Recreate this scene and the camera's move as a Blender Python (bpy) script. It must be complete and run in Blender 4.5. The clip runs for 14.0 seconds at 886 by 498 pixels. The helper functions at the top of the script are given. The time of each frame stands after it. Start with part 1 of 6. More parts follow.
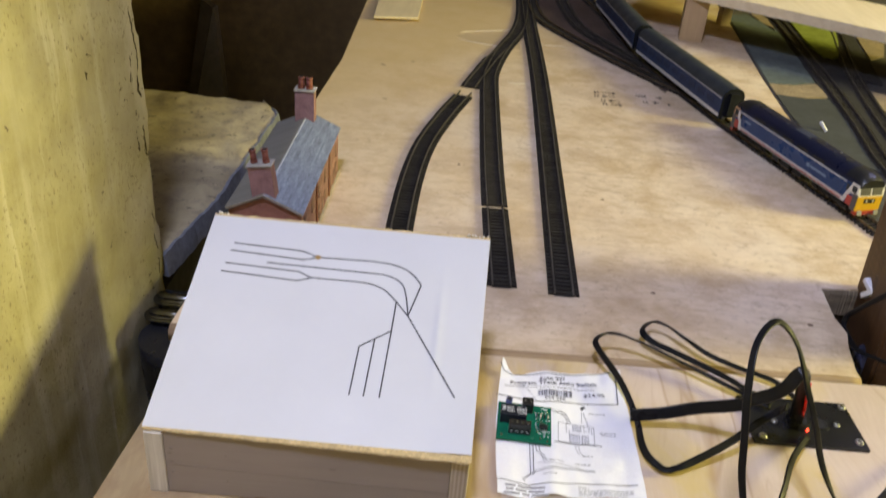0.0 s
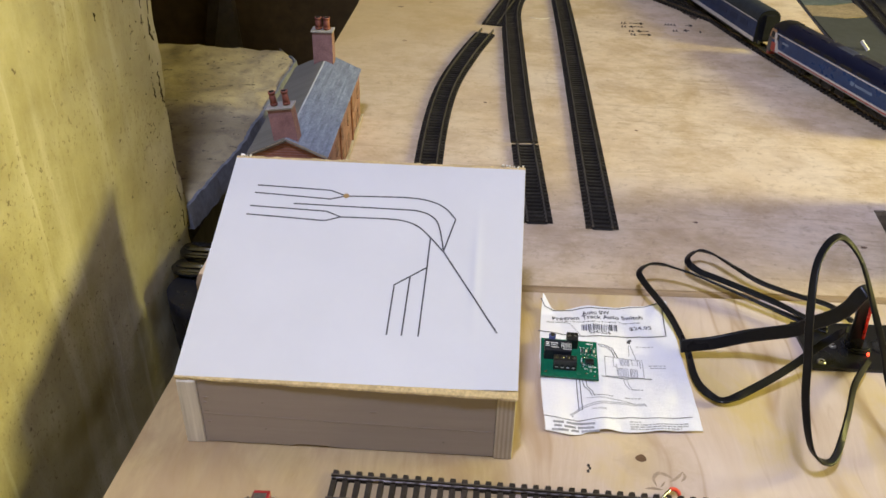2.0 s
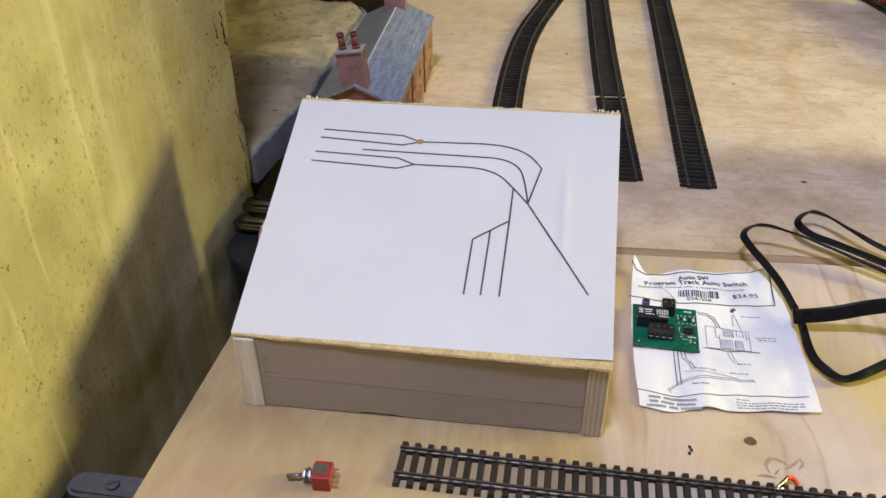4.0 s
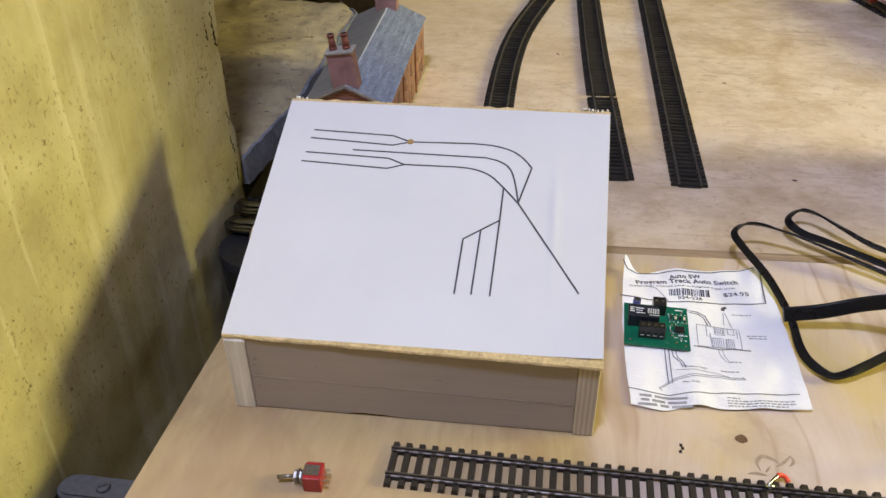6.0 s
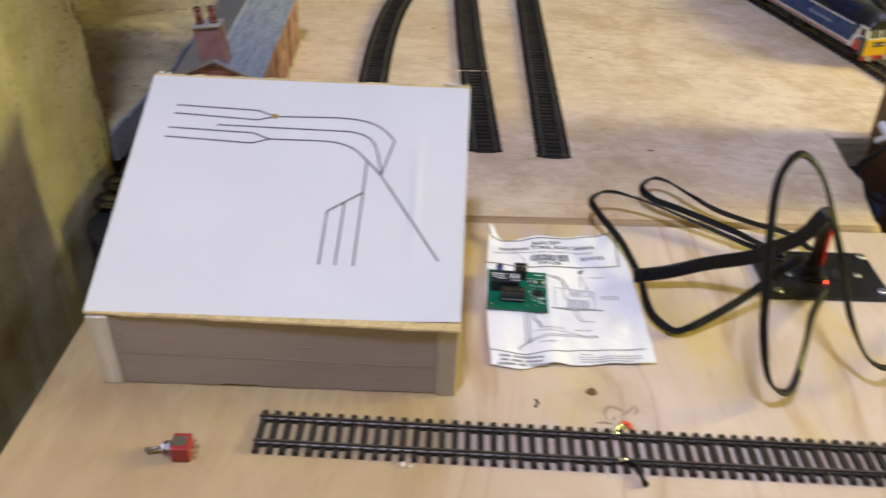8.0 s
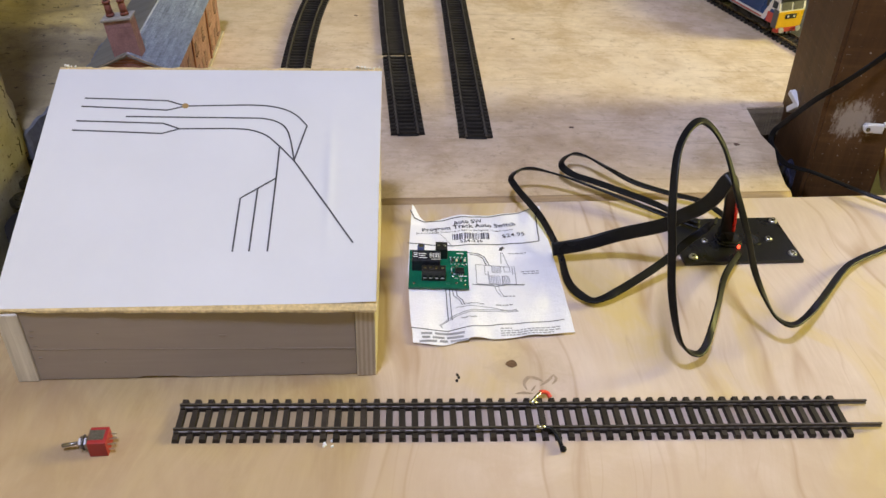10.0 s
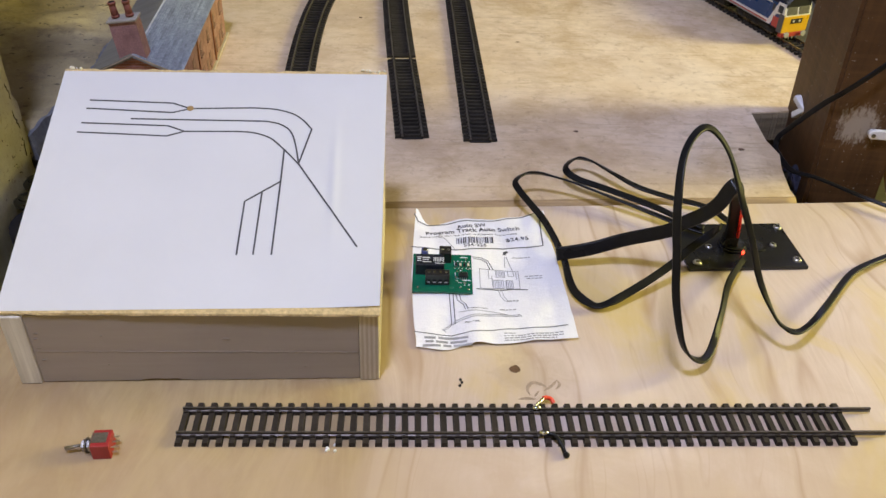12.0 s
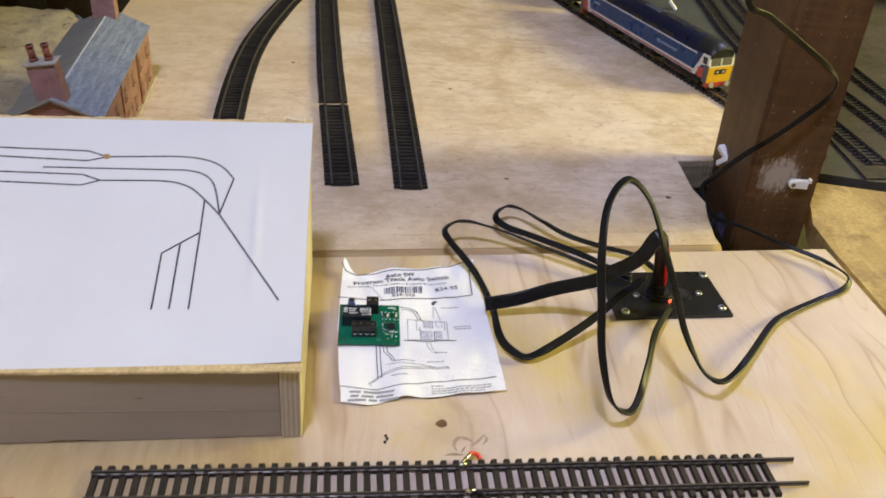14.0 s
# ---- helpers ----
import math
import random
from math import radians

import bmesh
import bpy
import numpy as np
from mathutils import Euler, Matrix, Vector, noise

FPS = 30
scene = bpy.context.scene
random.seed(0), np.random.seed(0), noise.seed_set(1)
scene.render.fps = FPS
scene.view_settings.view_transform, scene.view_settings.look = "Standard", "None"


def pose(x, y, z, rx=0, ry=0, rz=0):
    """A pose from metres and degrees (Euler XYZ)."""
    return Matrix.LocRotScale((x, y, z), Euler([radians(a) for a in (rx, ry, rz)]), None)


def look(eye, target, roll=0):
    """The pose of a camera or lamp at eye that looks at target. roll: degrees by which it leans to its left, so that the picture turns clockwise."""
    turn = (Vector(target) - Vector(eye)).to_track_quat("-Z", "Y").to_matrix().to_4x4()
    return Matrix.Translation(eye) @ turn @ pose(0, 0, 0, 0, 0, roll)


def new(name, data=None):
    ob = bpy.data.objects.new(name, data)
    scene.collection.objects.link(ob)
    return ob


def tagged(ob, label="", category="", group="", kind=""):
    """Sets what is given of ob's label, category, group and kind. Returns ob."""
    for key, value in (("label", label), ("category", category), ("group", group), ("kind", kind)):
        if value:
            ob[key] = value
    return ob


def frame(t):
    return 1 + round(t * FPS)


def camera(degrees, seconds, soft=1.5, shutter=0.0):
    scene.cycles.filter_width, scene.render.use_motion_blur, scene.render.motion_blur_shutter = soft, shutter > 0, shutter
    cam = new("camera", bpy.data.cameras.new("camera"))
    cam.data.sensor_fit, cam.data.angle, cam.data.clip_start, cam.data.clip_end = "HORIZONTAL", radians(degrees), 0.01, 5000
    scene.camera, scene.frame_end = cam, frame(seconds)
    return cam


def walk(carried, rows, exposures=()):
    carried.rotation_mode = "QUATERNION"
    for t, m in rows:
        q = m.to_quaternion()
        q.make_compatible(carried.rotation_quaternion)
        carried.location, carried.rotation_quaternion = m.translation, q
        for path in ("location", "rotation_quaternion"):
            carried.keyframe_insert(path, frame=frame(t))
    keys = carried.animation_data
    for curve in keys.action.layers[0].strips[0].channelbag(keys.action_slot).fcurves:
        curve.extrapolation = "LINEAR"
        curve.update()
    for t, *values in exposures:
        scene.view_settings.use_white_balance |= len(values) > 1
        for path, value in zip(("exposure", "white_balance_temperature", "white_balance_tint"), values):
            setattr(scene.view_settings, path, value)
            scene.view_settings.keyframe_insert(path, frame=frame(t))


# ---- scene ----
cam = camera(55.84, 14.0, shutter=0.5)
PATH = [
    (0, (0.09482, -0.33747, 0.42159), (0.06428, 0.53118, -0.07291), 4.92),
    (0.5, (0.08971, -0.32997, 0.40719), (0.06875, 0.51461, -0.12782), 4.48),
    (1, (0.08988, -0.32614, 0.40391), (0.04934, 0.52458, -0.12015), 2.45),
    (1.5, (0.08981, -0.32535, 0.40077), (0.04235, 0.52449, -0.12413), 1.97),
    (2, (0.08843, -0.32182, 0.39264), (0.03211, 0.51793, -0.14742), 1.30),
    (2.5, (0.08762, -0.32140, 0.39010), (0.02229, 0.51536, -0.15356), 0.64),
    (3, (0.08570, -0.31470, 0.37946), (0.00940, 0.51600, -0.17201), 0.36),
    (3.5, (0.07826, -0.29157, 0.35112), (-0.03036, 0.50352, -0.24557), -0.52),
    (3.7, (0.07436, -0.28351, 0.35121), (-0.05592, 0.52884, -0.21723), -0.59),
    (5.8, (0.07618, -0.28202, 0.34955), (-0.04677, 0.53371, -0.21566), -0.56),
    (6, (0.07682, -0.28284, 0.35024), (-0.04698, 0.53220, -0.21579), -0.65),
    (6.5, (0.07592, -0.28429, 0.34966), (-0.04849, 0.53081, -0.21614), -0.54),
    (7, (0.07838, -0.28369, 0.34931), (-0.03940, 0.52929, -0.22094), -0.47),
    (7.5, (0.07829, -0.28402, 0.34901), (-0.03415, 0.52766, -0.22417), -0.26),
    (7.7, (0.07905, -0.28295, 0.34784), (-0.02076, 0.52643, -0.23091), 0.16),
    (7.8, (0.08368, -0.28738, 0.34637), (0.01148, 0.52041, -0.23865), 1.13),
    (8, (0.09921, -0.29587, 0.35884), (0.09674, 0.51168, -0.23095), 2.89),
    (8.2, (0.10969, -0.29790, 0.36016), (0.12766, 0.51228, -0.22574), 2.19),
    (8.5, (0.11602, -0.29947, 0.35702), (0.14859, 0.50403, -0.23740), 1.94),
    (9, (0.12405, -0.30183, 0.35662), (0.18016, 0.49854, -0.24026), 2.37),
    (11.5, (0.12068, -0.30414, 0.35677), (0.16366, 0.49837, -0.23833), 2.46),
    (12, (0.12186, -0.30176, 0.35819), (0.17054, 0.49991, -0.23759), 2.68),
    (12.5, (0.12177, -0.30347, 0.35830), (0.17237, 0.49689, -0.23909), 3.11),
    (13, (0.13012, -0.30406, 0.36007), (0.20135, 0.49899, -0.23157), 3.76),
    (13.5, (0.13352, -0.30223, 0.36169), (0.21760, 0.51039, -0.21501), 4.58),
    (14, (0.13259, -0.29170, 0.36047), (0.24906, 0.53272, -0.19339), 5.14),
]
walk(cam, [(t, look(e, g, r)) for t, e, g, r in PATH])

# ---- light ----
world = bpy.data.worlds.new("world")
scene.world = world
world.use_nodes = True
world.node_tree.nodes["Background"].inputs[0].default_value = (0.76, 0.77, 1.0, 1)
world.node_tree.nodes["Background"].inputs[1].default_value = 0.040


def lamp(name, kind, place, aim, watts, colour, size):
    data = bpy.data.lights.new(name, kind)
    data.energy, data.color = watts, colour
    if kind == "AREA":
        data.shape, data.size, data.size_y = "RECTANGLE", size[0], size[1]
    else:
        data.shadow_soft_size = size
    ob = new(name, data)
    ob.matrix_world = look(place, aim)
    return ob


# a white lamp over the bench, a yellow bulb to the right, and an unseen blue fill added over the train
lamp("bench_lamp", "POINT", (-0.06, -0.35, 1.62), (0, 0.2, 0), 91.0, (0.585, 0.645, 1.0), 0.10)
lamp("yellow_bulb", "POINT", (2.35, 0.44, 0.80), (0.2, 0.3, 0), 280.0, (1.0, 0.91, 0.29), 0.34)
lamp("blue_fill", "AREA", (1.15, 1.00, 0.95), (0.45, 0.75, 0), 3.2, (0.43, 0.44, 1.0), (0.30, 0.20))
scene.view_settings.exposure = 0.0

# ---- materials ----
MATS = {}


class Nodes:
    def __init__(self, name):
        self.m = bpy.data.materials.new(name)
        self.m.use_nodes = True
        self.t = self.m.node_tree
        self.b = self.t.nodes["Principled BSDF"]

    def n(self, kind, **values):
        node = self.t.nodes.new(kind)
        for key, value in values.items():
            if key in node.inputs:
                node.inputs[key].default_value = value
        return node

    def link(self, a, b):
        self.t.links.new(a, b)

    def coords(self, scale=(1, 1, 1), rot=(0, 0, 0)):
        c, m = self.n("ShaderNodeTexCoord"), self.n("ShaderNodeMapping")
        m.inputs["Scale"].default_value, m.inputs["Rotation"].default_value = scale, rot
        self.link(c.outputs["Object"], m.inputs["Vector"])
        return m.outputs["Vector"]

    def noise(self, vec, scale, detail=4.0, rough=0.6, distortion=0.0):
        node = self.n("ShaderNodeTexNoise", Scale=scale, Detail=detail, Roughness=rough, Distortion=distortion)
        self.link(vec, node.inputs["Vector"])
        return node.outputs["Fac"]

    def ramp(self, fac, stops):
        node = self.t.nodes.new("ShaderNodeValToRGB")
        el = node.color_ramp.elements
        while len(el) < len(stops):
            el.new(0.5)
        for e, (p, c) in zip(el, stops):
            e.position, e.color = p, (*c, 1) if len(c) == 3 else c
        self.link(fac, node.inputs["Fac"])
        return node.outputs["Color"]

    def mix(self, fac, a, b, mode="MIX"):
        node = self.t.nodes.new("ShaderNodeMix")
        node.data_type, node.blend_type = "RGBA", mode
        for sock, v in ((node.inputs["Factor"], fac), (node.inputs["A"], a), (node.inputs["B"], b)):
            if hasattr(v, "node"):
                self.link(v, sock)
            elif isinstance(v, tuple):
                sock.default_value = (*v, 1)
            else:
                sock.default_value = v
        return node.outputs["Result"]

    def bump(self, height, strength, distance=0.001):
        node = self.n("ShaderNodeBump", Strength=strength, Distance=distance)
        self.link(height, node.inputs["Height"])
        self.link(node.outputs["Normal"], self.b.inputs["Normal"])


def grey(v):
    return (v, v, v)


def shade(c, k):
    return tuple(min(1, x * k) for x in c)


def plain(name, colour, rough=0.5, metal=0.0, var=0.12, scale=300, bump=0.15, rough_var=0.1, spread=0.0, spec=0.5):
    """A worn surface: two scales of tone, fine relief; spread: tone from piece to piece."""
    if name in MATS:
        return MATS[name]
    k = Nodes(name)
    v = k.coords()
    if spread:
        o, add = k.n("ShaderNodeObjectInfo"), k.n("ShaderNodeVectorMath")
        add.operation = "MULTIPLY_ADD"
        k.link(o.outputs["Random"], add.inputs[0])
        add.inputs[1].default_value = (3.1, 5.3, 2.7)
        k.link(v, add.inputs[2])
        v = add.outputs[0]
    fine, broad = k.noise(v, scale, 5), k.noise(v, scale / 9, 3)
    c = k.ramp(fine, [(0.25, shade(colour, 1 - var)), (0.75, shade(colour, 1 + var))])
    c = k.mix(k.ramp(broad, [(0.35, grey(0)), (0.7, grey(0.6))]), c, shade(colour, 1 - 1.6 * var))
    if spread:
        c = k.mix(1.0, c, k.ramp(o.outputs["Random"], [(0, grey(1 - spread)), (1, grey(1 + spread))]), "MULTIPLY")
    k.link(c, k.b.inputs["Base Color"])
    r = k.ramp(broad, [(0.3, grey(max(0.03, rough - rough_var))), (0.7, grey(min(1, rough + rough_var)))])
    k.link(r, k.b.inputs["Roughness"])
    k.b.inputs["Metallic"].default_value, k.b.inputs["Specular IOR Level"].default_value = metal, spec
    if bump:
        k.bump(fine, bump, 0.0004)
    MATS[name] = k.m
    return k.m


def bench_ply():
    """Pale planed plywood with brown growth streaks and yellow patches."""
    k = Nodes("bench_plywood")
    v = k.coords()
    warp = k.noise(v, 5.0, 2)
    vec = k.n("ShaderNodeVectorMath")
    vec.operation = "MULTIPLY_ADD"
    k.link(warp, vec.inputs[0])
    vec.inputs[1].default_value = (0.07, 0.02, 0)
    k.link(v, vec.inputs[2])
    sq = k.n("ShaderNodeMapping")
    sq.inputs["Scale"].default_value = (1, 0.10, 1)
    k.link(vec.outputs[0], sq.inputs["Vector"])
    grain = k.noise(sq.outputs[0], 240, 5, 0.65)
    bands = k.noise(sq.outputs[0], 23, 2, 0.45)
    patch = k.noise(k.coords((1, 0.6, 1), (0, 0, 0.3)), 15, 4, 0.55, 0.6)
    c = k.ramp(grain, [(0.3, (0.51, 0.40, 0.325)), (0.55, (0.55, 0.44, 0.37)), (0.8, (0.60, 0.49, 0.42))])
    c = k.mix(k.ramp(patch, [(0.48, grey(0)), (0.62, grey(0.8))]), c, (0.55, 0.415, 0.175))
    pink = k.noise(v, 6.5, 3, 0.5)
    c = k.mix(k.ramp(pink, [(0.45, grey(0)), (0.62, grey(0.7))]), c, (0.66, 0.55, 0.50))
    xyz = k.n("ShaderNodeSeparateXYZ")
    k.link(vec.outputs[0], xyz.inputs[0])
    streak = k.ramp(bands, [(0.525, grey(0)), (0.548, grey(0.58)), (0.566, grey(0.18)), (0.62, grey(0))])
    fade = k.ramp(k.noise(v, 8, 2), [(0.36, grey(0)), (0.52, grey(1))])
    c = k.mix(k.mix(1.0, streak, fade, "MULTIPLY"), c, (0.31, 0.19, 0.10))
    veins = k.noise(sq.outputs[0], 52, 2, 0.4, 0.3)
    thin = k.ramp(veins, [(0.545, grey(0)), (0.562, grey(0.28)), (0.58, grey(0))])
    spots = k.ramp(k.noise(v, 13, 2), [(0.46, grey(0)), (0.6, grey(1))])
    c = k.mix(k.mix(1.0, thin, spots, "MULTIPLY"), c, (0.33, 0.21, 0.12))
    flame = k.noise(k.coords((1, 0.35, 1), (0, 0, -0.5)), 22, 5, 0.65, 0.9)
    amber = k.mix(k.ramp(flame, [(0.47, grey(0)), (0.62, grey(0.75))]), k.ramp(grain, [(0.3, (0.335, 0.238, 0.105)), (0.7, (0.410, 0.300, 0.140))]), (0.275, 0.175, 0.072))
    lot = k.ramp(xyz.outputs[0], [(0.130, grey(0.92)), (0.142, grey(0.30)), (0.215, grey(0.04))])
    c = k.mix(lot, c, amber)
    soft = k.ramp(bands, [(0.25, grey(0.3)), (0.42, grey(0))])
    c = k.mix(soft, c, (0.49, 0.35, 0.215))
    stain = k.n("ShaderNodeMapping")
    stain.inputs["Location"].default_value, stain.inputs["Scale"].default_value = (-5.4, -1.45, 0), (27, 27, 27)
    g = k.t.nodes.new("ShaderNodeTexGradient")
    g.gradient_type = "SPHERICAL"
    k.link(v, stain.inputs["Vector"])
    k.link(stain.outputs["Vector"], g.inputs["Vector"])
    worn = k.ramp(k.mix(0.55, g.outputs["Color"], k.noise(v, 60, 4, 0.6, 1.2)), [(0.40, grey(0)), (0.62, grey(0.55))])
    c = k.mix(worn, c, (0.40, 0.30, 0.20))
    # mottled brown darkening towards the front edge, set in the colour
    mottle = k.n("ShaderNodeMath")
    mottle.operation = "MULTIPLY_ADD"
    k.link(k.noise(v, 24, 5, 0.65, 0.5), mottle.inputs[0])
    mottle.inputs[1].default_value = -0.16
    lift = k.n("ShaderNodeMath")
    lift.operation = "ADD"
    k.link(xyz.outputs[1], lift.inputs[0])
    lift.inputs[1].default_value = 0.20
    k.link(lift.outputs[0], mottle.inputs[2])
    c = k.mix(k.ramp(mottle.outputs[0], [(0.095, grey(0.6)), (0.170, grey(0))]), c, (0.42, 0.305, 0.205))
    k.link(c, k.b.inputs["Base Color"])
    k.b.inputs["Roughness"].default_value = 0.62
    k.bump(grain, 0.25, 0.0004)
    return k.m


def layout_ply():
    """Older plywood: greyed, stained and scuffed."""
    k = Nodes("layout_plywood")
    v = k.coords((1, 1, 1), (0, 0, 0.25))
    grain = k.noise(k.coords((0.35, 1, 1), (0, 0, 0.08)), 120, 6, 0.7, 0.6)
    swirl = k.noise(v, 6.5, 2, 0.5, 1.2)
    blot = k.noise(v, 3.0, 5, 0.62)
    patch = k.noise(v, 16, 4, 0.6, 0.15)
    dirt = k.noise(v, 85, 6, 0.75)
    c = k.ramp(grain, [(0.30, (0.50, 0.385, 0.26)), (0.52, (0.655, 0.53, 0.38)), (0.75, (0.755, 0.635, 0.48))])
    faint = k.ramp(k.noise(v, 5, 2), [(0.5, grey(0)), (0.65, grey(1))])
    ring = k.ramp(swirl, [(0.47, grey(0)), (0.5, grey(0.35)), (0.53, grey(0)), (0.61, grey(0)), (0.63, grey(0.3)), (0.65, grey(0))])
    c = k.mix(k.mix(1.0, ring, faint, "MULTIPLY"), c, (0.42, 0.29, 0.17))
    c = k.mix(k.ramp(k.noise(k.coords((1, 1, 1), (0, 0, 1.1)), 4.2, 3, 0.5), [(0.42, grey(0)), (0.62, grey(0.6))]), c, (0.66, 0.56, 0.46))
    dash = k.noise(k.coords((0.10, 1, 1), (0, 0, 0.06)), 75, 4, 0.7)
    c = k.mix(k.ramp(dash, [(0.66, grey(0)), (0.72, grey(0.5))]), c, (0.30, 0.20, 0.12))
    smudge = k.noise(k.coords((1, 1, 1), (0, 0, 0.4)), 34, 5, 0.7, 0.5)
    c = k.mix(k.ramp(smudge, [(0.56, grey(0)), (0.68, grey(0.65))]), c, (0.36, 0.26, 0.17))
    crack = k.noise(k.coords((0.045, 1, 1), (0, 0, 0.03)), 46, 3, 0.6, 0.25)
    c = k.mix(k.ramp(crack, [(0.605, grey(0)), (0.618, grey(0.55)), (0.632, grey(0))]), c, (0.30, 0.20, 0.13))
    c = k.mix(k.ramp(blot, [(0.42, grey(0)), (0.62, grey(0.7))]), c, (0.575, 0.415, 0.225))
    c = k.mix(k.ramp(patch, [(0.49, grey(0)), (0.62, grey(0.55))]), c, (0.47, 0.345, 0.225))
    smoke = k.noise(k.coords((1, 1, 1), (0, 0, 0.7)), 9, 6, 0.72, 0.3)
    c = k.mix(k.ramp(smoke, [(0.49, grey(0)), (0.62, grey(0.65))]), c, (0.43, 0.30, 0.155))
    c = k.mix(k.ramp(patch, [(0.24, grey(0.8)), (0.46, grey(0))]), c, (0.72, 0.60, 0.46))
    c = k.mix(k.ramp(dirt, [(0.56, grey(0)), (0.69, grey(0.65))]), c, (0.33, 0.23, 0.145))
    fleck = k.noise(k.coords((0.30, 1, 1), (0, 0, 0.10)), 330, 4, 0.7)
    c = k.mix(k.ramp(fleck, [(0.60, grey(0)), (0.70, grey(0.3))]), c, (0.36, 0.26, 0.17))
    c = k.mix(k.ramp(fleck, [(0.28, grey(0.25)), (0.40, grey(0))]), c, (0.80, 0.69, 0.54))
    # yellow cast of the board's far left, painted into its colour
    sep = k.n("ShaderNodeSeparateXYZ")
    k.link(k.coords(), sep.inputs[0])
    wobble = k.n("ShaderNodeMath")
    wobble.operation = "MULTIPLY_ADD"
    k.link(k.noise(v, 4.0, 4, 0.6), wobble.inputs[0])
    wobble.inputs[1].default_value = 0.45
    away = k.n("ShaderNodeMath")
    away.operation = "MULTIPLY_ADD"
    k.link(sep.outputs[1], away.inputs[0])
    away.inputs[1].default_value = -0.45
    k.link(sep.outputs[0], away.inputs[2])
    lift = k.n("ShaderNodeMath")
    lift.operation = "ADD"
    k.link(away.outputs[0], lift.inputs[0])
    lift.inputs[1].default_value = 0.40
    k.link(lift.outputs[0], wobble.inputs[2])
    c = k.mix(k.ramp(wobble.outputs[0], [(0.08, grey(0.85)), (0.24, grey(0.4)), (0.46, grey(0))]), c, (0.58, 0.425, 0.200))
    k.link(c, k.b.inputs["Base Color"])
    k.link(k.ramp(patch, [(0.3, grey(0.55)), (0.7, grey(0.8))]), k.b.inputs["Roughness"])
    k.bump(k.mix(0.5, grain, dirt), 0.35, 0.0006)
    return k.m


def rough_concrete():
    """Cream-painted concrete with runs, pits and dark specks."""
    k = Nodes("painted_concrete")
    v = k.coords()
    runs = k.noise(k.coords((1, 1, 0.06)), 42, 3, 0.5)
    grit = k.noise(v, 330, 5, 0.7)
    lump = k.noise(v, 26, 5, 0.6)
    pits = k.noise(v, 120, 4, 0.75)
    c = k.ramp(lump, [(0.25, (0.325, 0.282, 0.150)), (0.6, (0.435, 0.392, 0.228)), (0.85, (0.52, 0.475, 0.310))])
    c = k.mix(k.ramp(runs, [(0.58, grey(0)), (0.72, grey(0.40))]), c, (0.62, 0.58, 0.44))
    c = k.mix(k.ramp(runs, [(0.25, grey(0.5)), (0.42, grey(0))]), c, (0.47, 0.41, 0.24))
    c = k.mix(k.ramp(grit, [(0.3, grey(0.35)), (0.5, grey(0))]), c, (0.38, 0.34, 0.22))
    # grimy upright smudges, with paler ground between
    mottle = k.noise(k.coords((1, 1, 0.4), (0.15, 0, 0)), 11, 5, 0.65, 0.3)
    c = k.mix(k.ramp(mottle, [(0.48, grey(0)), (0.66, grey(0.6))]), c, (0.27, 0.235, 0.145))
    c = k.mix(k.ramp(mottle, [(0.28, grey(0.5)), (0.42, grey(0))]), c, (0.56, 0.52, 0.36))
    thin = k.noise(k.coords((1, 1, 0.03), (0.04, 0, 0)), 95, 3, 0.6)
    c = k.mix(k.ramp(thin, [(0.62, grey(0)), (0.70, grey(0.35))]), c, (0.62, 0.58, 0.44))
    crowd = k.ramp(k.noise(v, 9, 3), [(0.40, grey(0)), (0.55, grey(1))])
    specks = k.ramp(k.noise(k.coords((1, 1, 0.7), (0.3, 0, 0)), 330, 3, 0.6), [(0.595, grey(0)), (0.64, grey(0.7))])
    c = k.mix(k.mix(1.0, crowd, specks, "MULTIPLY"), c, (0.20, 0.16, 0.08))
    c = k.mix(k.ramp(pits, [(0.652, grey(0)), (0.69, grey(0.9))]), c, (0.12, 0.09, 0.05))
    k.link(c, k.b.inputs["Base Color"])
    k.b.inputs["Roughness"].default_value = 0.85
    mixed = k.mix(0.5, lump, k.mix(0.35, pits, grit))
    k.bump(mixed, 0.6, 0.004)
    return k.m


def bare_concrete():
    """Unpainted weathered slab: tan-grey with broad brown stains and dark pits."""
    k = Nodes("weathered_slab")
    v = k.coords()
    broad, mid, pits, grit = k.noise(v, 11, 4, 0.6, 0.8), k.noise(v, 45, 5, 0.65), k.noise(v, 105, 4, 0.7), k.noise(v, 380, 4, 0.7)
    c = k.ramp(broad, [(0.3, (0.25, 0.195, 0.10)), (0.5, (0.37, 0.30, 0.165)), (0.75, (0.52, 0.43, 0.24))])
    c = k.mix(k.ramp(mid, [(0.48, grey(0)), (0.68, grey(0.75))]), c, (0.18, 0.14, 0.09))
    c = k.mix(k.ramp(grit, [(0.3, grey(0.4)), (0.5, grey(0))]), c, (0.27, 0.23, 0.17))
    c = k.mix(k.ramp(pits, [(0.61, grey(0)), (0.66, grey(0.9))]), c, (0.07, 0.055, 0.035))
    k.link(c, k.b.inputs["Base Color"])
    k.b.inputs["Roughness"].default_value = 0.85
    k.bump(k.mix(0.4, mid, k.mix(0.4, pits, grit)), 0.8, 0.004)
    return k.m


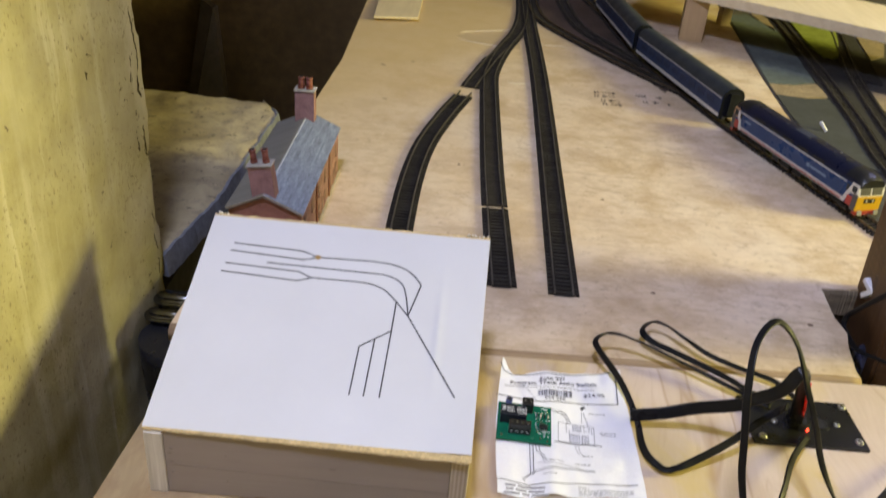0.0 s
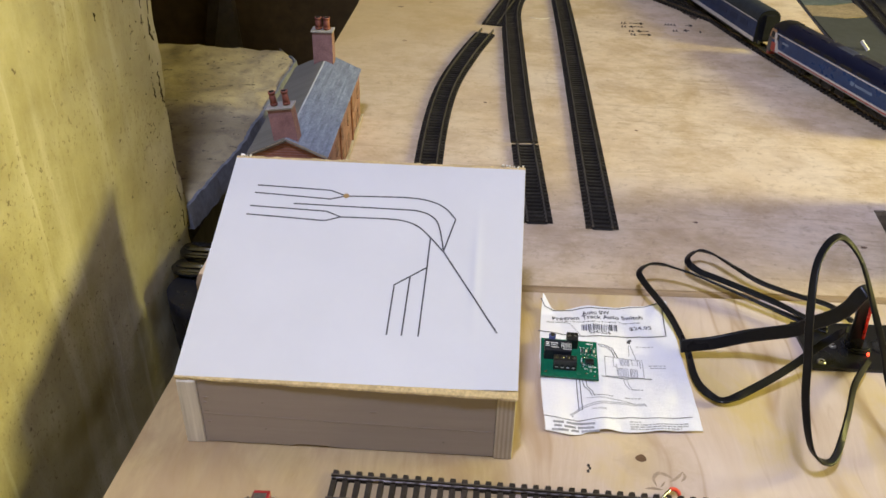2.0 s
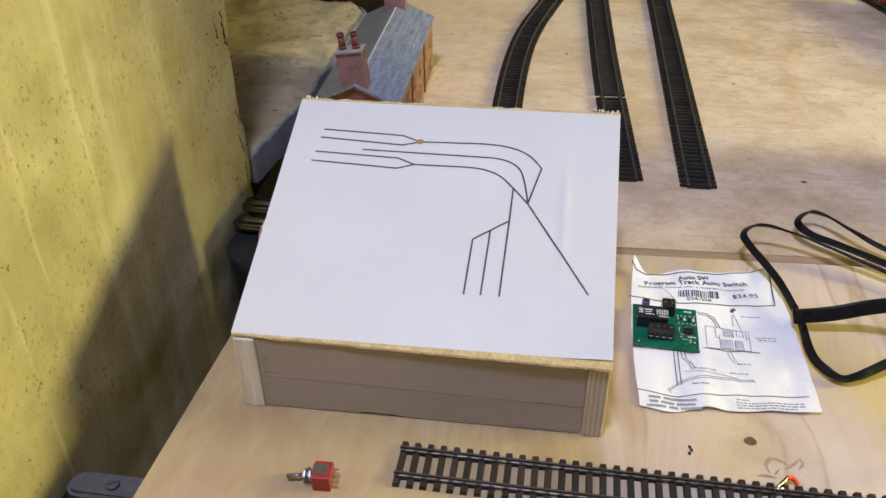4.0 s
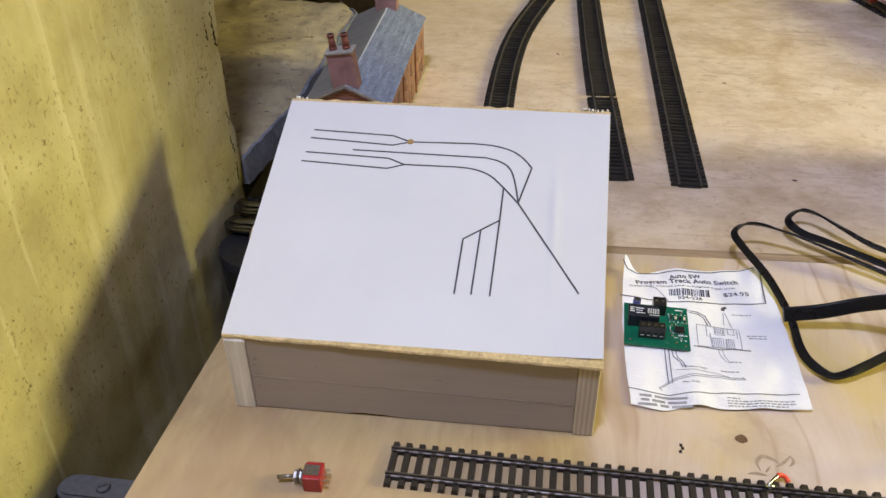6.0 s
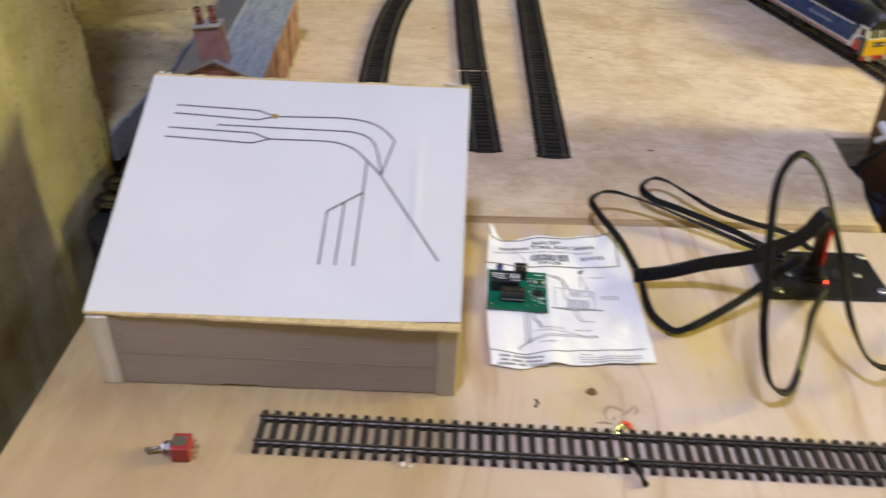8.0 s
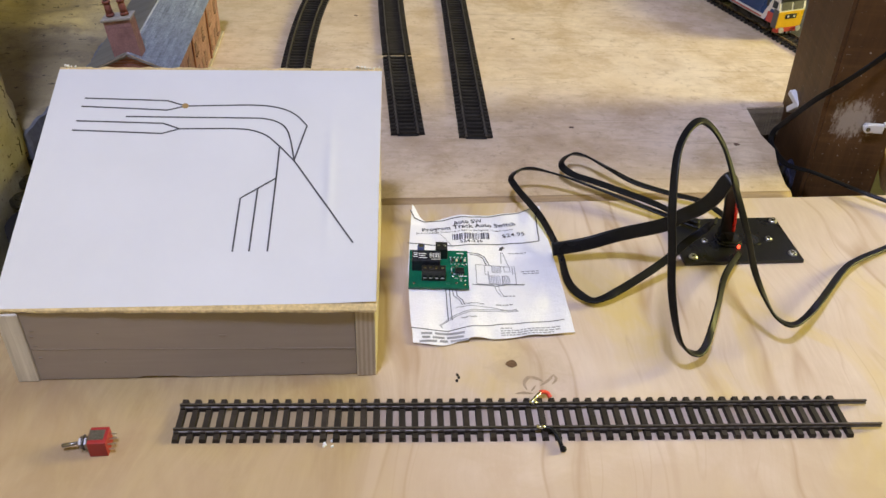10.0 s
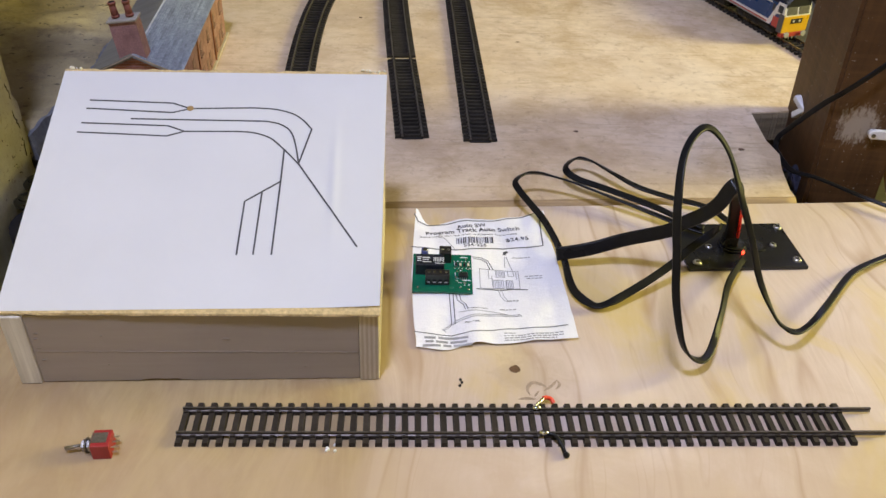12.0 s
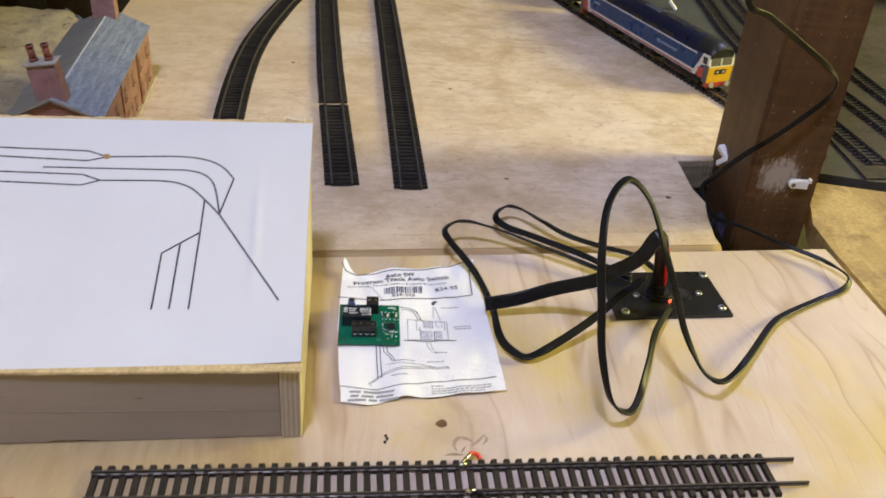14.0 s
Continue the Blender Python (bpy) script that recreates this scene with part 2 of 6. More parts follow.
def stained_timber(name, dark, light, along, scale=1.0, rough=0.5, blot=0.35):
    """Wood with the grain running along the axis 0, 1 or 2."""
    k = Nodes(name)
    sc = [1.0, 1.0, 1.0]
    sc[along] = 0.06
    grain = k.noise(k.coords(tuple(sc)), 190 * scale, 5, 0.65, 0.4)
    broad = k.noise(k.coords(), 14 * scale, 4)
    c = k.ramp(grain, [(0.3, dark), (0.7, light)])
    c = k.mix(k.ramp(broad, [(0.4, grey(0)), (0.75, grey(blot))]), c, shade(dark, 0.7))
    k.link(c, k.b.inputs["Base Color"])
    k.b.inputs["Roughness"].default_value = rough
    k.bump(grain, 0.4, 0.0006)
    return k.m


def ply_edge(name):
    """Stacked veneers seen on the cut edge (bands across x)."""
    k = Nodes(name)
    v = k.coords()
    w = k.n("ShaderNodeTexWave", Scale=120.0, Distortion=0.7, Detail=2.0)
    w.wave_type, w.bands_direction = "BANDS", "X"
    k.link(v, w.inputs["Vector"])
    grit = k.noise(k.coords((1, 1, 0.15)), 420, 4)
    c = k.ramp(w.outputs["Fac"], [(0.2, (0.40, 0.34, 0.27)), (0.6, (0.48, 0.42, 0.34)), (0.9, (0.53, 0.47, 0.39))])
    c = k.mix(k.ramp(grit, [(0.3, grey(0.5)), (0.6, grey(0))]), c, (0.38, 0.31, 0.25))
    k.link(c, k.b.inputs["Base Color"])
    k.b.inputs["Roughness"].default_value = 0.8
    k.bump(grit, 0.5, 0.0006)
    return k.m


def chipboard():
    k = Nodes("flake_board")
    v = k.coords()
    vo = k.n("ShaderNodeTexVoronoi", Scale=70.0)
    k.link(k.coords((1, 0.45, 1), (0, 0, 0.6)), vo.inputs["Vector"])
    fine = k.noise(v, 300, 5)
    sep = k.n("ShaderNodeSeparateColor")
    k.link(vo.outputs["Color"], sep.inputs[0])
    c = k.mix(k.ramp(sep.outputs[0], [(0.2, grey(0)), (0.9, grey(0.7))]), k.ramp(fine, [(0.3, (0.34, 0.23, 0.09)), (0.7, (0.49, 0.36, 0.17))]), (0.26, 0.17, 0.065))
    # grimy dark brown between the flakes
    mottle = k.noise(v, 26, 5, 0.7)
    c = k.mix(k.ramp(mottle, [(0.48, grey(0)), (0.66, grey(0.8))]), c, (0.16, 0.10, 0.045))
    k.link(c, k.b.inputs["Base Color"])
    k.b.inputs["Roughness"].default_value = 0.75
    k.bump(fine, 0.5, 0.0008)
    return k.m


def scenic_ground():
    """Painted and gritted scenery: grey road, washed-out blue and brown."""
    k = Nodes("scenic_ground")
    v = k.coords()
    big, mid, grit = k.noise(v, 4.5, 4, 0.6), k.noise(v, 22, 5, 0.65), k.noise(v, 400, 4, 0.7)
    c = k.ramp(big, [(0.3, (0.032, 0.029, 0.028)), (0.5, (0.060, 0.054, 0.050)), (0.62, (0.12, 0.098, 0.075)), (0.8, (0.21, 0.165, 0.11))])
    c = k.mix(k.ramp(mid, [(0.4, grey(0.5)), (0.6, grey(0))]), c, (0.05, 0.05, 0.05))
    c = k.mix(k.ramp(grit, [(0.35, grey(0.5)), (0.6, grey(0))]), c, (0.03, 0.03, 0.03))
    k.link(c, k.b.inputs["Base Color"])
    k.b.inputs["Roughness"].default_value = 0.9
    k.bump(grit, 0.7, 0.0008)
    return k.m


def paper(name, tone, crumple=0.10):
    k = Nodes(name)
    v = k.coords()
    fine, broad = k.noise(v, 900, 3), k.noise(v, 18, 4)
    c = k.ramp(broad, [(0.3, shade(tone, 0.96)), (0.7, tone)])
    k.link(c, k.b.inputs["Base Color"])
    k.b.inputs["Roughness"].default_value = 0.36
    k.bump(k.mix(0.12, broad, fine), crumple, 0.001 if crumple < 0.2 else 0.006)
    return k.m


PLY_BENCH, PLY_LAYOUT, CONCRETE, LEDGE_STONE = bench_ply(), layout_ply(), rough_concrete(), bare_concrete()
PLY_EDGE = ply_edge("plywood_edge")
WASHED = stained_timber("whitewashed_ply", (0.52, 0.48, 0.41), (0.78, 0.74, 0.66), 2, 1.2, 0.85, 0.25)
def post_timber():
    """Brown-stained sawn timber with a rubbed patch of white paint low on one face."""
    k = Nodes("brown_stained_timber")
    grain = k.noise(k.coords((1, 1, 0.05)), 75, 5, 0.7, 0.6)
    saw = k.noise(k.coords((0.06, 0.06, 1), (0.05, 0.03, 0)), 210, 3, 0.6)
    broad = k.noise(k.coords(), 10, 4)
    c = k.ramp(grain, [(0.3, (0.058, 0.028, 0.011)), (0.7, (0.122, 0.061, 0.024))])
    c = k.mix(k.ramp(saw, [(0.45, grey(0)), (0.7, grey(0.45))]), c, (0.155, 0.078, 0.030))
    c = k.mix(k.ramp(broad, [(0.4, grey(0)), (0.75, grey(0.5))]), c, (0.035, 0.016, 0.007))
    v = k.n("ShaderNodeMapping")
    v.inputs["Location"].default_value, v.inputs["Scale"].default_value = (-16.2, -9.6, -1.55), (33, 33, 33)
    t = k.n("ShaderNodeTexCoord")
    k.link(t.outputs["Object"], v.inputs["Vector"])
    g = k.t.nodes.new("ShaderNodeTexGradient")
    g.gradient_type = "SPHERICAL"
    k.link(v.outputs["Vector"], g.inputs["Vector"])
    rub = k.mix(0.62, g.outputs["Color"], k.noise(k.coords((1, 1, 0.45)), 260, 6, 0.75))
    rub = k.ramp(rub, [(0.46, grey(0)), (0.56, grey(0.7))])
    c = k.mix(rub, c, (0.42, 0.38, 0.34))
    specks = k.ramp(k.noise(k.coords(), 420, 2, 0.5), [(0.715, grey(0)), (0.75, grey(0.8))])
    c = k.mix(specks, c, (0.42, 0.38, 0.34))
    k.link(c, k.b.inputs["Base Color"])
    k.b.inputs["Roughness"].default_value = 0.6
    k.b.inputs["Specular IOR Level"].default_value = 0.3
    k.bump(k.mix(0.5, grain, saw), 0.7, 0.0008)
    return k.m


POST_WOOD = post_timber()
EDGE_WORN_DARK = stained_timber("worn_shaded_edge", (0.25, 0.165, 0.09), (0.44, 0.31, 0.18), 0, 0.8, 0.75, 0.5)
FRONT_PANEL = stained_timber("grey_hardboard", (0.318, 0.275, 0.248), (0.368, 0.320, 0.290), 0, 0.5, 0.6, 0.25)
PALE_DEAL = stained_timber("pale_deal", (0.52, 0.40, 0.25), (0.72, 0.58, 0.40), 2, 0.6, 0.6)
OFFCUT = stained_timber("yellowed_offcut", (0.68, 0.55, 0.32), (0.80, 0.66, 0.40), 1, 0.5, 0.6)
PALE_BOARD = stained_timber("pale_board", (0.70, 0.58, 0.38), (0.84, 0.72, 0.52), 1, 0.5, 0.6)
LID_EDGE = plain("raw_fibreboard", (0.62, 0.47, 0.24), 0.9, var=0.35, scale=500, bump=0.8)
BOARDING = plain("brown_boarding", (0.20, 0.125, 0.042), 0.8, var=0.3, scale=30, bump=0.4)
SLAB_EDGE = plain("slab_edge_shade_grey", (0.17, 0.175, 0.195), 0.9, var=0.3, scale=160, bump=0.7)
PAPER = paper("white_paper", (0.575, 0.580, 0.625))
LEAFLET = paper("leaflet_paper", (0.80, 0.80, 0.86), 0.6)
INK = plain("black_ink", (0.075, 0.075, 0.09), 0.6, var=0.3, scale=600, bump=0)
FAINT_INK = plain("worn_ink", (0.34, 0.34, 0.38), 0.7, var=0.3, scale=600, bump=0)
BLACK_PLASTIC = plain("black_plastic", (0.014, 0.014, 0.016), 0.32, var=0.3, scale=400, bump=0.05)
CABLE = plain("black_cable_sheath", (0.010, 0.010, 0.012), 0.36, var=0.3, scale=200, bump=0.05, spec=0.16)
SLEEPER = plain("sleeper_plastic", (0.030, 0.023, 0.019), 0.7, var=0.35, scale=500, bump=0.4, spread=0.25, spec=0.25)
SLEEPER_GREY = plain("black_sleeper_plastic", (0.033, 0.029, 0.024), 0.55, var=0.35, scale=500, bump=0.3, spread=0.25, spec=0.25)
RAIL = plain("dull_nickel_rail", (0.125, 0.108, 0.092), 0.5, 0.75, var=0.25, scale=700, bump=0.1)
RAIL_BRIGHT = plain("polished_nickel_rail", (0.45, 0.37, 0.26), 0.36, 1.0, var=0.25, scale=300, bump=0.2)
RAIL_DARK = plain("weathered_rail", (0.15, 0.135, 0.115), 0.5, 0.6, var=0.3, scale=500, bump=0.2)
STEEL = plain("zinc_steel", (0.72, 0.72, 0.73), 0.32, 0.85, var=0.15, scale=900, bump=0.1)
DARK_STEEL = plain("dark_bracket_steel", (0.21, 0.21, 0.205), 0.15, 1.0, var=0.25, scale=250, bump=0.25)
DULL_STEEL = plain("dull_switch_steel", (0.32, 0.30, 0.29), 0.38, 0.9, var=0.3, scale=500, bump=0.1)
GREY_STEEL = plain("grey_strap_steel", (0.135, 0.14, 0.16), 0.42, 0.5, var=0.25, scale=250, bump=0.25)
PALE_PIN = plain("tinned_pin", (0.62, 0.56, 0.46), 0.35, 0.9, scale=900)
RED_PLASTIC = plain("red_plastic", (0.31, 0.024, 0.028), 0.35, var=0.15, scale=400, bump=0.05)
RED_WIRE = plain("red_wire_sheath", (0.75, 0.06, 0.03), 0.35, var=0.1, scale=400, bump=0)
BRICK_PAPER = plain("printed_brick", (0.335, 0.185, 0.180), 0.75, var=0.3, scale=900, bump=0.3)
HOUSE_WINDOW = plain("printed_window", (0.20, 0.11, 0.10), 0.6, var=0.3, scale=600, bump=0)
# darker brick copy, the shaded gable's tone set in the colour
BRICK_DARK = plain("printed_brick_shaded", (0.31, 0.125, 0.085), 0.75, var=0.3, scale=900, bump=0.3)
SLATE = plain("printed_slate", (0.295, 0.33, 0.385), 0.6, var=0.4, scale=300, bump=0.4, spread=0.10)
# left roof slope: the shade on it is put into a darker colour
SLATE_BACK = plain("shaded_slate_roof", (0.17, 0.158, 0.118), 0.8, var=0.2, scale=300, bump=0.2)
CARD_DULL = plain("grubby_card", (0.40, 0.33, 0.26), 0.85, var=0.3, scale=500, bump=0.2)
CARD_CAP = plain("whitened_card", (0.36, 0.33, 0.28), 0.85, var=0.3, scale=500, bump=0.3)
CARD_EDGE = plain("pale_card", (0.62, 0.56, 0.47), 0.8, var=0.2, scale=500, bump=0.2)
SILL_CARD = plain("pinkish_card", (0.38, 0.24, 0.23), 0.8, var=0.2, scale=500, bump=0.2)
POT = plain("terracotta_card", (0.24, 0.075, 0.05), 0.7, var=0.2, scale=700, bump=0.1)
WINDOW_DARK = plain("dark_window", (0.03, 0.03, 0.035), 0.2, var=0.2, scale=300, bump=0)
PCB_GREEN = plain("green_circuit_board", (0.007, 0.115, 0.068), 0.2, var=0.2, scale=350, bump=0.1)
SOLDER = plain("solder", (0.62, 0.63, 0.65), 0.25, 1.0, var=0.15, scale=900, bump=0.1)
CREAM = plain("cream_component", (0.62, 0.55, 0.42), 0.5, scale=900)
BLUE_CAP = plain("blue_capacitor", (0.05, 0.07, 0.22), 0.3, scale=600)
LOCO_BLUE = plain("blue_livery", (0.014, 0.048, 0.150), 0.32, var=0.2, scale=300, bump=0.03)
COACH_BLUE = plain("dark_blue_livery", (0.014, 0.036, 0.105), 0.5, var=0.2, scale=300, bump=0.03)
LOCO_ROOF = plain("dark_blue_roof", (0.010, 0.013, 0.034), 0.36, var=0.15, scale=260, bump=0.02)
CAB_ROOF = plain("black_cab_roof", (0.022, 0.022, 0.022), 0.35, var=0.25, scale=260, bump=0.08)
SLATE_PANEL = plain("slate_blue_panel", (0.045, 0.055, 0.095), 0.4, var=0.2, scale=260, bump=0.08)
CAB_GREY = plain("dark_livery_grey", (0.085, 0.082, 0.080), 0.45, var=0.12, scale=400, bump=0.02)
WINDSCREEN = plain("pale_windscreen", (0.15, 0.145, 0.12), 0.12, var=0.3, scale=200, bump=0)
COACH_ROOF = plain("grey_blue_roof", (0.030, 0.038, 0.044), 0.55, var=0.2, scale=260, bump=0.08)
LIVERY_WHITE = plain("livery_white", (0.66, 0.64, 0.60), 0.4, var=0.12, scale=400, bump=0.02)
LIVERY_GREY = plain("livery_grey", (0.36, 0.35, 0.33), 0.45, var=0.12, scale=400, bump=0.02)
LIVERY_RED = plain("livery_red", (0.45, 0.06, 0.04), 0.4, var=0.12, scale=400, bump=0.02)
# tan stands for the rear cab's colour in shade
REAR_CAB_TAN = plain("shaded_cab_tan", (0.42, 0.24, 0.12), 0.5, var=0.15, scale=400, bump=0.02)
LOCO_YELLOW = plain("warning_yellow", (0.66, 0.38, 0.015), 0.35, var=0.1, scale=400, bump=0.02)
GLAZING = plain("tinted_glazing", (0.03, 0.035, 0.04), 0.08, var=0.2, scale=200, bump=0)
COACH_GLASS = plain("dark_coach_glazing", (0.012, 0.028, 0.078), 0.5, var=0.2, scale=200, bump=0)
UNDERFRAME = plain("black_underframe", (0.018, 0.017, 0.016), 0.6, var=0.4, scale=500, bump=0.4)
SOOT_BLACK = plain("matt_black_coach_end", (0.007, 0.008, 0.011), 0.75, var=0.3, scale=500, bump=0.2, spec=0.15)
WHITE_CLIP = plain("white_nylon", (0.72, 0.72, 0.76), 0.4, var=0.08, scale=500, bump=0.05)
CELLAR = plain("brown_cellar_wall", (0.12, 0.085, 0.045), 0.9, var=0.3, scale=30, bump=0.4)
CELLAR_PALE = plain("bare_plank", (0.22, 0.18, 0.12), 0.8, var=0.25, scale=60, bump=0.3)
FLOOR_DARK = plain("dusty_floor", (0.06, 0.055, 0.05), 0.9, var=0.3, scale=25, bump=0.3)
SCENIC, FLAKE = scenic_ground(), chipboard()
ROAD_GREY = plain("painted_road", (0.042, 0.046, 0.045), 0.85, var=0.25, scale=90, bump=0.3)
WASH_BLUE = plain("faded_blue_wash", (0.095, 0.12, 0.12), 0.85, var=0.35, scale=70, bump=0.3)
SAND = plain("sandy_grit", (0.29, 0.22, 0.13), 0.9, var=0.35, scale=300, bump=0.6)
GREEN = plain("grass_flock", (0.22, 0.26, 0.03), 0.95, var=0.35, scale=500, bump=0.8)
PENCIL = plain("pencil_mark", (0.035, 0.03, 0.03), 0.9, var=0.2, scale=900, bump=0, spec=0.05)
ORANGE_DEAL = stained_timber("orange_deal", (0.40, 0.28, 0.15), (0.47, 0.34, 0.19), 2, 0.5, 0.7)
PALE_LETTERS = plain("pale_blue_lettering", (0.20, 0.27, 0.38), 0.5, var=0.15, scale=500, bump=0)


def led_red():
    k = Nodes("lit_red_diode")
    k.b.inputs["Base Color"].default_value = (0.9, 0.05, 0.02, 1)
    k.b.inputs["Emission Color"].default_value = (1.0, 0.055, 0.02, 1)
    k.b.inputs["Emission Strength"].default_value = 4.5
    return k.m


LED_RED = led_red()

# ---- shapes ----


def box(bm, cx, cy, cz, sx, sy, sz, rz=0.0, bevel=0.0, m=None):
    """A box about a centre; bevelled edges if asked."""
    t = bmesh.new()
    bmesh.ops.create_cube(t, size=1)
    bmesh.ops.scale(t, vec=(sx, sy, sz), verts=t.verts)
    if bevel:
        bmesh.ops.bevel(t, geom=t.edges[:], offset=bevel, segments=2, profile=0.5, affect="EDGES")
    bmesh.ops.transform(t, matrix=pose(cx, cy, cz, 0, 0, rz), verts=t.verts)
    if m is not None:
        bmesh.ops.transform(t, matrix=m, verts=t.verts)
    join(bm, t)
    return bm


def join(bm, other):
    at = {}
    for v in other.verts:
        at[v] = bm.verts.new(v.co)
    for f in other.faces:
        try:
            g = bm.faces.new([at[v] for v in f.verts])
            g.smooth = f.smooth
        except ValueError:
            pass
    other.free()


def rod(bm, a, b, r, seg=12, r2=None, smooth=True):
    """A round bar from a to b."""
    a, b = Vector(a), Vector(b)
    t = bmesh.new()
    bmesh.ops.create_cone(t, cap_ends=True, segments=seg, radius1=r, radius2=r if r2 is None else r2, depth=(b - a).length)
    q = (b - a).to_track_quat("Z", "Y").to_matrix().to_4x4()
    bmesh.ops.transform(t, matrix=Matrix.Translation((a + b) / 2) @ q, verts=t.verts)
    for f in t.faces:
        f.smooth = smooth and len(f.verts) == 4
    join(bm, t)
    return bm


def prism(bm, outline, z0, z1):
    """An upright prism on an outline in the plan."""
    lo = [bm.verts.new((x, y, z0)) for x, y in outline]
    hi = [bm.verts.new((x, y, z1)) for x, y in outline]
    n = len(outline)
    bm.faces.new(hi), bm.faces.new(lo[::-1])
    for i in range(n):
        bm.faces.new((lo[i], lo[(i + 1) % n], hi[(i + 1) % n], hi[i]))
    bmesh.ops.recalc_face_normals(bm, faces=bm.faces)
    return bm


def loft(bm, rings, closed=True, caps=True, smooth=True):
    """A skin over rings of equal length."""
    vs = [[bm.verts.new(p) for p in ring] for ring in rings]
    n = len(rings[0])
    for a, b in zip(vs, vs[1:]):
        for i in range(n if closed else n - 1):
            f = bm.faces.new((a[i], a[(i + 1) % n], b[(i + 1) % n], b[i]))
            f.smooth = smooth
    if caps and closed:
        bm.faces.new(vs[0][::-1]), bm.faces.new(vs[-1])
    bmesh.ops.recalc_face_normals(bm, faces=bm.faces)
    return bm


def spline(pts, steps=8):
    """A smooth line through points (Catmull-Rom)."""
    p = [Vector(q) for q in pts]
    if len(p) == 2:
        return [p[0].lerp(p[1], i / steps) for i in range(steps + 1)]
    p = [2 * p[0] - p[1], *p, 2 * p[-1] - p[-2]]
    out = []
    for i in range(1, len(p) - 2):
        a, b, c, d = p[i - 1 : i + 3]
        for s in range(steps):
            t = s / steps
            out.append(0.5 * (2 * b + (c - a) * t + (2 * a - 5 * b + 4 * c - d) * t * t + (3 * b - a - 3 * c + d) * t ** 3))
    out.append(p[-2])
    return out


def spaced(line, gap):
    """Places and directions at even steps along a line."""
    out, need = [], gap / 2
    for a, b in zip(line, line[1:]):
        d = (b - a).length
        while need <= d:
            out.append((a.lerp(b, need / d), (b - a).normalized()))
            need += gap
        need -= d
    return out


def ribbon(bm, line, ups, wide, thick):
    """A flat cable: a rounded strip along a line; ups: the flat side's way out at each point."""
    rings = []
    for i, p in enumerate(line):
        t = (line[min(i + 1, len(line) - 1)] - line[max(i - 1, 0)]).normalized()
        s = t.cross(ups[i])
        s = s.normalized() if s.length > 1e-6 else t.orthogonal().normalized()
        u = s.cross(t)
        w, h = wide / 2, thick / 2
        rings.append([p + s * x + u * y for x, y in
                      ((-w, -h * 0.4), (-w + h * 0.5, -h * 0.94), (-w + h * 0.9, -h), (w - h * 0.9, -h), (w - h * 0.5, -h * 0.94), (w, -h * 0.4),
                       (w, h * 0.4), (w - h * 0.5, h * 0.94), (w - h * 0.9, h), (-w + h * 0.9, h), (-w + h * 0.5, h * 0.94), (-w, h * 0.4))])
    return loft(bm, rings)


def cable_line(pts, steps=8):
    """Points with a flat side each, (place, up), smoothed together."""
    line = spline([p for p, _ in pts], steps)
    ups = [u.normalized() for u in spline([u for _, u in pts], steps)]
    return line, ups


def mesh_of(bm, name, material):
    me = bpy.data.meshes.new(name)
    bm.to_mesh(me)
    bm.free()
    me.materials.append(material)
    return me


def part(name, bm, material, parent, label=""):
    """One mesh object under a thing or a part."""
    ob = new(name, mesh_of(bm, name, material) if isinstance(bm, bmesh.types.BMesh) else bm)
    ob.parent = parent
    return tagged(ob, label)


def thing(name, label, category, group="", m=None):
    ob = tagged(new(name), label, category, group)
    if m is not None:
        ob.matrix_world = m
    return ob


def setting(name, bm, material, label, category):
    return tagged(new(name, mesh_of(bm, name, material)), label, category, kind="structure")


def strip(bm, pts, wide, z=0.0, thick=0.00012, height=None):
    """A drawn line: a thin raised band along points in the plan; height: the sheet that it lies on."""
    pts = [Vector((x, y, 0)) for x, y in pts]
    dense = []
    for a, b in zip(pts, pts[1:]):
        n = max(1, int((b - a).length / 0.004)) if height else 1
        dense += [a.lerp(b, i / n) for i in range(n)]
    dense.append(pts[-1])
    rings = []
    for i, p in enumerate(dense):
        t = (dense[min(i + 1, len(dense) - 1)] - dense[max(i - 1, 0)]).normalized()
        s = Vector((-t.y, t.x, 0)) * wide / 2
        base = height(p.x, p.y) if height else z
        rings.append([(p.x + s.x, p.y + s.y, base), (p.x - s.x, p.y - s.y, base),
                      (p.x - s.x, p.y - s.y, base + thick), (p.x + s.x, p.y + s.y, base + thick)])
    return loft(bm, rings, smooth=False)


def lettering(words, size, spread=1.0, bold=0.0):
    """Words as a flat mesh, with their lower left corner at the origin."""
    cu = bpy.data.curves.new("lettering", "FONT")
    cu.body, cu.size, cu.space_character, cu.offset = words, size, spread, bold
    cu.extrude = 0.00005
    ob = bpy.data.objects.new("lettering", cu)
    scene.collection.objects.link(ob)
    me = bpy.data.meshes.new_from_object(ob.evaluated_get(bpy.context.evaluated_depsgraph_get()))
    bpy.data.objects.remove(ob)
    bm = bmesh.new()
    bm.from_mesh(me)
    bpy.data.meshes.remove(me)
    return bm


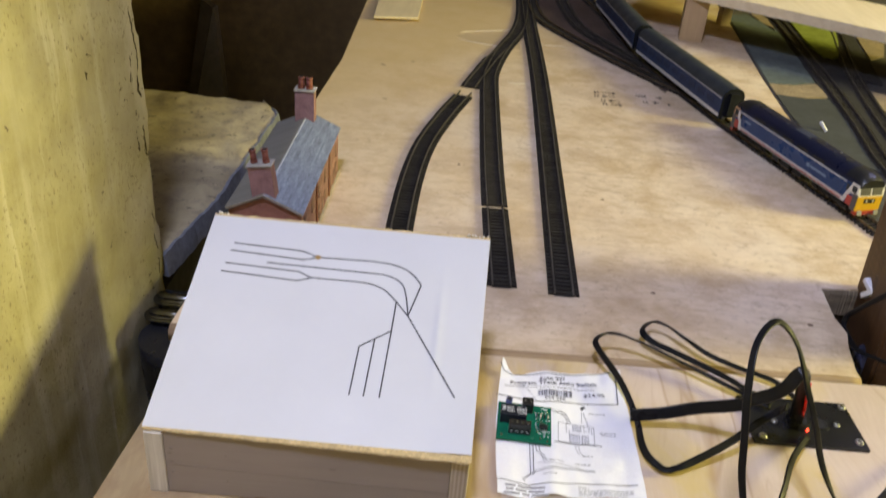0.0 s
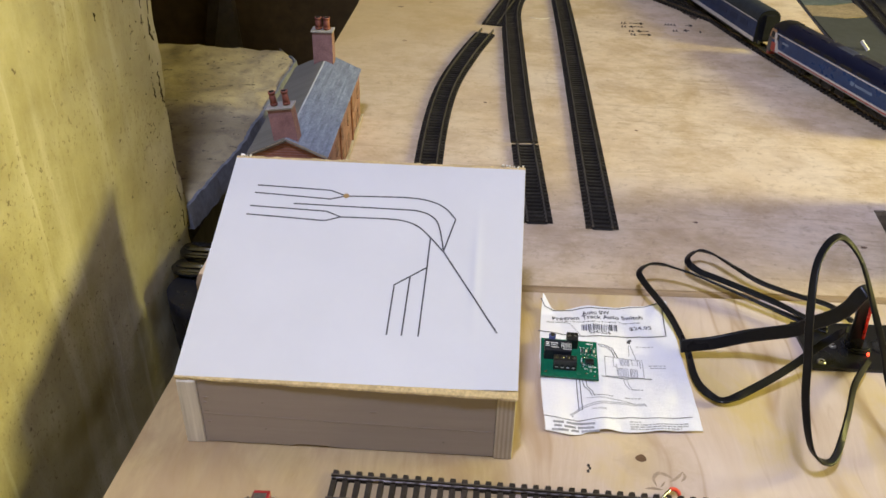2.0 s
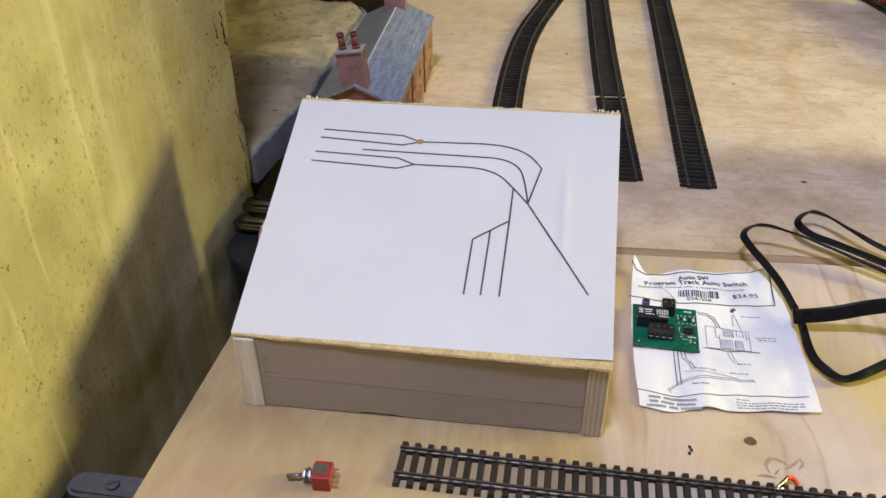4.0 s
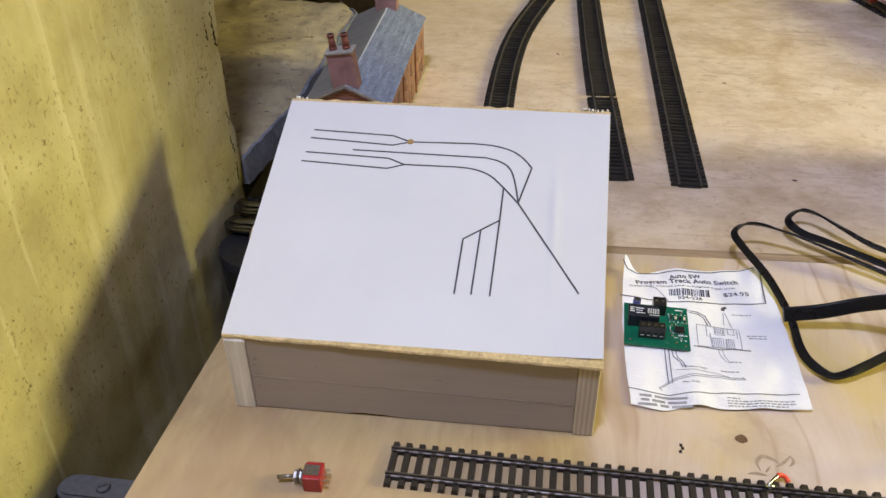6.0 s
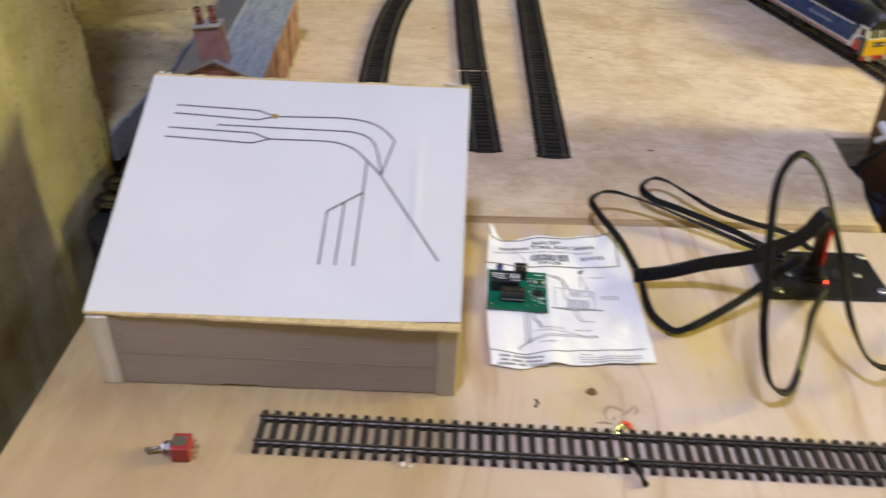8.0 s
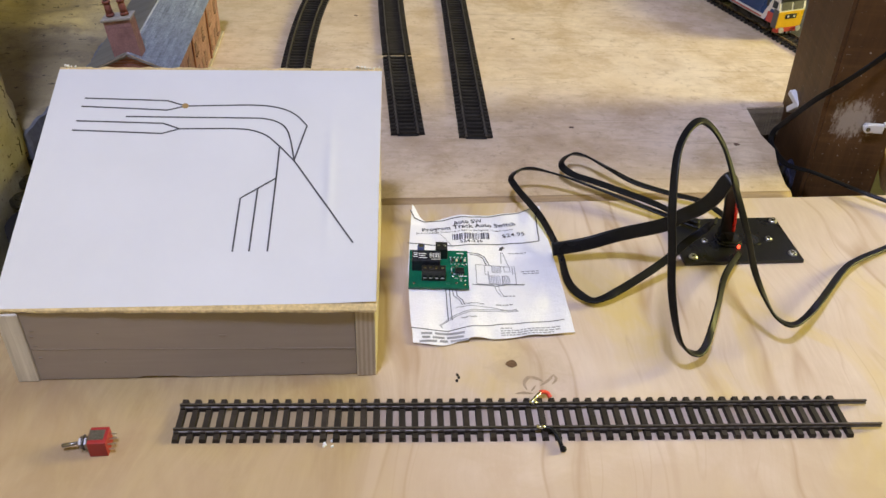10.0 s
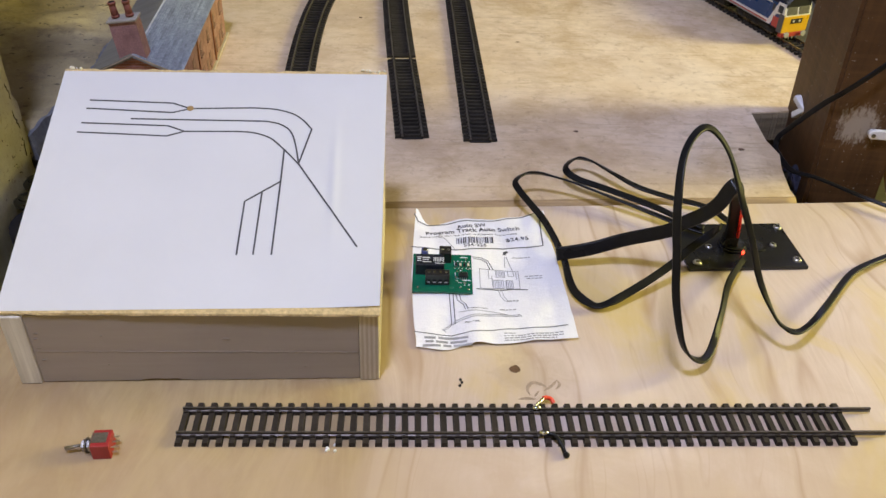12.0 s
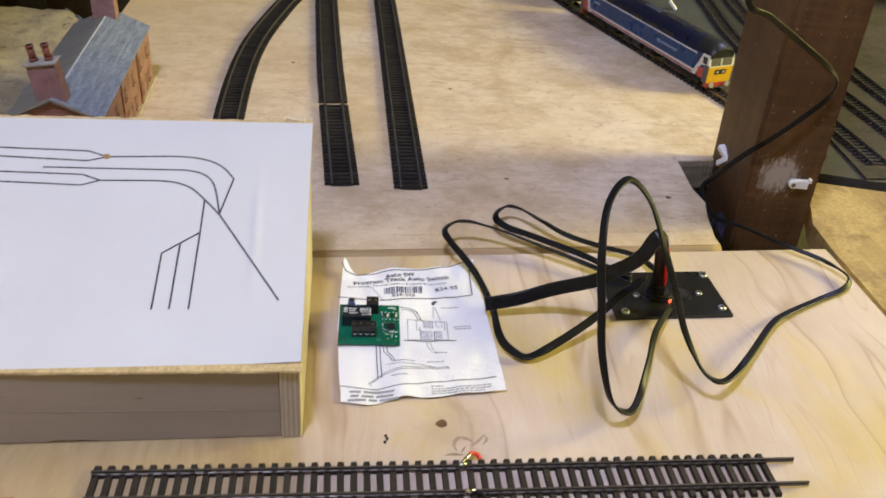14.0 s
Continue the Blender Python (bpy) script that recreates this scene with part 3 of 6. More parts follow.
# ---- the room ----
bm = bmesh.new()
prism(bm, [(-2.6, -2.2), (3.2, -2.2), (3.2, 3.4), (-2.6, 3.4)], -1.0, -0.9)
setting("floor", bm, FLOOR_DARK, "dark dusty cellar floor under the layout", "floor")
# unseen ceiling, kept dark so that little light bounces off it
bm = bmesh.new()
prism(bm, [(-2.6, -2.2), (3.2, -2.2), (3.2, 3.4), (-2.6, 3.4)], 1.75, 1.85)
setting("ceiling", bm, plain("dim_unseen_ceiling", (0.125, 0.118, 0.112), 0.9, var=0.2, scale=20), "unseen cellar ceiling, kept dark to limit bounced light", "ceiling")
for name, x0, y0, x1, y1 in (("wall_north", -2.6, 3.3, 3.2, 3.4), ("wall_south", -2.6, -2.2, 3.2, -2.1),
                             ("wall_west", -2.6, -2.1, -2.5, 3.3), ("wall_east", 3.1, -2.1, 3.2, 3.3)):
    bm = bmesh.new()
    prism(bm, [(x0, y0), (x1, y0), (x1, y1), (x0, y1)], -0.9, 1.75)
    setting(name, bm, CELLAR, "dim brown cellar wall", "wall")


def lumpy(x, y, z, size, scale):
    return noise.noise(Vector((x, y, z)) * scale) * size + noise.noise(Vector((x, y, z)) * scale * 3.1) * size * 0.45


# the concrete pier beside the bench: a wall face along y, broken far corner
bm = bmesh.new()
FACE = -0.197
rings = []
ys = [-1.1 + 1.30 * i / 40 for i in range(40)] + [0.20 + 0.0048 * i for i in range(31)]
for k in range(150):
    z = -0.9 + 0.55 * k / 20 if k < 20 else -0.35 + 0.95 * (k - 20) / 100 if k < 120 else 0.60 + 1.15 * (k - 119) / 30
    corner = 0.343 + lumpy(3.0, 0.0, z, 0.007, 24) + lumpy(9.0, 1.0, z, 0.0042, 110)
    ring = []
    for y in ys:
        ye = min(y, corner)
        near = max(0.0, (y - (corner - 0.012)) / 0.012)
        ring.append((FACE + lumpy(0, ye, z, 0.0022, 17) - 0.008 * min(1, near) ** 2, ye, z))
    ring += [(FACE - 0.03 + lumpy(0, 5, z, 0.004, 20), corner + 0.004, z), (-0.75, corner - 0.01, z), (-0.75, -1.1, z)]
    rings.append(ring)
loft(bm, rings)
setting("wall_pier", bm, CONCRETE, "cream-painted rough concrete pier with cracks and dark specks", "wall")

# cracks and gouges down the pier's corner
def pier_x(y, z):
    corner = 0.343 + lumpy(3.0, 0.0, z, 0.007, 24) + lumpy(9.0, 1.0, z, 0.0042, 110)
    near = min(1.0, max(0.0, (y - (corner - 0.012)) / 0.012))
    return FACE + lumpy(0, min(y, corner), z, 0.0022, 17) - 0.008 * near ** 2


def gouge(bm, pts, wide):
    """A jagged dark split, tapered at both ends, along points (y, z) of the pier's face."""
    line = []
    for p, q in zip(pts, pts[1:]):
        n = max(2, int(math.hypot(q[0] - p[0], q[1] - p[1]) / 0.0016))
        line += [(p[0] + (q[0] - p[0]) * i / n, p[1] + (q[1] - p[1]) * i / n) for i in range(n)]
    line.append(pts[-1])
    rings = []
    for i, (y, z) in enumerate(line):
        taper = math.sin(math.pi * (i + 0.3) / (len(line) - 0.4)) ** 0.5
        w = wide * taper * random.uniform(0.1, 1.2)
        y += random.uniform(-0.0013, 0.0013)
        x = pier_x(y, z)
        rings.append([(x - 0.001, y - w / 2, z), (x - 0.001, y + w / 2, z), (x + 0.0004, y + w / 2, z), (x + 0.0004, y - w / 2, z)])
    loft(bm, rings, smooth=False)


bm = bmesh.new()
for pts, w in (([(0.321, 0.239), (0.3225, 0.2164), (0.326, 0.2043), (0.326, 0.1844)], 0.0018), ([(0.325, 0.182), (0.3215, 0.170), (0.326, 0.162)], 0.0032),
               ([(0.3225, 0.1367), (0.3247, 0.121), (0.3271, 0.1103), (0.335, 0.100)], 0.0030), ([(0.335, 0.094), (0.336, 0.078), (0.338, 0.065)], 0.0012),
               ([(0.312, 0.2014), (0.313, 0.1925)], 0.0016), ([(0.311, 0.188), (0.309, 0.181)], 0.0013), ([(0.3144, 0.1543), (0.3121, 0.1501)], 0.0018),
               ([(0.3097, 0.1279), (0.3108, 0.118)], 0.0016), ([(0.326, 0.0524), (0.3265, 0.0386)], 0.0016), ([(0.322, 0.030), (0.325, 0.012)], 0.0012),
               ([(0.302, 0.100), (0.303, 0.096)], 0.0018), ([(0.325, 0.004), (0.322, -0.012)], 0.0022), ([(0.240, 0.224), (0.246, 0.221)], 0.0030), ([(0.236, 0.212), (0.238, 0.206)], 0.0022)):
    gouge(bm, pts, w)
for i in range(60):
    y, z = random.gauss(0.30, 0.022), random.uniform(-0.02, 0.24)
    if y < 0.333:
        gouge(bm, [(y, z), (y + random.uniform(-0.001, 0.001), z - random.uniform(0.0006, 0.0018))], random.uniform(0.0006, 0.0016))
setting("wall_crack", bm, plain("crack_shadow", (0.040, 0.028, 0.012), 1.0, var=0.3, scale=600, spec=0.02), "dark cracks and gouges in the concrete pier", "crack")

# the low ledge behind the pier: a broken slab over a recess
bm = bmesh.new()
rings = []
for i in range(70):
    y = 0.336 + 0.454 * i / 69
    cut = max(0.0, (y - 0.735) / 0.055) * 0.035
    edge = -0.185 + lumpy(1, y, 0, 0.0012, 45) + 0.0015 * noise.noise(Vector((y * 160, 0, 7))) - cut - 0.013 * max(0.0, (0.470 - y) / 0.13)
    ring = [(-0.75, y, -0.05), (-0.26 - cut, y, -0.05), (-0.215 - cut, y, -0.034 + lumpy(2, y, 0, 0.003, 40)), (edge - 0.004, y, -0.026 + lumpy(3, y, 0, 0.003, 50)), (edge + 0.0008, y, -0.021), (edge, y, -0.0052)]
    for s in range(40):
        x = edge - 0.0015 - 0.56 * (s / 39) ** 1.4
        ring.append((x, y, -0.0025 - 0.0016 * math.exp(-s / 0.6) + lumpy(x, y, 2, 0.0040, 26) + lumpy(x, y, 5, 0.0016, 90) + 0.010 * s / 39 - 0.012 * max(0, (y - 0.76) / 0.03) ** 2))
    ring.append((-0.75, y, 0.008))
    rings.append(ring)
loft(bm, rings)
setting("wall_ledge", bm, LEDGE_STONE, "low broken concrete ledge behind the pier", "ledge")
# its broken front edge; the bluish shade on it is put into the colour
bm = bmesh.new()
rings = []
for i in range(90):
    y = 0.338 + 0.415 * i / 89
    cut = max(0.0, (y - 0.735) / 0.055) * 0.035
    edge = -0.184 + lumpy(1, y, 0, 0.0012, 45) - cut - 0.013 * max(0.0, (0.470 - y) / 0.13)
    jag = 0.0013 * noise.noise(Vector((y * 130, 2, 7))) + 0.002 * noise.noise(Vector((y * 330, 5, 7)))
    rings.append([(edge + 0.0042, y, -0.026 + jag), (edge + 0.0030 + 0.3 * jag, y, -0.014), (edge + 0.0006 + 0.4 * jag, y, -0.0022 + lumpy(edge, y, 2, 0.0040, 26)),
                  (edge - 0.0020 + jag, y, -0.0018 + lumpy(edge, y, 2, 0.0040, 26)), (edge - 0.008, y, -0.008), (edge - 0.006, y, -0.026)])
loft(bm, rings, smooth=False)
setting("wall_ledge_edge", bm, SLAB_EDGE, "broken edge of the concrete ledge, its bluish-grey shade in the colour", "ledge")
# the recess's bluish shade is put into this wall's colour
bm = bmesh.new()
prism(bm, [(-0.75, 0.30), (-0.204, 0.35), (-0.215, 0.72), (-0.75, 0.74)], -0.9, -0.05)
setting("wall_under_ledge", bm, plain("under_ledge_shade_grey", (0.16, 0.16, 0.18), 0.9, var=0.3, scale=60, bump=0.5), "recessed wall under the ledge, its bluish shade in the colour", "wall")

# dim boarding beyond the ledge
bm = bmesh.new()
prism(bm, [(-2.4, 2.30), (-0.15, 2.30), (-0.15, 2.34), (-2.4, 2.34)], -0.9, 1.6)
setting("backdrop_boarding", bm, BOARDING, "dark brown boarding in the shade behind the ledge", "boarding")
for outline, mt, lab in (([(-0.817, -0.25), (-0.785, -0.277), (-0.846, -0.536), (-0.935, -0.9), (-0.985, -0.9), (-0.878, -0.538)], CELLAR, "dark timber strut leaning on the boarding"),
                         ([(-0.7835, -0.277), (-0.779, -0.277), (-0.763, -0.536), (-0.740, -0.9), (-0.933, -0.9), (-0.8445, -0.536)], CELLAR_PALE, "pale pointed plank leaning on the boarding")):
    st = thing("timber_strut", lab, "timber", "struts")
    bm = bmesh.new()
    loft(bm, [[(x, y, z) for x, z in outline] for y in (2.26, 2.298)], smooth=False)
    part("plank", bm, mt, st)

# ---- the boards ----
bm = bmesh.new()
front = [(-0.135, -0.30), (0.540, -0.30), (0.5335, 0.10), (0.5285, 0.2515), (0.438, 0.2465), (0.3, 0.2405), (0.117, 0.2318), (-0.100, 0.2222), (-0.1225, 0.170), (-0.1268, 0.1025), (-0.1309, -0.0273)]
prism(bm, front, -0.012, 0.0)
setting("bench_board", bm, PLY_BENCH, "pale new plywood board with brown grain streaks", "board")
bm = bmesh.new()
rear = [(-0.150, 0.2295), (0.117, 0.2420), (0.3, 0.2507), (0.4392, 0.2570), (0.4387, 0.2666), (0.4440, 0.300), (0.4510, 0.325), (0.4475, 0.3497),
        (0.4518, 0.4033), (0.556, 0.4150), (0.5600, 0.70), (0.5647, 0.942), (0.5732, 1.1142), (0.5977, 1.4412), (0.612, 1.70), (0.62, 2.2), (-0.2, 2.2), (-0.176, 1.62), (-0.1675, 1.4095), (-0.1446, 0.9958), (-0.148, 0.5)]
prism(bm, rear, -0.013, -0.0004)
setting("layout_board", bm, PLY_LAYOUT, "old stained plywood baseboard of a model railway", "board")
# rounded front edge; the seam's dark shading is put into its brown
bm = bmesh.new()
rings = []
for x, y in [(-0.150 + 0.5893 * i / 60, 0) for i in range(61)]:
    y = 0.2215 + (x + 0.150) * 0.04685 + (0.0007 if x > 0.1 else 0)
    j = 0.0008 * noise.noise(Vector((x * 40, 0, 0)))
    rings.append([(x, y + 0.0082, -0.0130), (x, y + 0.0080, -0.0004), (x, y + 0.0045 + j, -0.0012), (x, y + 0.0018 + j, -0.0030), (x, y + 0.0006, -0.0062), (x, y + 0.0004, -0.0130)])
loft(bm, rings)
setting("board_edge", bm, EDGE_WORN_DARK, "worn rounded front edge of the layout board, its seam shading in the colour", "board")
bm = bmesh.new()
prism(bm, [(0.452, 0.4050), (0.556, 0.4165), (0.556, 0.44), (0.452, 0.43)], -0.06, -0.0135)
# near-black timber: the dark of the gap is put into its colour
GAP_DARK_TIMBER = stained_timber("gap_shade_timber", (0.022, 0.013, 0.008), (0.060, 0.036, 0.022), 0, 0.5, 0.7)
setting("board_bearer", bm, GAP_DARK_TIMBER, "bearer under the layout board, near black for the gap's shade", "timber")
bm = bmesh.new()
prism(bm, [(0.557, 0.395), (0.64, 0.37), (1.5, 0.30), (1.6, 2.2), (0.622, 2.2), (0.6135, 1.70), (0.5993, 1.4412), (0.5748, 1.1142), (0.5663, 0.942), (0.5616, 0.70)], -0.013, -0.0006)
setting("scenic_board", bm, SCENIC, "dark gritted scenic baseboard with sidings", "board")
bm = bmesh.new()
prism(bm, [(0.545, -0.05), (0.90, -0.05), (0.95, 0.285), (0.640, 0.362), (0.575, 0.378), (0.543, 0.300), (0.541, 0.262)], -0.024, -0.006)
setting("flake_board", bm, FLAKE, "yellow flake board beside the post", "board")
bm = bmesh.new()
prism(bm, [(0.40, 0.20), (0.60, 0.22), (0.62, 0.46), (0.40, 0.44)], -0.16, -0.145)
setting("lower_shelf", bm, GAP_DARK_TIMBER, "shelf under the gap at the post, near black for its shade", "shelf")
# the rough sawn edge of the notch round the post
bm = bmesh.new()
rings = []
for i in range(70):
    x = 0.4520 + 0.104 * i / 69
    y = 0.4031 + 0.0118 * i / 69
    j = 0.0012 * noise.noise(Vector((x * 500, 0, 0)))
    rings.append([(x, y - 0.0006 + j, -0.0016 + j), (x, y - 0.0022 + j, -0.006), (x, y - 0.0016 - j, -0.0300 + 2 * j), (x, y + 0.001, -0.0300), (x, y + 0.001, -0.0016)])
loft(bm, rings, smooth=False)
setting("board_notch_edge", bm, stained_timber("sawn_brown_edge", (0.13, 0.10, 0.065), (0.30, 0.24, 0.155), 0, 1.2, 0.9), "rough sawn brown edge of the layout board", "board")
# painted patches on the scenery
for name, outline, mt, lab in (
    ("road_patch", [(0.574, 0.80), (0.640, 0.72), (0.652, 0.86), (0.668, 1.035), (0.62, 1.022), (0.574, 1.030), (0.570, 0.93)], ROAD_GREY, "grey painted road surface"),
    ("sand_patch", [(0.574, 1.030), (0.62, 1.024), (0.676, 1.045), (0.663, 1.112), (0.62, 1.09), (0.577, 1.088)], SAND, "sandy strip of scenic grit"),
    ("wash_patch", [(0.577, 1.090), (0.62, 1.095), (0.664, 1.118), (0.705, 1.45), (0.66, 1.60), (0.612, 1.58), (0.602, 1.42)], WASH_BLUE, "faded blue-grey painted ground"),
    ("grass_patch", [(0.728, 1.364), (0.733, 1.285), (0.765, 1.301), (0.800, 1.41), (0.842, 1.565), (0.850, 1.66), (0.762, 1.68), (0.748, 1.599)], GREEN, "green flock grass patch"),
    ("sand_patch", [(0.830, 1.311), (0.869, 1.346), (0.952, 1.565), (0.96, 1.66), (0.890, 1.62), (0.872, 1.524), (0.853, 1.431)], SAND, "tan scenic grit between the sidings"),
    ("sand_patch", [(0.744, 1.099), (0.773, 1.091), (0.770, 1.03), (0.735, 0.973), (0.728, 0.999)], SAND, "small orange-tan patch of scenic grit"),
    ("sand_patch", [(0.682, 1.646), (0.701, 1.581), (0.699, 1.486), (0.684, 1.475), (0.672, 1.60)], SAND, "narrow yellow strip of scenic grit")):
    bm = bmesh.new()
    prism(bm, outline, -0.0006, 0.0012 if name != "grass_patch" else 0.004)
    setting(name, bm, mt, lab, "ground")

BALLAST = plain("black_ballast", (0.020, 0.018, 0.017), 0.95, var=0.5, scale=420, bump=0.8)
GRIT = plain("brown_black_grit", (0.042, 0.032, 0.030), 0.95, var=0.5, scale=160, bump=0.8)
# dark brown for the ground between the loop tracks
TRACK_BROWN = plain("brown_track_ground", (0.085, 0.052, 0.034), 0.95, var=0.45, scale=90, bump=0.5)
for name, outline, z, mt, lab in (
    ("dirt_patch", [(0.176, 1.62), (0.184, 1.40), (0.235, 1.262), (0.300, 1.166), (0.350, 1.080), (0.385, 0.985), (0.400, 1.03), (0.362, 1.30), (0.318, 1.62)], 0.0001, TRACK_BROWN, "dark brown ground between the loop tracks"),
    ("ballast_patch", [(0.705, 1.68), (0.690, 1.40), (0.664, 1.10), (0.655, 0.90), (0.640, 0.70), (0.70, 0.66), (0.735, 0.95), (0.745, 1.12), (0.745, 1.36), (0.752, 1.68)], 0.0016, BALLAST, "black ballast under the sidings"),
    ("ballast_patch", [(0.632, 0.375), (1.25, 0.375), (1.25, 1.00), (0.86, 1.00), (0.80, 0.93), (0.765, 0.80), (0.70, 0.655), (0.645, 0.66)], 0.0014, GRIT, "dark brown grit between the near sidings"),
    ("ballast_patch", [(0.80, 1.66), (0.775, 1.36), (0.752, 1.16), (0.790, 1.14), (0.825, 1.31), (0.885, 1.66)], 0.0018, BALLAST, "black ballast beside the grass")):
    bm = bmesh.new()
    ragged = []
    for (x0, y0), (x1, y1) in zip(outline, outline[1:] + outline[:1]):
        for i in range(8):
            x, y = x0 + (x1 - x0) * i / 8, y0 + (y1 - y0) * i / 8
            ragged.append((x + 0.004 * noise.noise(Vector((x * 70, y * 70, 1))), y + 0.004 * noise.noise(Vector((x * 70, y * 70, 9)))))
    prism(bm, ragged, -0.0006, z)
    setting(name, bm, mt, lab, "ground")

# ---- post and upper shelf ----
post = thing("timber_post", "brown-stained timber post with rubbed white paint", "post")
bm = bmesh.new()
prism(bm, [(0.468, 0.295), (0.527, 0.287), (0.549, 0.408), (0.492, 0.417)], -0.9, 1.75)
for v in bm.verts:
    v.co.x -= 0.045 * v.co.z
bmesh.ops.bevel(bm, geom=[e for e in bm.edges if abs(e.verts[0].co.z - e.verts[1].co.z) > 1], offset=0.003, segments=2, affect="EDGES")
part("shaft", bm, POST_WOOD, post)
shelf = thing("upper_shelf", "pale board shelf on square deal legs over the sidings", "shelf")
# its unseen back and left end are shaped to set where its shadow falls
bm = bmesh.new()
prism(bm, [(0.335, 1.418), (0.492, 1.307), (0.760, 1.117), (1.15, 0.86), (1.28, 1.05), (0.88, 1.31), (0.67, 1.47), (0.50, 1.72)], 0.080, 0.098)
part("board", bm, PALE_BOARD, shelf)
bm = bmesh.new()
box(bm, 0.487, 1.345, 0.0395, 0.044, 0.044, 0.0798, -8, 0.001)
part("leg", bm, ORANGE_DEAL, shelf)
part("leg", box(bmesh.new(), 0.584, 1.492, 0.0395, 0.022, 0.022, 0.0798, 14, 0.001), PALE_DEAL, shelf, "thin pale deal leg")

# ---- the sloping control box ----
BOX = pose(-0.0965, 0.0455, 0, 0, 0, 1.2)
WIDE, DEEP, SLOPE = 0.208, 0.171, math.radians(20.41)
LOW, HIGH = 0.050, 0.050 + 0.171 * math.tan(SLOPE)
control = thing("control_box", "home-made wooden control box with a sloping paper-covered lid", "control panel", m=BOX)


def side_panel(x0, x1, skew=0.0):
    """A wedge-shaped plywood cheek."""
    b = bmesh.new()
    rings = []
    for x in (x0, x1):
        rings.append([(x, 0, 0), (x + skew, DEEP, 0), (x + skew, DEEP, HIGH + 0.0008), (x, 0, LOW + 0.0008)])
    loft(b, rings, smooth=False)
    bmesh.ops.bevel(b, geom=b.edges[:], offset=0.0006, segments=1, affect="EDGES")
    return b


part("side_panel", side_panel(0.0005, 0.0125), WASHED, control, "plywood cheek with a smeared white edge")
part("side_panel", side_panel(WIDE - 0.0135, WIDE - 0.0020, 0.0030), PLY_EDGE, control, "plywood cheek with its layered edge showing")
bm = bmesh.new()
rings = []
for i in range(61):
    x = 0.0128 + (WIDE - 0.0266) * i / 60
    low = 0.0006 + 0.0012 * abs(noise.noise(Vector((x * 60, 3, 0)))) + (0.0010 if 0.3 < i / 60 < 0.42 else 0)
    rings.append([(x, 0.0012, low), (x, 0.010, low), (x, 0.010, LOW + 0.004), (x, 0.0012, LOW + 0.0010)])
loft(bm, rings, smooth=False)
face = part("front_panel", bm, FRONT_PANEL, control, "smooth grey-brown hardboard front")
bm = bmesh.new()
box(bm, WIDE / 2, DEEP - 0.006, HIGH / 2 - 0.003, WIDE - 0.028, 0.009, HIGH - 0.008)
part("back_panel", bm, FRONT_PANEL, control)
# nicks and a scribed line on the front
bm = bmesh.new()
for x, z, w in ((0.120, 0.033, 0.0040), (0.052, 0.036, 0.0015), (0.052, 0.014, 0.001), (0.163, 0.011, 0.0015), (0.017, 0.038, 0.0025), (0.016, 0.034, 0.002), (0.0165, 0.027, 0.0022), (0.017, 0.018, 0.002)):
    box(bm, x, 0.0011, z, w, 0.0006, 0.0008)
for i in range(24):
    x = 0.016 + 0.178 * i / 23
    box(bm, x, 0.0011, 0.0245 - 0.003 * i / 23 + random.uniform(-0.0002, 0.0002), 0.0078, 0.0003, 0.0002)
tagged(part("scratch", bm, plain("dark_scratch", (0.29, 0.25, 0.225), 0.9, bump=0), control), kind="stuff")

LID = Matrix.Translation((0, 0, LOW)) @ Matrix.Rotation(SLOPE, 4, "X")
V0, V1, LT = -0.0012, 0.184, 0.0030
bm = bmesh.new()
rings = []
for i in range(105):
    x = 0.2066 * i / 104
    rag = 0.0007 * noise.noise(Vector((x * 60, 0, 0))) + 0.0007 * noise.noise(Vector((x * 330, 4, 0)))
    ragb = 0.0012 * noise.noise(Vector((x * 150, 8, 0)))
    ch = 0.0014 * abs(noise.noise(Vector((x * 210, 2, 5))))
    wide = 1 + 0.0195 * x / 0.2066
    V0 = 0.0018 - 0.0030 * i / 104
    rings.append([(x, V0 + rag + 0.0012, 0.0010), (x * wide, V1 + ragb, 0.0010), (x * wide, V1 + ragb, LT), (x, V0 + 0.0004, LT), (x, V0 + rag * 0.6 - 0.0004, LT * 0.6 + ch)])
loft(bm, rings, smooth=False)
bmesh.ops.transform(bm, matrix=LID, verts=bm.verts)
lid = part("lid", bm, LID_EDGE, control, "thin fibreboard lid with a ragged sawn edge")
# crumbs of torn board at the back corners
bm = bmesh.new()
for x0, n in ((0.193, 9), (0.004, 4)):
    for i in range(n):
        s = random.uniform(0.4, 1.1)
        box(bm, x0 + 0.0019 * i + random.uniform(-0.0007, 0.0007), V1 + random.uniform(-0.0006, 0.001), LT + 0.0004 * s, 0.0012 * s, 0.0018 * s, 0.0022 * s, random.uniform(-40, 40))
bmesh.ops.transform(bm, matrix=LID, verts=bm.verts)
tagged(part("torn_edge", bm, plain("torn_white_card", (0.78, 0.74, 0.66), 0.9), lid), kind="stuff")


def lid_sheet(x, y):
    """The paper's height over the lid: a small bubble and curled corner."""
    h = LT + 0.00014 + 0.0006 * math.exp(-(((x - 0.178 - 0.006 * (y - 0.09)) / 0.0026) ** 2)) * math.exp(-(((y - 0.095) / 0.038) ** 2))
    h += 0.0016 * max(0, (x - 0.180) / 0.026) * max(0, 1 - y / 0.03)
    return h + 0.00004 * noise.noise(Vector((x * 30, y * 30, 1)))


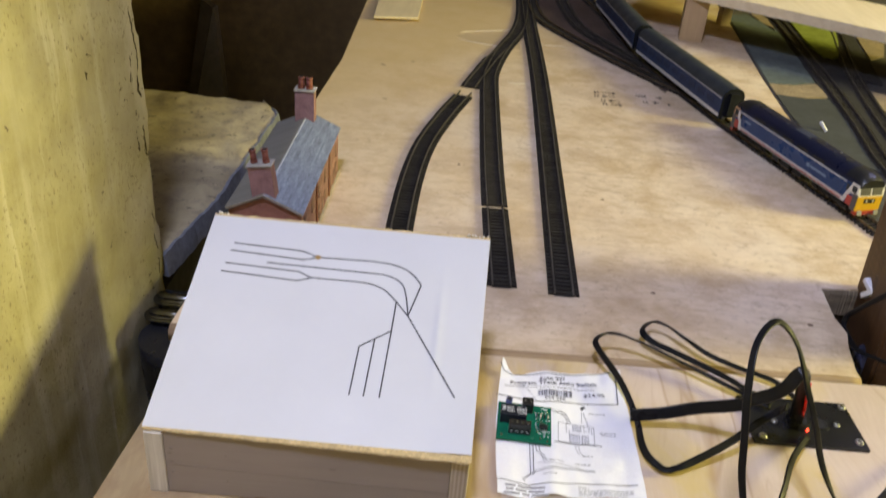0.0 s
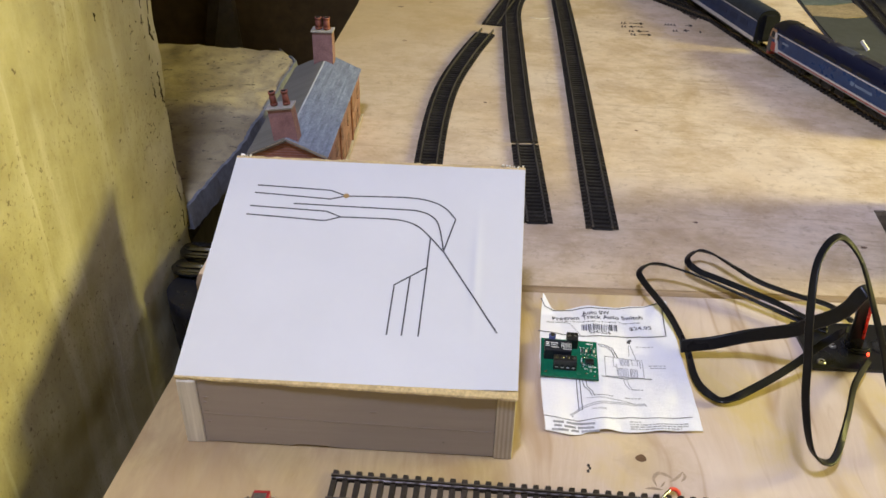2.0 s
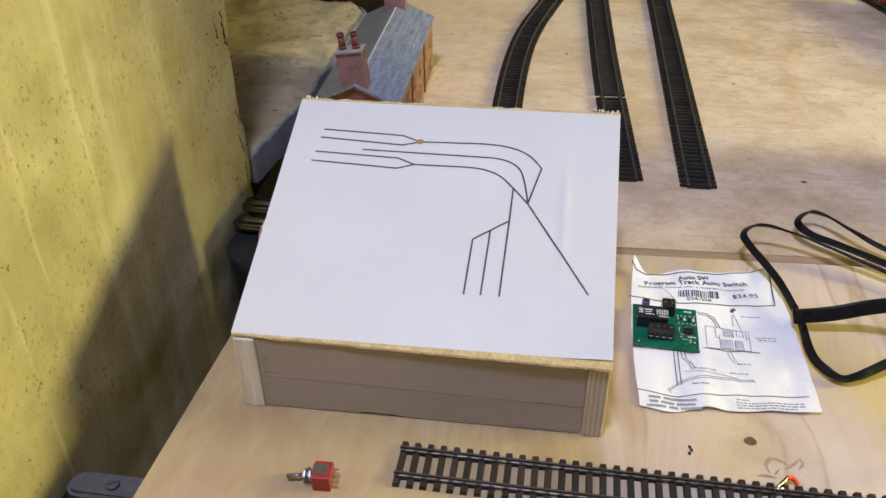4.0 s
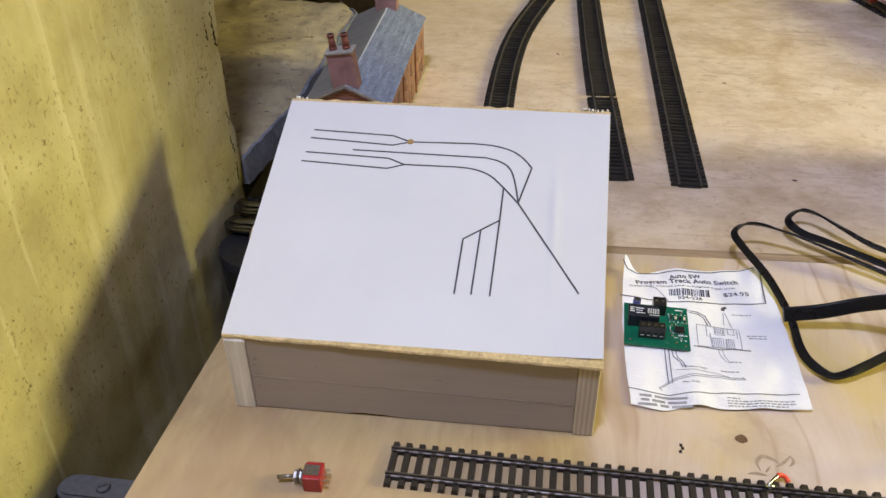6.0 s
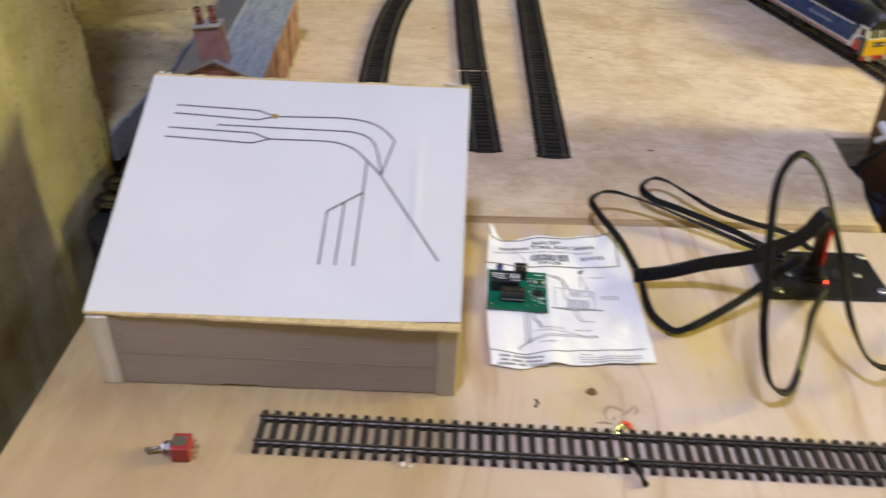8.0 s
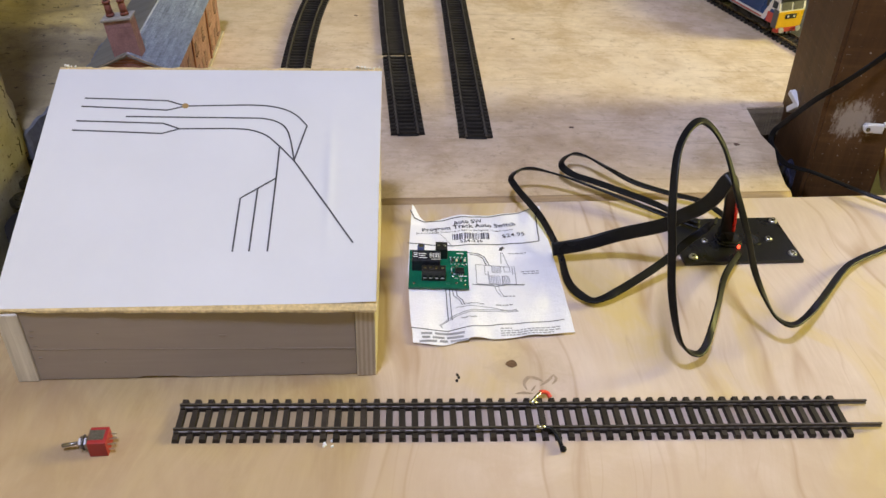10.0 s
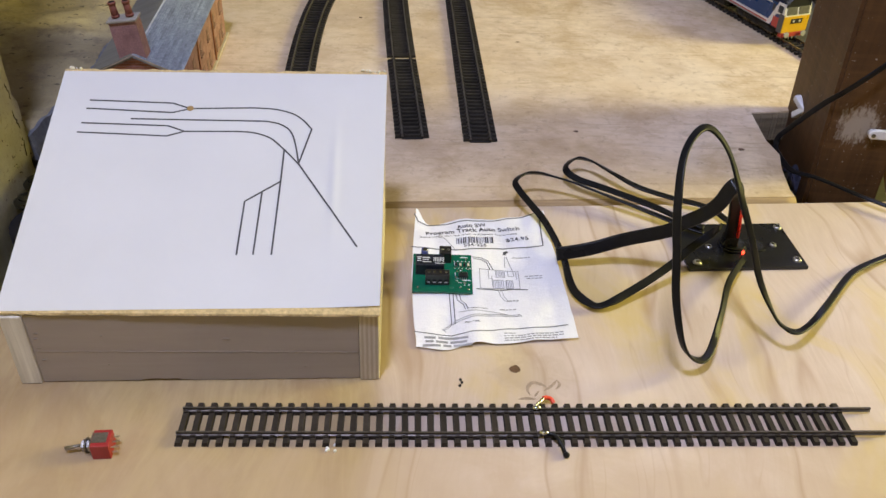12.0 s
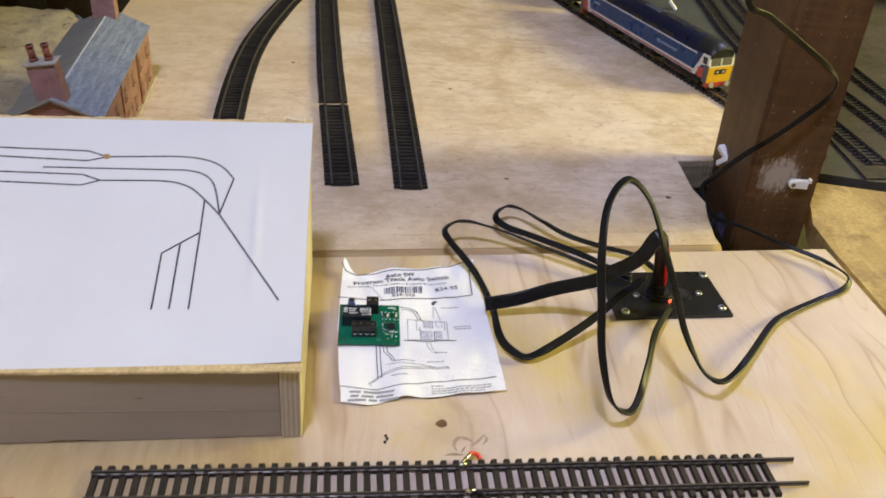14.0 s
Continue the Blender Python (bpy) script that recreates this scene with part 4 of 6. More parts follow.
def thicken(b, grid, thick):
    """Gives a sheet of paper its underside and cut edges."""
    low = [[b.verts.new(v.co - Vector((0, 0, thick))) for v in row] for row in grid]
    for p, q in zip(low, low[1:]):
        for i in range(len(p) - 1):
            b.faces.new((p[i], q[i], q[i + 1], p[i + 1])).smooth = True
    rim = [(0, i) for i in range(len(grid[0]))] + [(j, len(grid[0]) - 1) for j in range(1, len(grid))]
    rim += [(len(grid) - 1, i) for i in range(len(grid[0]) - 2, -1, -1)] + [(j, 0) for j in range(len(grid) - 2, 0, -1)]
    top = [b.verts.new(grid[j][i].co) for j, i in rim]
    foot = [b.verts.new(low[j][i].co) for j, i in rim]
    for i in range(len(rim)):
        n = (i + 1) % len(rim)
        b.faces.new((foot[i], foot[n], top[n], top[i]))


bm = bmesh.new()
NX, NY = 150, 60
grid = []
for j in range(NY + 1):
    row = []
    for i in range(NX + 1):
        u, v = i / NX, j / NY
        left = -0.0003 + 0.0004 * v
        right = 0.2064 + (0.2105 - 0.2064) * v
        x, y = left + (right - left) * u, 0.0030 + (0.1818 - 0.0030) * v + 0.0010 * u * (1 - v)
        row.append(bm.verts.new((x, y, lid_sheet(x, y))))
    grid.append(row)
for j in range(NY):
    for i in range(NX):
        bm.faces.new((grid[j][i], grid[j][i + 1], grid[j + 1][i + 1], grid[j + 1][i])).smooth = True
thicken(bm, grid, 0.00008)
bmesh.ops.transform(bm, matrix=LID, verts=bm.verts)
sheet = part("paper_sheet", bm, PAPER, control, "plain white paper with a track diagram")


def mm(*pts):
    return [(x / 1000, y / 1000) for x, y in pts]


def curve2(*pts):
    return [(p.x, p.y) for p in spline([(x / 1000, y / 1000, 0) for x, y in pts], 6)]


DIAGRAM = [mm((20.7, 156.4), (73.2, 154.4), (84.8, 149.8)), mm((19.9, 149.4), (74.0, 146.3), (84.8, 149.8)),
           mm((84.8, 149.8), (125.0, 150.9)) + curve2((125, 150.9), (138, 149.9), (149, 146.6), (156.5, 141.2), (162.7, 133.2))[1:] + mm((156.0, 105.5)),
           mm((48.9, 140.8), (134.0, 139.6)) + curve2((134, 139.6), (142.5, 137.2), (149.0, 132.0), (152.6, 122.8), (156.0, 105.5))[1:],
           mm((19.0, 137.2), (72.8, 135.2), (83.5, 130.7)), mm((17.9, 129.6), (73.0, 126.8), (83.5, 130.7)),
           mm((83.5, 130.7), (116.0, 130.9)) + curve2((116, 130.9), (127, 129.8), (137.5, 125.4), (146.5, 116.4))[1:] + mm((156.1, 104.8), (193.0, 43.9)),
           mm((146.5, 116.4), (145.9, 91.4), (144.2, 38.5)), mm((145.9, 91.4), (125.7, 76.4), (124.4, 38.4)), mm((135.4, 83.5), (133.8, 38.6))]
for pts in DIAGRAM:
    bm = bmesh.new()
    strip(bm, pts, 0.00105, height=lid_sheet)
    bmesh.ops.transform(bm, matrix=LID, verts=bm.verts)
    part("drawn_line", bm, plain("felt_pen", (0.040, 0.040, 0.048), 0.6, bump=0), sheet)
bm = bmesh.new()
rod(bm, (0.0848, 0.1498, LT + 0.0002), (0.0848, 0.1498, LT + 0.0005), 0.0021, 20)
bmesh.ops.transform(bm, matrix=LID, verts=bm.verts)
part("drilled_hole", bm, plain("hole_brown", (0.30, 0.19, 0.07), 0.8), sheet, "small brown drilled hole")

# ---- model track ----
GAUGE, PITCH = 0.0165, 0.00717
TRACK_BED = plain("black_track_bed", (0.016, 0.015, 0.014), 0.8, var=0.35, scale=400, bump=0.3)


def sleeper_mesh(material):
    b = bmesh.new()
    hx, hy, h = 0.0150, 0.0019, 0.0027
    lo = [(-hx, -hy, 0), (hx, -hy, 0), (hx, hy, 0), (-hx, hy, 0)]
    hi = [(-hx + 0.0005, -hy + 0.0004, h), (hx - 0.0005, -hy + 0.0004, h), (hx - 0.0005, hy - 0.0004, h), (-hx + 0.0005, hy - 0.0004, h)]
    loft(b, [lo, hi], smooth=False)
    for s in (-1, 1):
        for o in (-1, 1):
            box(b, s * (GAUGE / 2 + 0.0005) + o * 0.0014, 0, h + 0.0004, 0.0013, 0.0026, 0.0011)
    return mesh_of(b, "sleeper", material)


SLEEPER_MESH, SLEEPER_LAID = sleeper_mesh(SLEEPER), sleeper_mesh(SLEEPER_GREY)


def rail_mesh(line, offset, z=0.0026, grow=(0.0, 0.0)):
    """A flat-bottomed rail beside a centre line."""
    line = list(line)
    if grow[0] > 0:
        line.insert(0, line[0] + (line[0] - line[1]).normalized() * grow[0])
    elif grow[0] < 0:
        line[0] = line[0] + (line[1] - line[0]).normalized() * -grow[0]
    if grow[1]:
        line.append(line[-1] + (line[-1] - line[-2]).normalized() * grow[1])
    b, rings = bmesh.new(), []
    prof = ((-0.0010, 0), (0.0010, 0), (0.0010, 0.0004), (0.0003, 0.0007), (0.0003, 0.0016), (0.0005, 0.0018), (0.0005, 0.0025),
            (-0.0005, 0.0025), (-0.0005, 0.0018), (-0.0003, 0.0016), (-0.0003, 0.0007), (-0.0010, 0.0004))
    for i, p in enumerate(line):
        t = (line[min(i + 1, len(line) - 1)] - line[max(i - 1, 0)]).normalized()
        s = Vector((t.y, -t.x, 0))
        rings.append([p + s * (offset + a) + Vector((0, 0, z + h)) for a, h in prof])
    loft(b, rings, smooth=False)
    return b


def track(name, label, pts, group, steel=None, grow=((0, 0), (0, 0)), base=0.0, webs=4, steps=14, category="model track", skip=(), bed=True, solid=False):
    """A length of model track along points in the plan: sleepers, webs and two rails."""
    line = spline([(x, y, base) for x, y in pts], steps)
    t = thing(name, label, category, group)
    places = spaced(line, PITCH)
    for i, (p, d) in enumerate(places):
        if i in skip:
            continue
        ob = new("sleeper", SLEEPER_LAID if bed or skip else SLEEPER_MESH)
        ob.parent = t
        ob.matrix_basis = Matrix.Translation(p) @ Matrix.Rotation(math.atan2(d.y, d.x) - math.pi / 2 + random.uniform(-0.012, 0.012), 4, "Z")
    bm = bmesh.new()
    for i, ((p, d), (q, e)) in enumerate(zip(places, places[1:])):
        if webs and i % webs == webs - 1:
            continue
        s = Vector((d.y, -d.x, 0))
        for o in (-1, 1):
            c = (p + q) / 2 + s * o * (GAUGE / 2 + 0.0005)
            box(bm, c.x, c.y, base + 0.0013, 0.0026, PITCH, 0.0024, math.degrees(math.atan2(d.y, d.x)) - 90)
    tagged(part("web", bm, SLEEPER_GREY if bed or skip else SLEEPER, t), kind="stuff")
    if bed:
        rings = []
        for i, p in enumerate(line):
            d = (line[min(i + 1, len(line) - 1)] - line[max(i - 1, 0)]).normalized()
            s = Vector((d.y, -d.x, 0)) * (0.0148 if solid else 0.0094)
            up = Vector((0, 0, 0.00255 if solid else 0.0007))
            rings.append([p - s, p + s, p + s * 0.94 + up, p - s * 0.94 + up])
        part("track_bed", loft(bmesh.new(), rings, smooth=False), SLEEPER_GREY if solid else TRACK_BED, t, "smooth black plastic roadbed" if solid else "black foam bed between the sleepers")
    for o, g in zip((-1, 1), grow):
        part("rail", rail_mesh(line, o * (GAUGE / 2 + 0.0005), base + 0.0026, g), steel or RAIL_DARK, t)
    return t


loose = track("loose_track", "loose length of model track with dull rails lying on the bench", [(-0.001, 0.0145), (0.19, 0.0141), (0.3815, 0.0148)], "", RAIL,
              ((-0.0018, 0.0125), (-0.0018, 0.0135)), bed=False)
# soldered feeder wires on the loose track
bm = bmesh.new()
line, ups = cable_line([((0.198, 0.0235, 0.0055), Vector((0, 0, 1))), ((0.2020, 0.0282, 0.0055), Vector((0, 0, 1))), ((0.2050, 0.0312, 0.0050), Vector((0, 0, 1))),
                        ((0.2083, 0.0312, 0.0038), Vector((0, 0, 1))), ((0.2098, 0.0290, 0.0026), Vector((0, 0, 1)))], 6)
ribbon(bm, line[10:], ups[10:], 0.0024, 0.0024)
part("feeder_wire", bm, RED_WIRE, loose, "short red feeder wire")
bm = bmesh.new()
ribbon(bm, line[:14], ups[:14], 0.0016, 0.0014)
rod(bm, (0.1965, 0.0228, 0.0052), (0.2010, 0.0228, 0.0052), 0.0012, 8)
part("solder_joint", bm, SOLDER, loose)
bm = bmesh.new()
line, ups = cable_line([((0.2005, 0.0050, 0.0045), Vector((0, 0, 1))), ((0.2060, 0.0035, 0.0050), Vector((0, 0, 1))), ((0.2095, 0.0000, 0.0030), Vector((0, 0, 1))),
                        ((0.2112, -0.0060, 0.0014), Vector((0, 0, 1))), ((0.2116, -0.0075, 0.0014), Vector((0, 0, 1)))], 6)
ribbon(bm, line, ups, 0.0023, 0.0023)
bmesh.ops.create_uvsphere(bm, u_segments=10, v_segments=6, radius=0.0019, matrix=pose(0.2117, -0.0080, 0.0019))
part("feeder_wire", bm, CABLE, loose, "short black feeder wire")
bm = bmesh.new()
rod(bm, (0.1985, 0.0052, 0.0048), (0.2030, 0.0046, 0.0050), 0.0013, 8)
part("solder_joint", bm, SOLDER, loose)

LAID = "tracks on the layout board"
track("curved_track", "dark curved model track laid on the layout board", [(0.0260, 0.330), (0.0200, 0.432), (0.0185, 0.567), (0.0250, 0.675), (0.0440, 0.787), (0.0632, 0.872)], LAID, grow=((0, 0.012), (0, 0.012)))
track("siding_track", "short dark straight model track in the yard", [(0.1297, 0.340), (0.1194, 0.5035)], LAID, grow=((0.0, 0), (0.0, 0)))
track("siding_track", "long dark straight model track in the yard", [(0.1189, 0.5108), (0.1120, 0.64), (0.1012, 0.905)], LAID, solid=True)
track("long_track", "long straight model track across the layout board", [(0.1890, 0.336), (0.1815, 0.94), (0.1700, 1.295), (0.1640, 1.50), (0.160, 1.70)], LAID)
pt = track("point_track", "dark model turnout joining the yard tracks", [(0.1012, 0.908), (0.1010, 1.00), (0.118, 1.13), (0.140, 1.235), (0.152, 1.33), (0.1565, 1.45), (0.154, 1.69)], LAID)
track("point_branch", "diverging leg of the dark model turnout", [(0.0705, 0.912), (0.085, 0.99), (0.104, 1.085), (0.118, 1.14)], LAID, skip=(24, 25, 26, 27, 28, 29, 30, 31, 32), bed=False)
track("main_track", "curving main line under the model train", [(0.30, 1.62), (0.330, 1.454), (0.369, 1.173), (0.412, 1.00), (0.4635, 0.828), (0.508, 0.700), (0.552, 0.573), (0.578, 0.49), (0.600, 0.41)], LAID, RAIL_BRIGHT)
track("loop_track", "dark loop track curving off the main line", [(0.415, 0.985), (0.372, 1.048), (0.305, 1.155), (0.205, 1.345), (0.18, 1.46), (0.176, 1.62)], LAID, RAIL_BRIGHT)
track("loop_track", "dark inner loop track beside the main line", [(0.370, 1.115), (0.330, 1.20), (0.265, 1.36), (0.240, 1.62)], LAID)
track("far_siding", "grey siding track on the scenic board", [(0.728, 1.70), (0.712, 1.45), (0.690, 1.15), (0.668, 0.92), (0.648, 0.75), (0.652, 0.55), (0.660, 0.40)], LAID)
track("far_siding", "grey siding track on the scenic board", [(0.86, 1.66), (0.820, 1.48), (0.754, 1.19), (0.715, 0.95), (0.700, 0.80), (0.708, 0.60), (0.72, 0.42)], LAID)
track("far_siding", "grey siding track on the scenic board", [(0.79, 0.95), (0.768, 0.75), (0.762, 0.60), (0.775, 0.42)], LAID)

# ---- the card house ----
house = thing("card_house", "model brick terrace house of printed card with two chimneys", "model house", m=pose(-0.0983, 0.3430, 0, 0, 0, 1.5))
HL, HW, HE, HR = 0.221, 0.0345, 0.0540, 0.0700
bm = bmesh.new()
loft(bm, [[(-HW, y, 0), (HW, y, 0), (HW, y, HE), (0, y, HR - 0.001), (-HW, y, HE)] for y in (0.003, HL - 0.003)], smooth=False)
walls = part("wall", bm, BRICK_PAPER, house, "printed orange-red brick card walls")
# brick courses raised on the near gable and the street side
bm = bmesh.new()
for c in range(20):
    z = 0.0018 + c * 0.0026
    box(bm, HW + 0.00005, HL / 2, z, 0.0003, HL - 0.008, 0.0017)
part("brick_course", bm, BRICK_PAPER, walls)
bm = bmesh.new()
for c in range(26):
    z = 0.0018 + c * 0.0026
    w = HW if z < HE else HW * (HR - z) / (HR - HE)
    if w > 0.002:
        box(bm, 0, 0.0029, z, 2 * w - 0.002, 0.0003, 0.0017)
part("brick_course", bm, BRICK_DARK, walls)
# street side: windows, sills and doors set in the wall
for i in range(6):
    y = 0.020 + 0.0358 * i
    for z, h in ((0.0375, 0.0115), (0.0135, 0.012)):
        w = part("window", box(bmesh.new(), HW + 0.0002, y, z, 0.0006, 0.0085, h), HOUSE_WINDOW, house)
        part("frame", box(box(bmesh.new(), HW + 0.0006, y, z, 0.0004, 0.0008, h), HW + 0.0006, y, z, 0.0004, 0.0085, 0.0008), SILL_CARD, w)
        part("sill", box(bmesh.new(), HW + 0.0010, y, z - h / 2 - 0.0007, 0.0018, 0.0098, 0.0013), SILL_CARD, w)
for i in range(3):
    y = 0.040 + 0.073 * i
    d = part("door", box(bmesh.new(), HW + 0.0002, y, 0.009, 0.0006, 0.0075, 0.018), HOUSE_WINDOW, house)
    part("step", box(bmesh.new(), HW + 0.0015, y, 0.0008, 0.003, 0.009, 0.0016), CARD_EDGE, d)
for y in (0.076, 0.150):
    part("drainpipe", rod(bmesh.new(), (HW + 0.0012, y, 0.0), (HW + 0.0012, y, HE), 0.0008, 8), BRICK_DARK, house)
part("plinth", box(bmesh.new(), HW + 0.0012, HL / 2, 0.0006, 0.0030, HL, 0.0012), CARD_EDGE, house, "pale card pavement strip")
# roof: overlapping courses of slates either side, ridge strip
OVER = 0.0012
slope_len = math.hypot(HW + OVER, (HR - HE) * (HW + OVER) / HW)
ang = math.atan2(HR - HE, HW)
NC = 21


def course_mesh(seed):
    b = bmesh.new()
    rings = []
    for i in range(39):
        y = HL * i / 38
        j = 0.0003 * noise.noise(Vector((y * 160, seed, 0)))
        rings.append([(0, y, 0.0002), (slope_len / NC * 1.35 + j, y, 0.0005), (slope_len / NC * 1.35 + j, y, 0.0019), (0, y, 0.0006)])
    loft(b, rings, smooth=False)
    return mesh_of(b, "slate_course", SLATE if seed < 9 else SLATE_BACK)


for side in (1, -1):
    meshes = [course_mesh(1 if side == 1 else 10), course_mesh(2 if side == 1 else 11)]
    deck = bmesh.new()
    loft(deck, [[(0, y, HR), (side * (HW + OVER), y, HR - (HW + OVER) * math.tan(ang)), (side * (HW + OVER), y, HR - (HW + OVER) * math.tan(ang) - 0.0012), (0, y, HR - 0.0012)] for y in (0, HL)], smooth=False)
    roof = part("roof", deck, SLATE if side == 1 else SLATE_BACK, house, "blue-grey slate roof slope" if side == 1 else "roof slope with its shaded grey-green tone in the colour")
    for c in range(NC):
        d = slope_len * c / NC
        ob = part("slate_course", meshes[c % 2], None, roof)
        base = Matrix.Translation((side * d * math.cos(ang), 0 if side == 1 else HL, HR - d * math.sin(ang) + 0.0003))
        turn = Matrix.Rotation(0 if side == 1 else math.pi, 4, "Z") @ Matrix.Rotation(ang, 4, "Y")
        ob.matrix_basis = base @ turn
bm = bmesh.new()
loft(bm, [[(-0.0045, y, HR - 0.0022), (0, y, HR + 0.0016), (0.0045, y, HR - 0.0022), (0, y, HR + 0.0004)] for y in (-0.0005, HL + 0.0005)], smooth=False)
part("ridge", bm, plain("ridge_card", (0.36, 0.38, 0.42), 0.7, var=0.2), house, "pale ridge strip")
bm = bmesh.new()
for s in (-1, 1):
    loft(bm, [[(0, y, HR + 0.0015), (s * (HW + OVER), y, HR - (HW + OVER) * math.tan(ang) + 0.0012), (s * (HW + OVER), y, HR - (HW + OVER) * math.tan(ang) + 0.0002), (0, y, HR + 0.0004)] for y in (-0.0005, 0.0004)], smooth=False)
part("bargeboard", bm, CARD_DULL, house, "dull cut card edge of the gable roof")
for y, top, pr, gap in ((0.0105, 0.0980, 0.0029, 0.0113), (0.2060, 0.1025, 0.0036, 0.0088)):
    st = part("chimney", box(bmesh.new(), -0.001, y, (0.058 + top) / 2, 0.0212, 0.0145, top - 0.058), BRICK_PAPER, house, "printed brick card chimney stack")
    lean = Matrix.Translation((0, y, HR)) @ Matrix.Rotation(-0.12 if y < 0.1 else 0.0, 4, "Y")
    st.matrix_basis = lean @ Matrix.Translation((0, -y, -HR))
    b = bmesh.new()
    for z in [0.060 + 0.0026 * i for i in range(int((top - 0.062) / 0.0026))]:
        box(b, -0.001, y, z + 0.0013, 0.0215, 0.0148, 0.0017)
    part("brick_course", b, BRICK_PAPER, st)
    part("cap", box(bmesh.new(), -0.001, y, top + 0.0006, 0.0240, 0.0172, 0.0016, 0, 0.0003), CARD_CAP, st, "pale grubby card chimney cap")
    for i in (-0.5, 0.5):
        x = -0.001 + i * gap
        b = rod(bmesh.new(), (x, y, top + 0.0019), (x, y, top + 0.0135), pr, 14, pr - 0.0003)
        rod(b, (x, y, top + 0.0125), (x, y, top + 0.0145), pr + 0.0003, 14)
        rod(b, (x, y, top + 0.0019), (x, y, top + 0.0040), pr + 0.0004, 14)
        p = part("chimney_pot", b, POT, st)
        part("flue", rod(bmesh.new(), (x, y, top + 0.0144), (x, y, top + 0.0147), pr - 0.0005, 12), WINDOW_DARK, p)

# ---- the leaflet ----


def sheet_h(x, y):
    """The crumpled leaflet's height."""
    u, v = (x - 0.131) / 0.10, (y - 0.078) / 0.14
    h = 0.0010 + 0.0020 * (noise.noise(Vector((x * 28, y * 13, 0.4))) + 0.45) + 0.0012 * noise.noise(Vector((x * 75, y * 48, 2)))
    h += 0.0007 * math.exp(-((u - 0.40) / 0.05) ** 2) - 0.0004 * math.exp(-((u - 0.62) / 0.08) ** 2)
    h += 0.0060 * max(0, v - 0.88) / 0.12 * math.exp(-(u / 0.10) ** 2) + 0.0045 * max(0, (v - 0.70) / 0.30) * max(0, (u - 0.82) / 0.18)
    h += 0.0030 * max(0, (u - 0.90) / 0.12) * max(0, 1 - abs(v - 0.3) / 0.5)
    return max(0.0004, h)


leaflet = thing("instruction_leaflet", "crumpled white instruction leaflet printed with a wiring drawing", "leaflet")
bm = bmesh.new()
rows_, cols_ = 70, 56
grid = []
for j in range(rows_ + 1):
    v = j / rows_
    lx = 0.1311 - 0.0028 * math.sin(math.pi * v) + 0.0008 * v + 0.0006 * noise.noise(Vector((v * 9, 0, 3)))
    rx = 0.2335 + (0.2288 - 0.2335) * v + 0.0009 * noise.noise(Vector((v * 7, 5, 3)))
    row = []
    for i in range(cols_ + 1):
        u = i / cols_
        lo = 0.0774 + 0.0070 * u - 0.0045 * math.exp(-((u - 0.17) / 0.12) ** 2) - 0.0018 * math.exp(-((u - 0.55) / 0.1) ** 2)
        hi = 0.2080 + 0.0150 * u + 0.0125 * math.exp(-(u / 0.05) ** 2) - 0.0030 * math.exp(-((u - 0.14) / 0.07) ** 2) + 0.0014 * math.exp(-((u - 0.33) / 0.07) ** 2)
        x, y = lx + (rx - lx) * u, lo + (hi - lo) * v
        row.append(bm.verts.new((x, y, sheet_h(x, y))))
    grid.append(row)
for j in range(rows_):
    for i in range(cols_):
        bm.faces.new((grid[j][i], grid[j][i + 1], grid[j + 1][i + 1], grid[j + 1][i])).smooth = True
thicken(bm, grid, 0.00015)
page = part("page", bm, LEAFLET, leaflet)


def printed(name, material, *lines):
    b = bmesh.new()
    for pts, w in lines:
        strip(b, pts, w, height=lambda x, y: sheet_h(x, y) + 0.00012)
    ob = part(name, b, material, page)
    return tagged(ob, kind="stuff") if len(lines) > 1 else ob


def words(text, x, y, x2, y2, cap, bold=0.0):
    b = lettering(text, cap / 0.70, 1.05, bold)
    wide = max(v.co.x for v in b.verts)
    k = math.hypot(x2 - x, y2 - y) / wide
    a = math.atan2(y2 - y, x2 - x)
    for v in b.verts:
        px, py = v.co.x * k, v.co.y
        wx, wy = x + px * math.cos(a) - py * math.sin(a), y + px * math.sin(a) + py * math.cos(a)
        v.co = (wx, wy, sheet_h(wx, wy) + 0.0002 + v.co.z)
    return part("printed_line", b, INK, page)


words("Auto SW", 0.1626, 0.2020, 0.1842, 0.2060, 0.0042, 0.00012)
words("Program Track Auto Switch", 0.1391, 0.1942, 0.2088, 0.2032, 0.0044, 0.00012)
words("$24.95", 0.1975, 0.1883, 0.2142, 0.1904, 0.0040, 0.00003)
words("524-226", 0.1660, 0.1786, 0.1825, 0.1806, 0.0032, 0.00006)
words("Disconnects mainline when in Program Track mode", 0.1345, 0.1905, 0.2062, 0.1975, 0.0016)


def dashes(x, y, wide, rise, tall):
    """A line of print too small to read."""
    out, end = [], x + wide
    while x < end:
        w = min(random.uniform(0.0010, 0.0036), end - x)
        out.append(([(x, y), (x + w, y + w * rise)], tall))
        x, y = x + w + 0.0007, y + (w + 0.0007) * rise
    return out


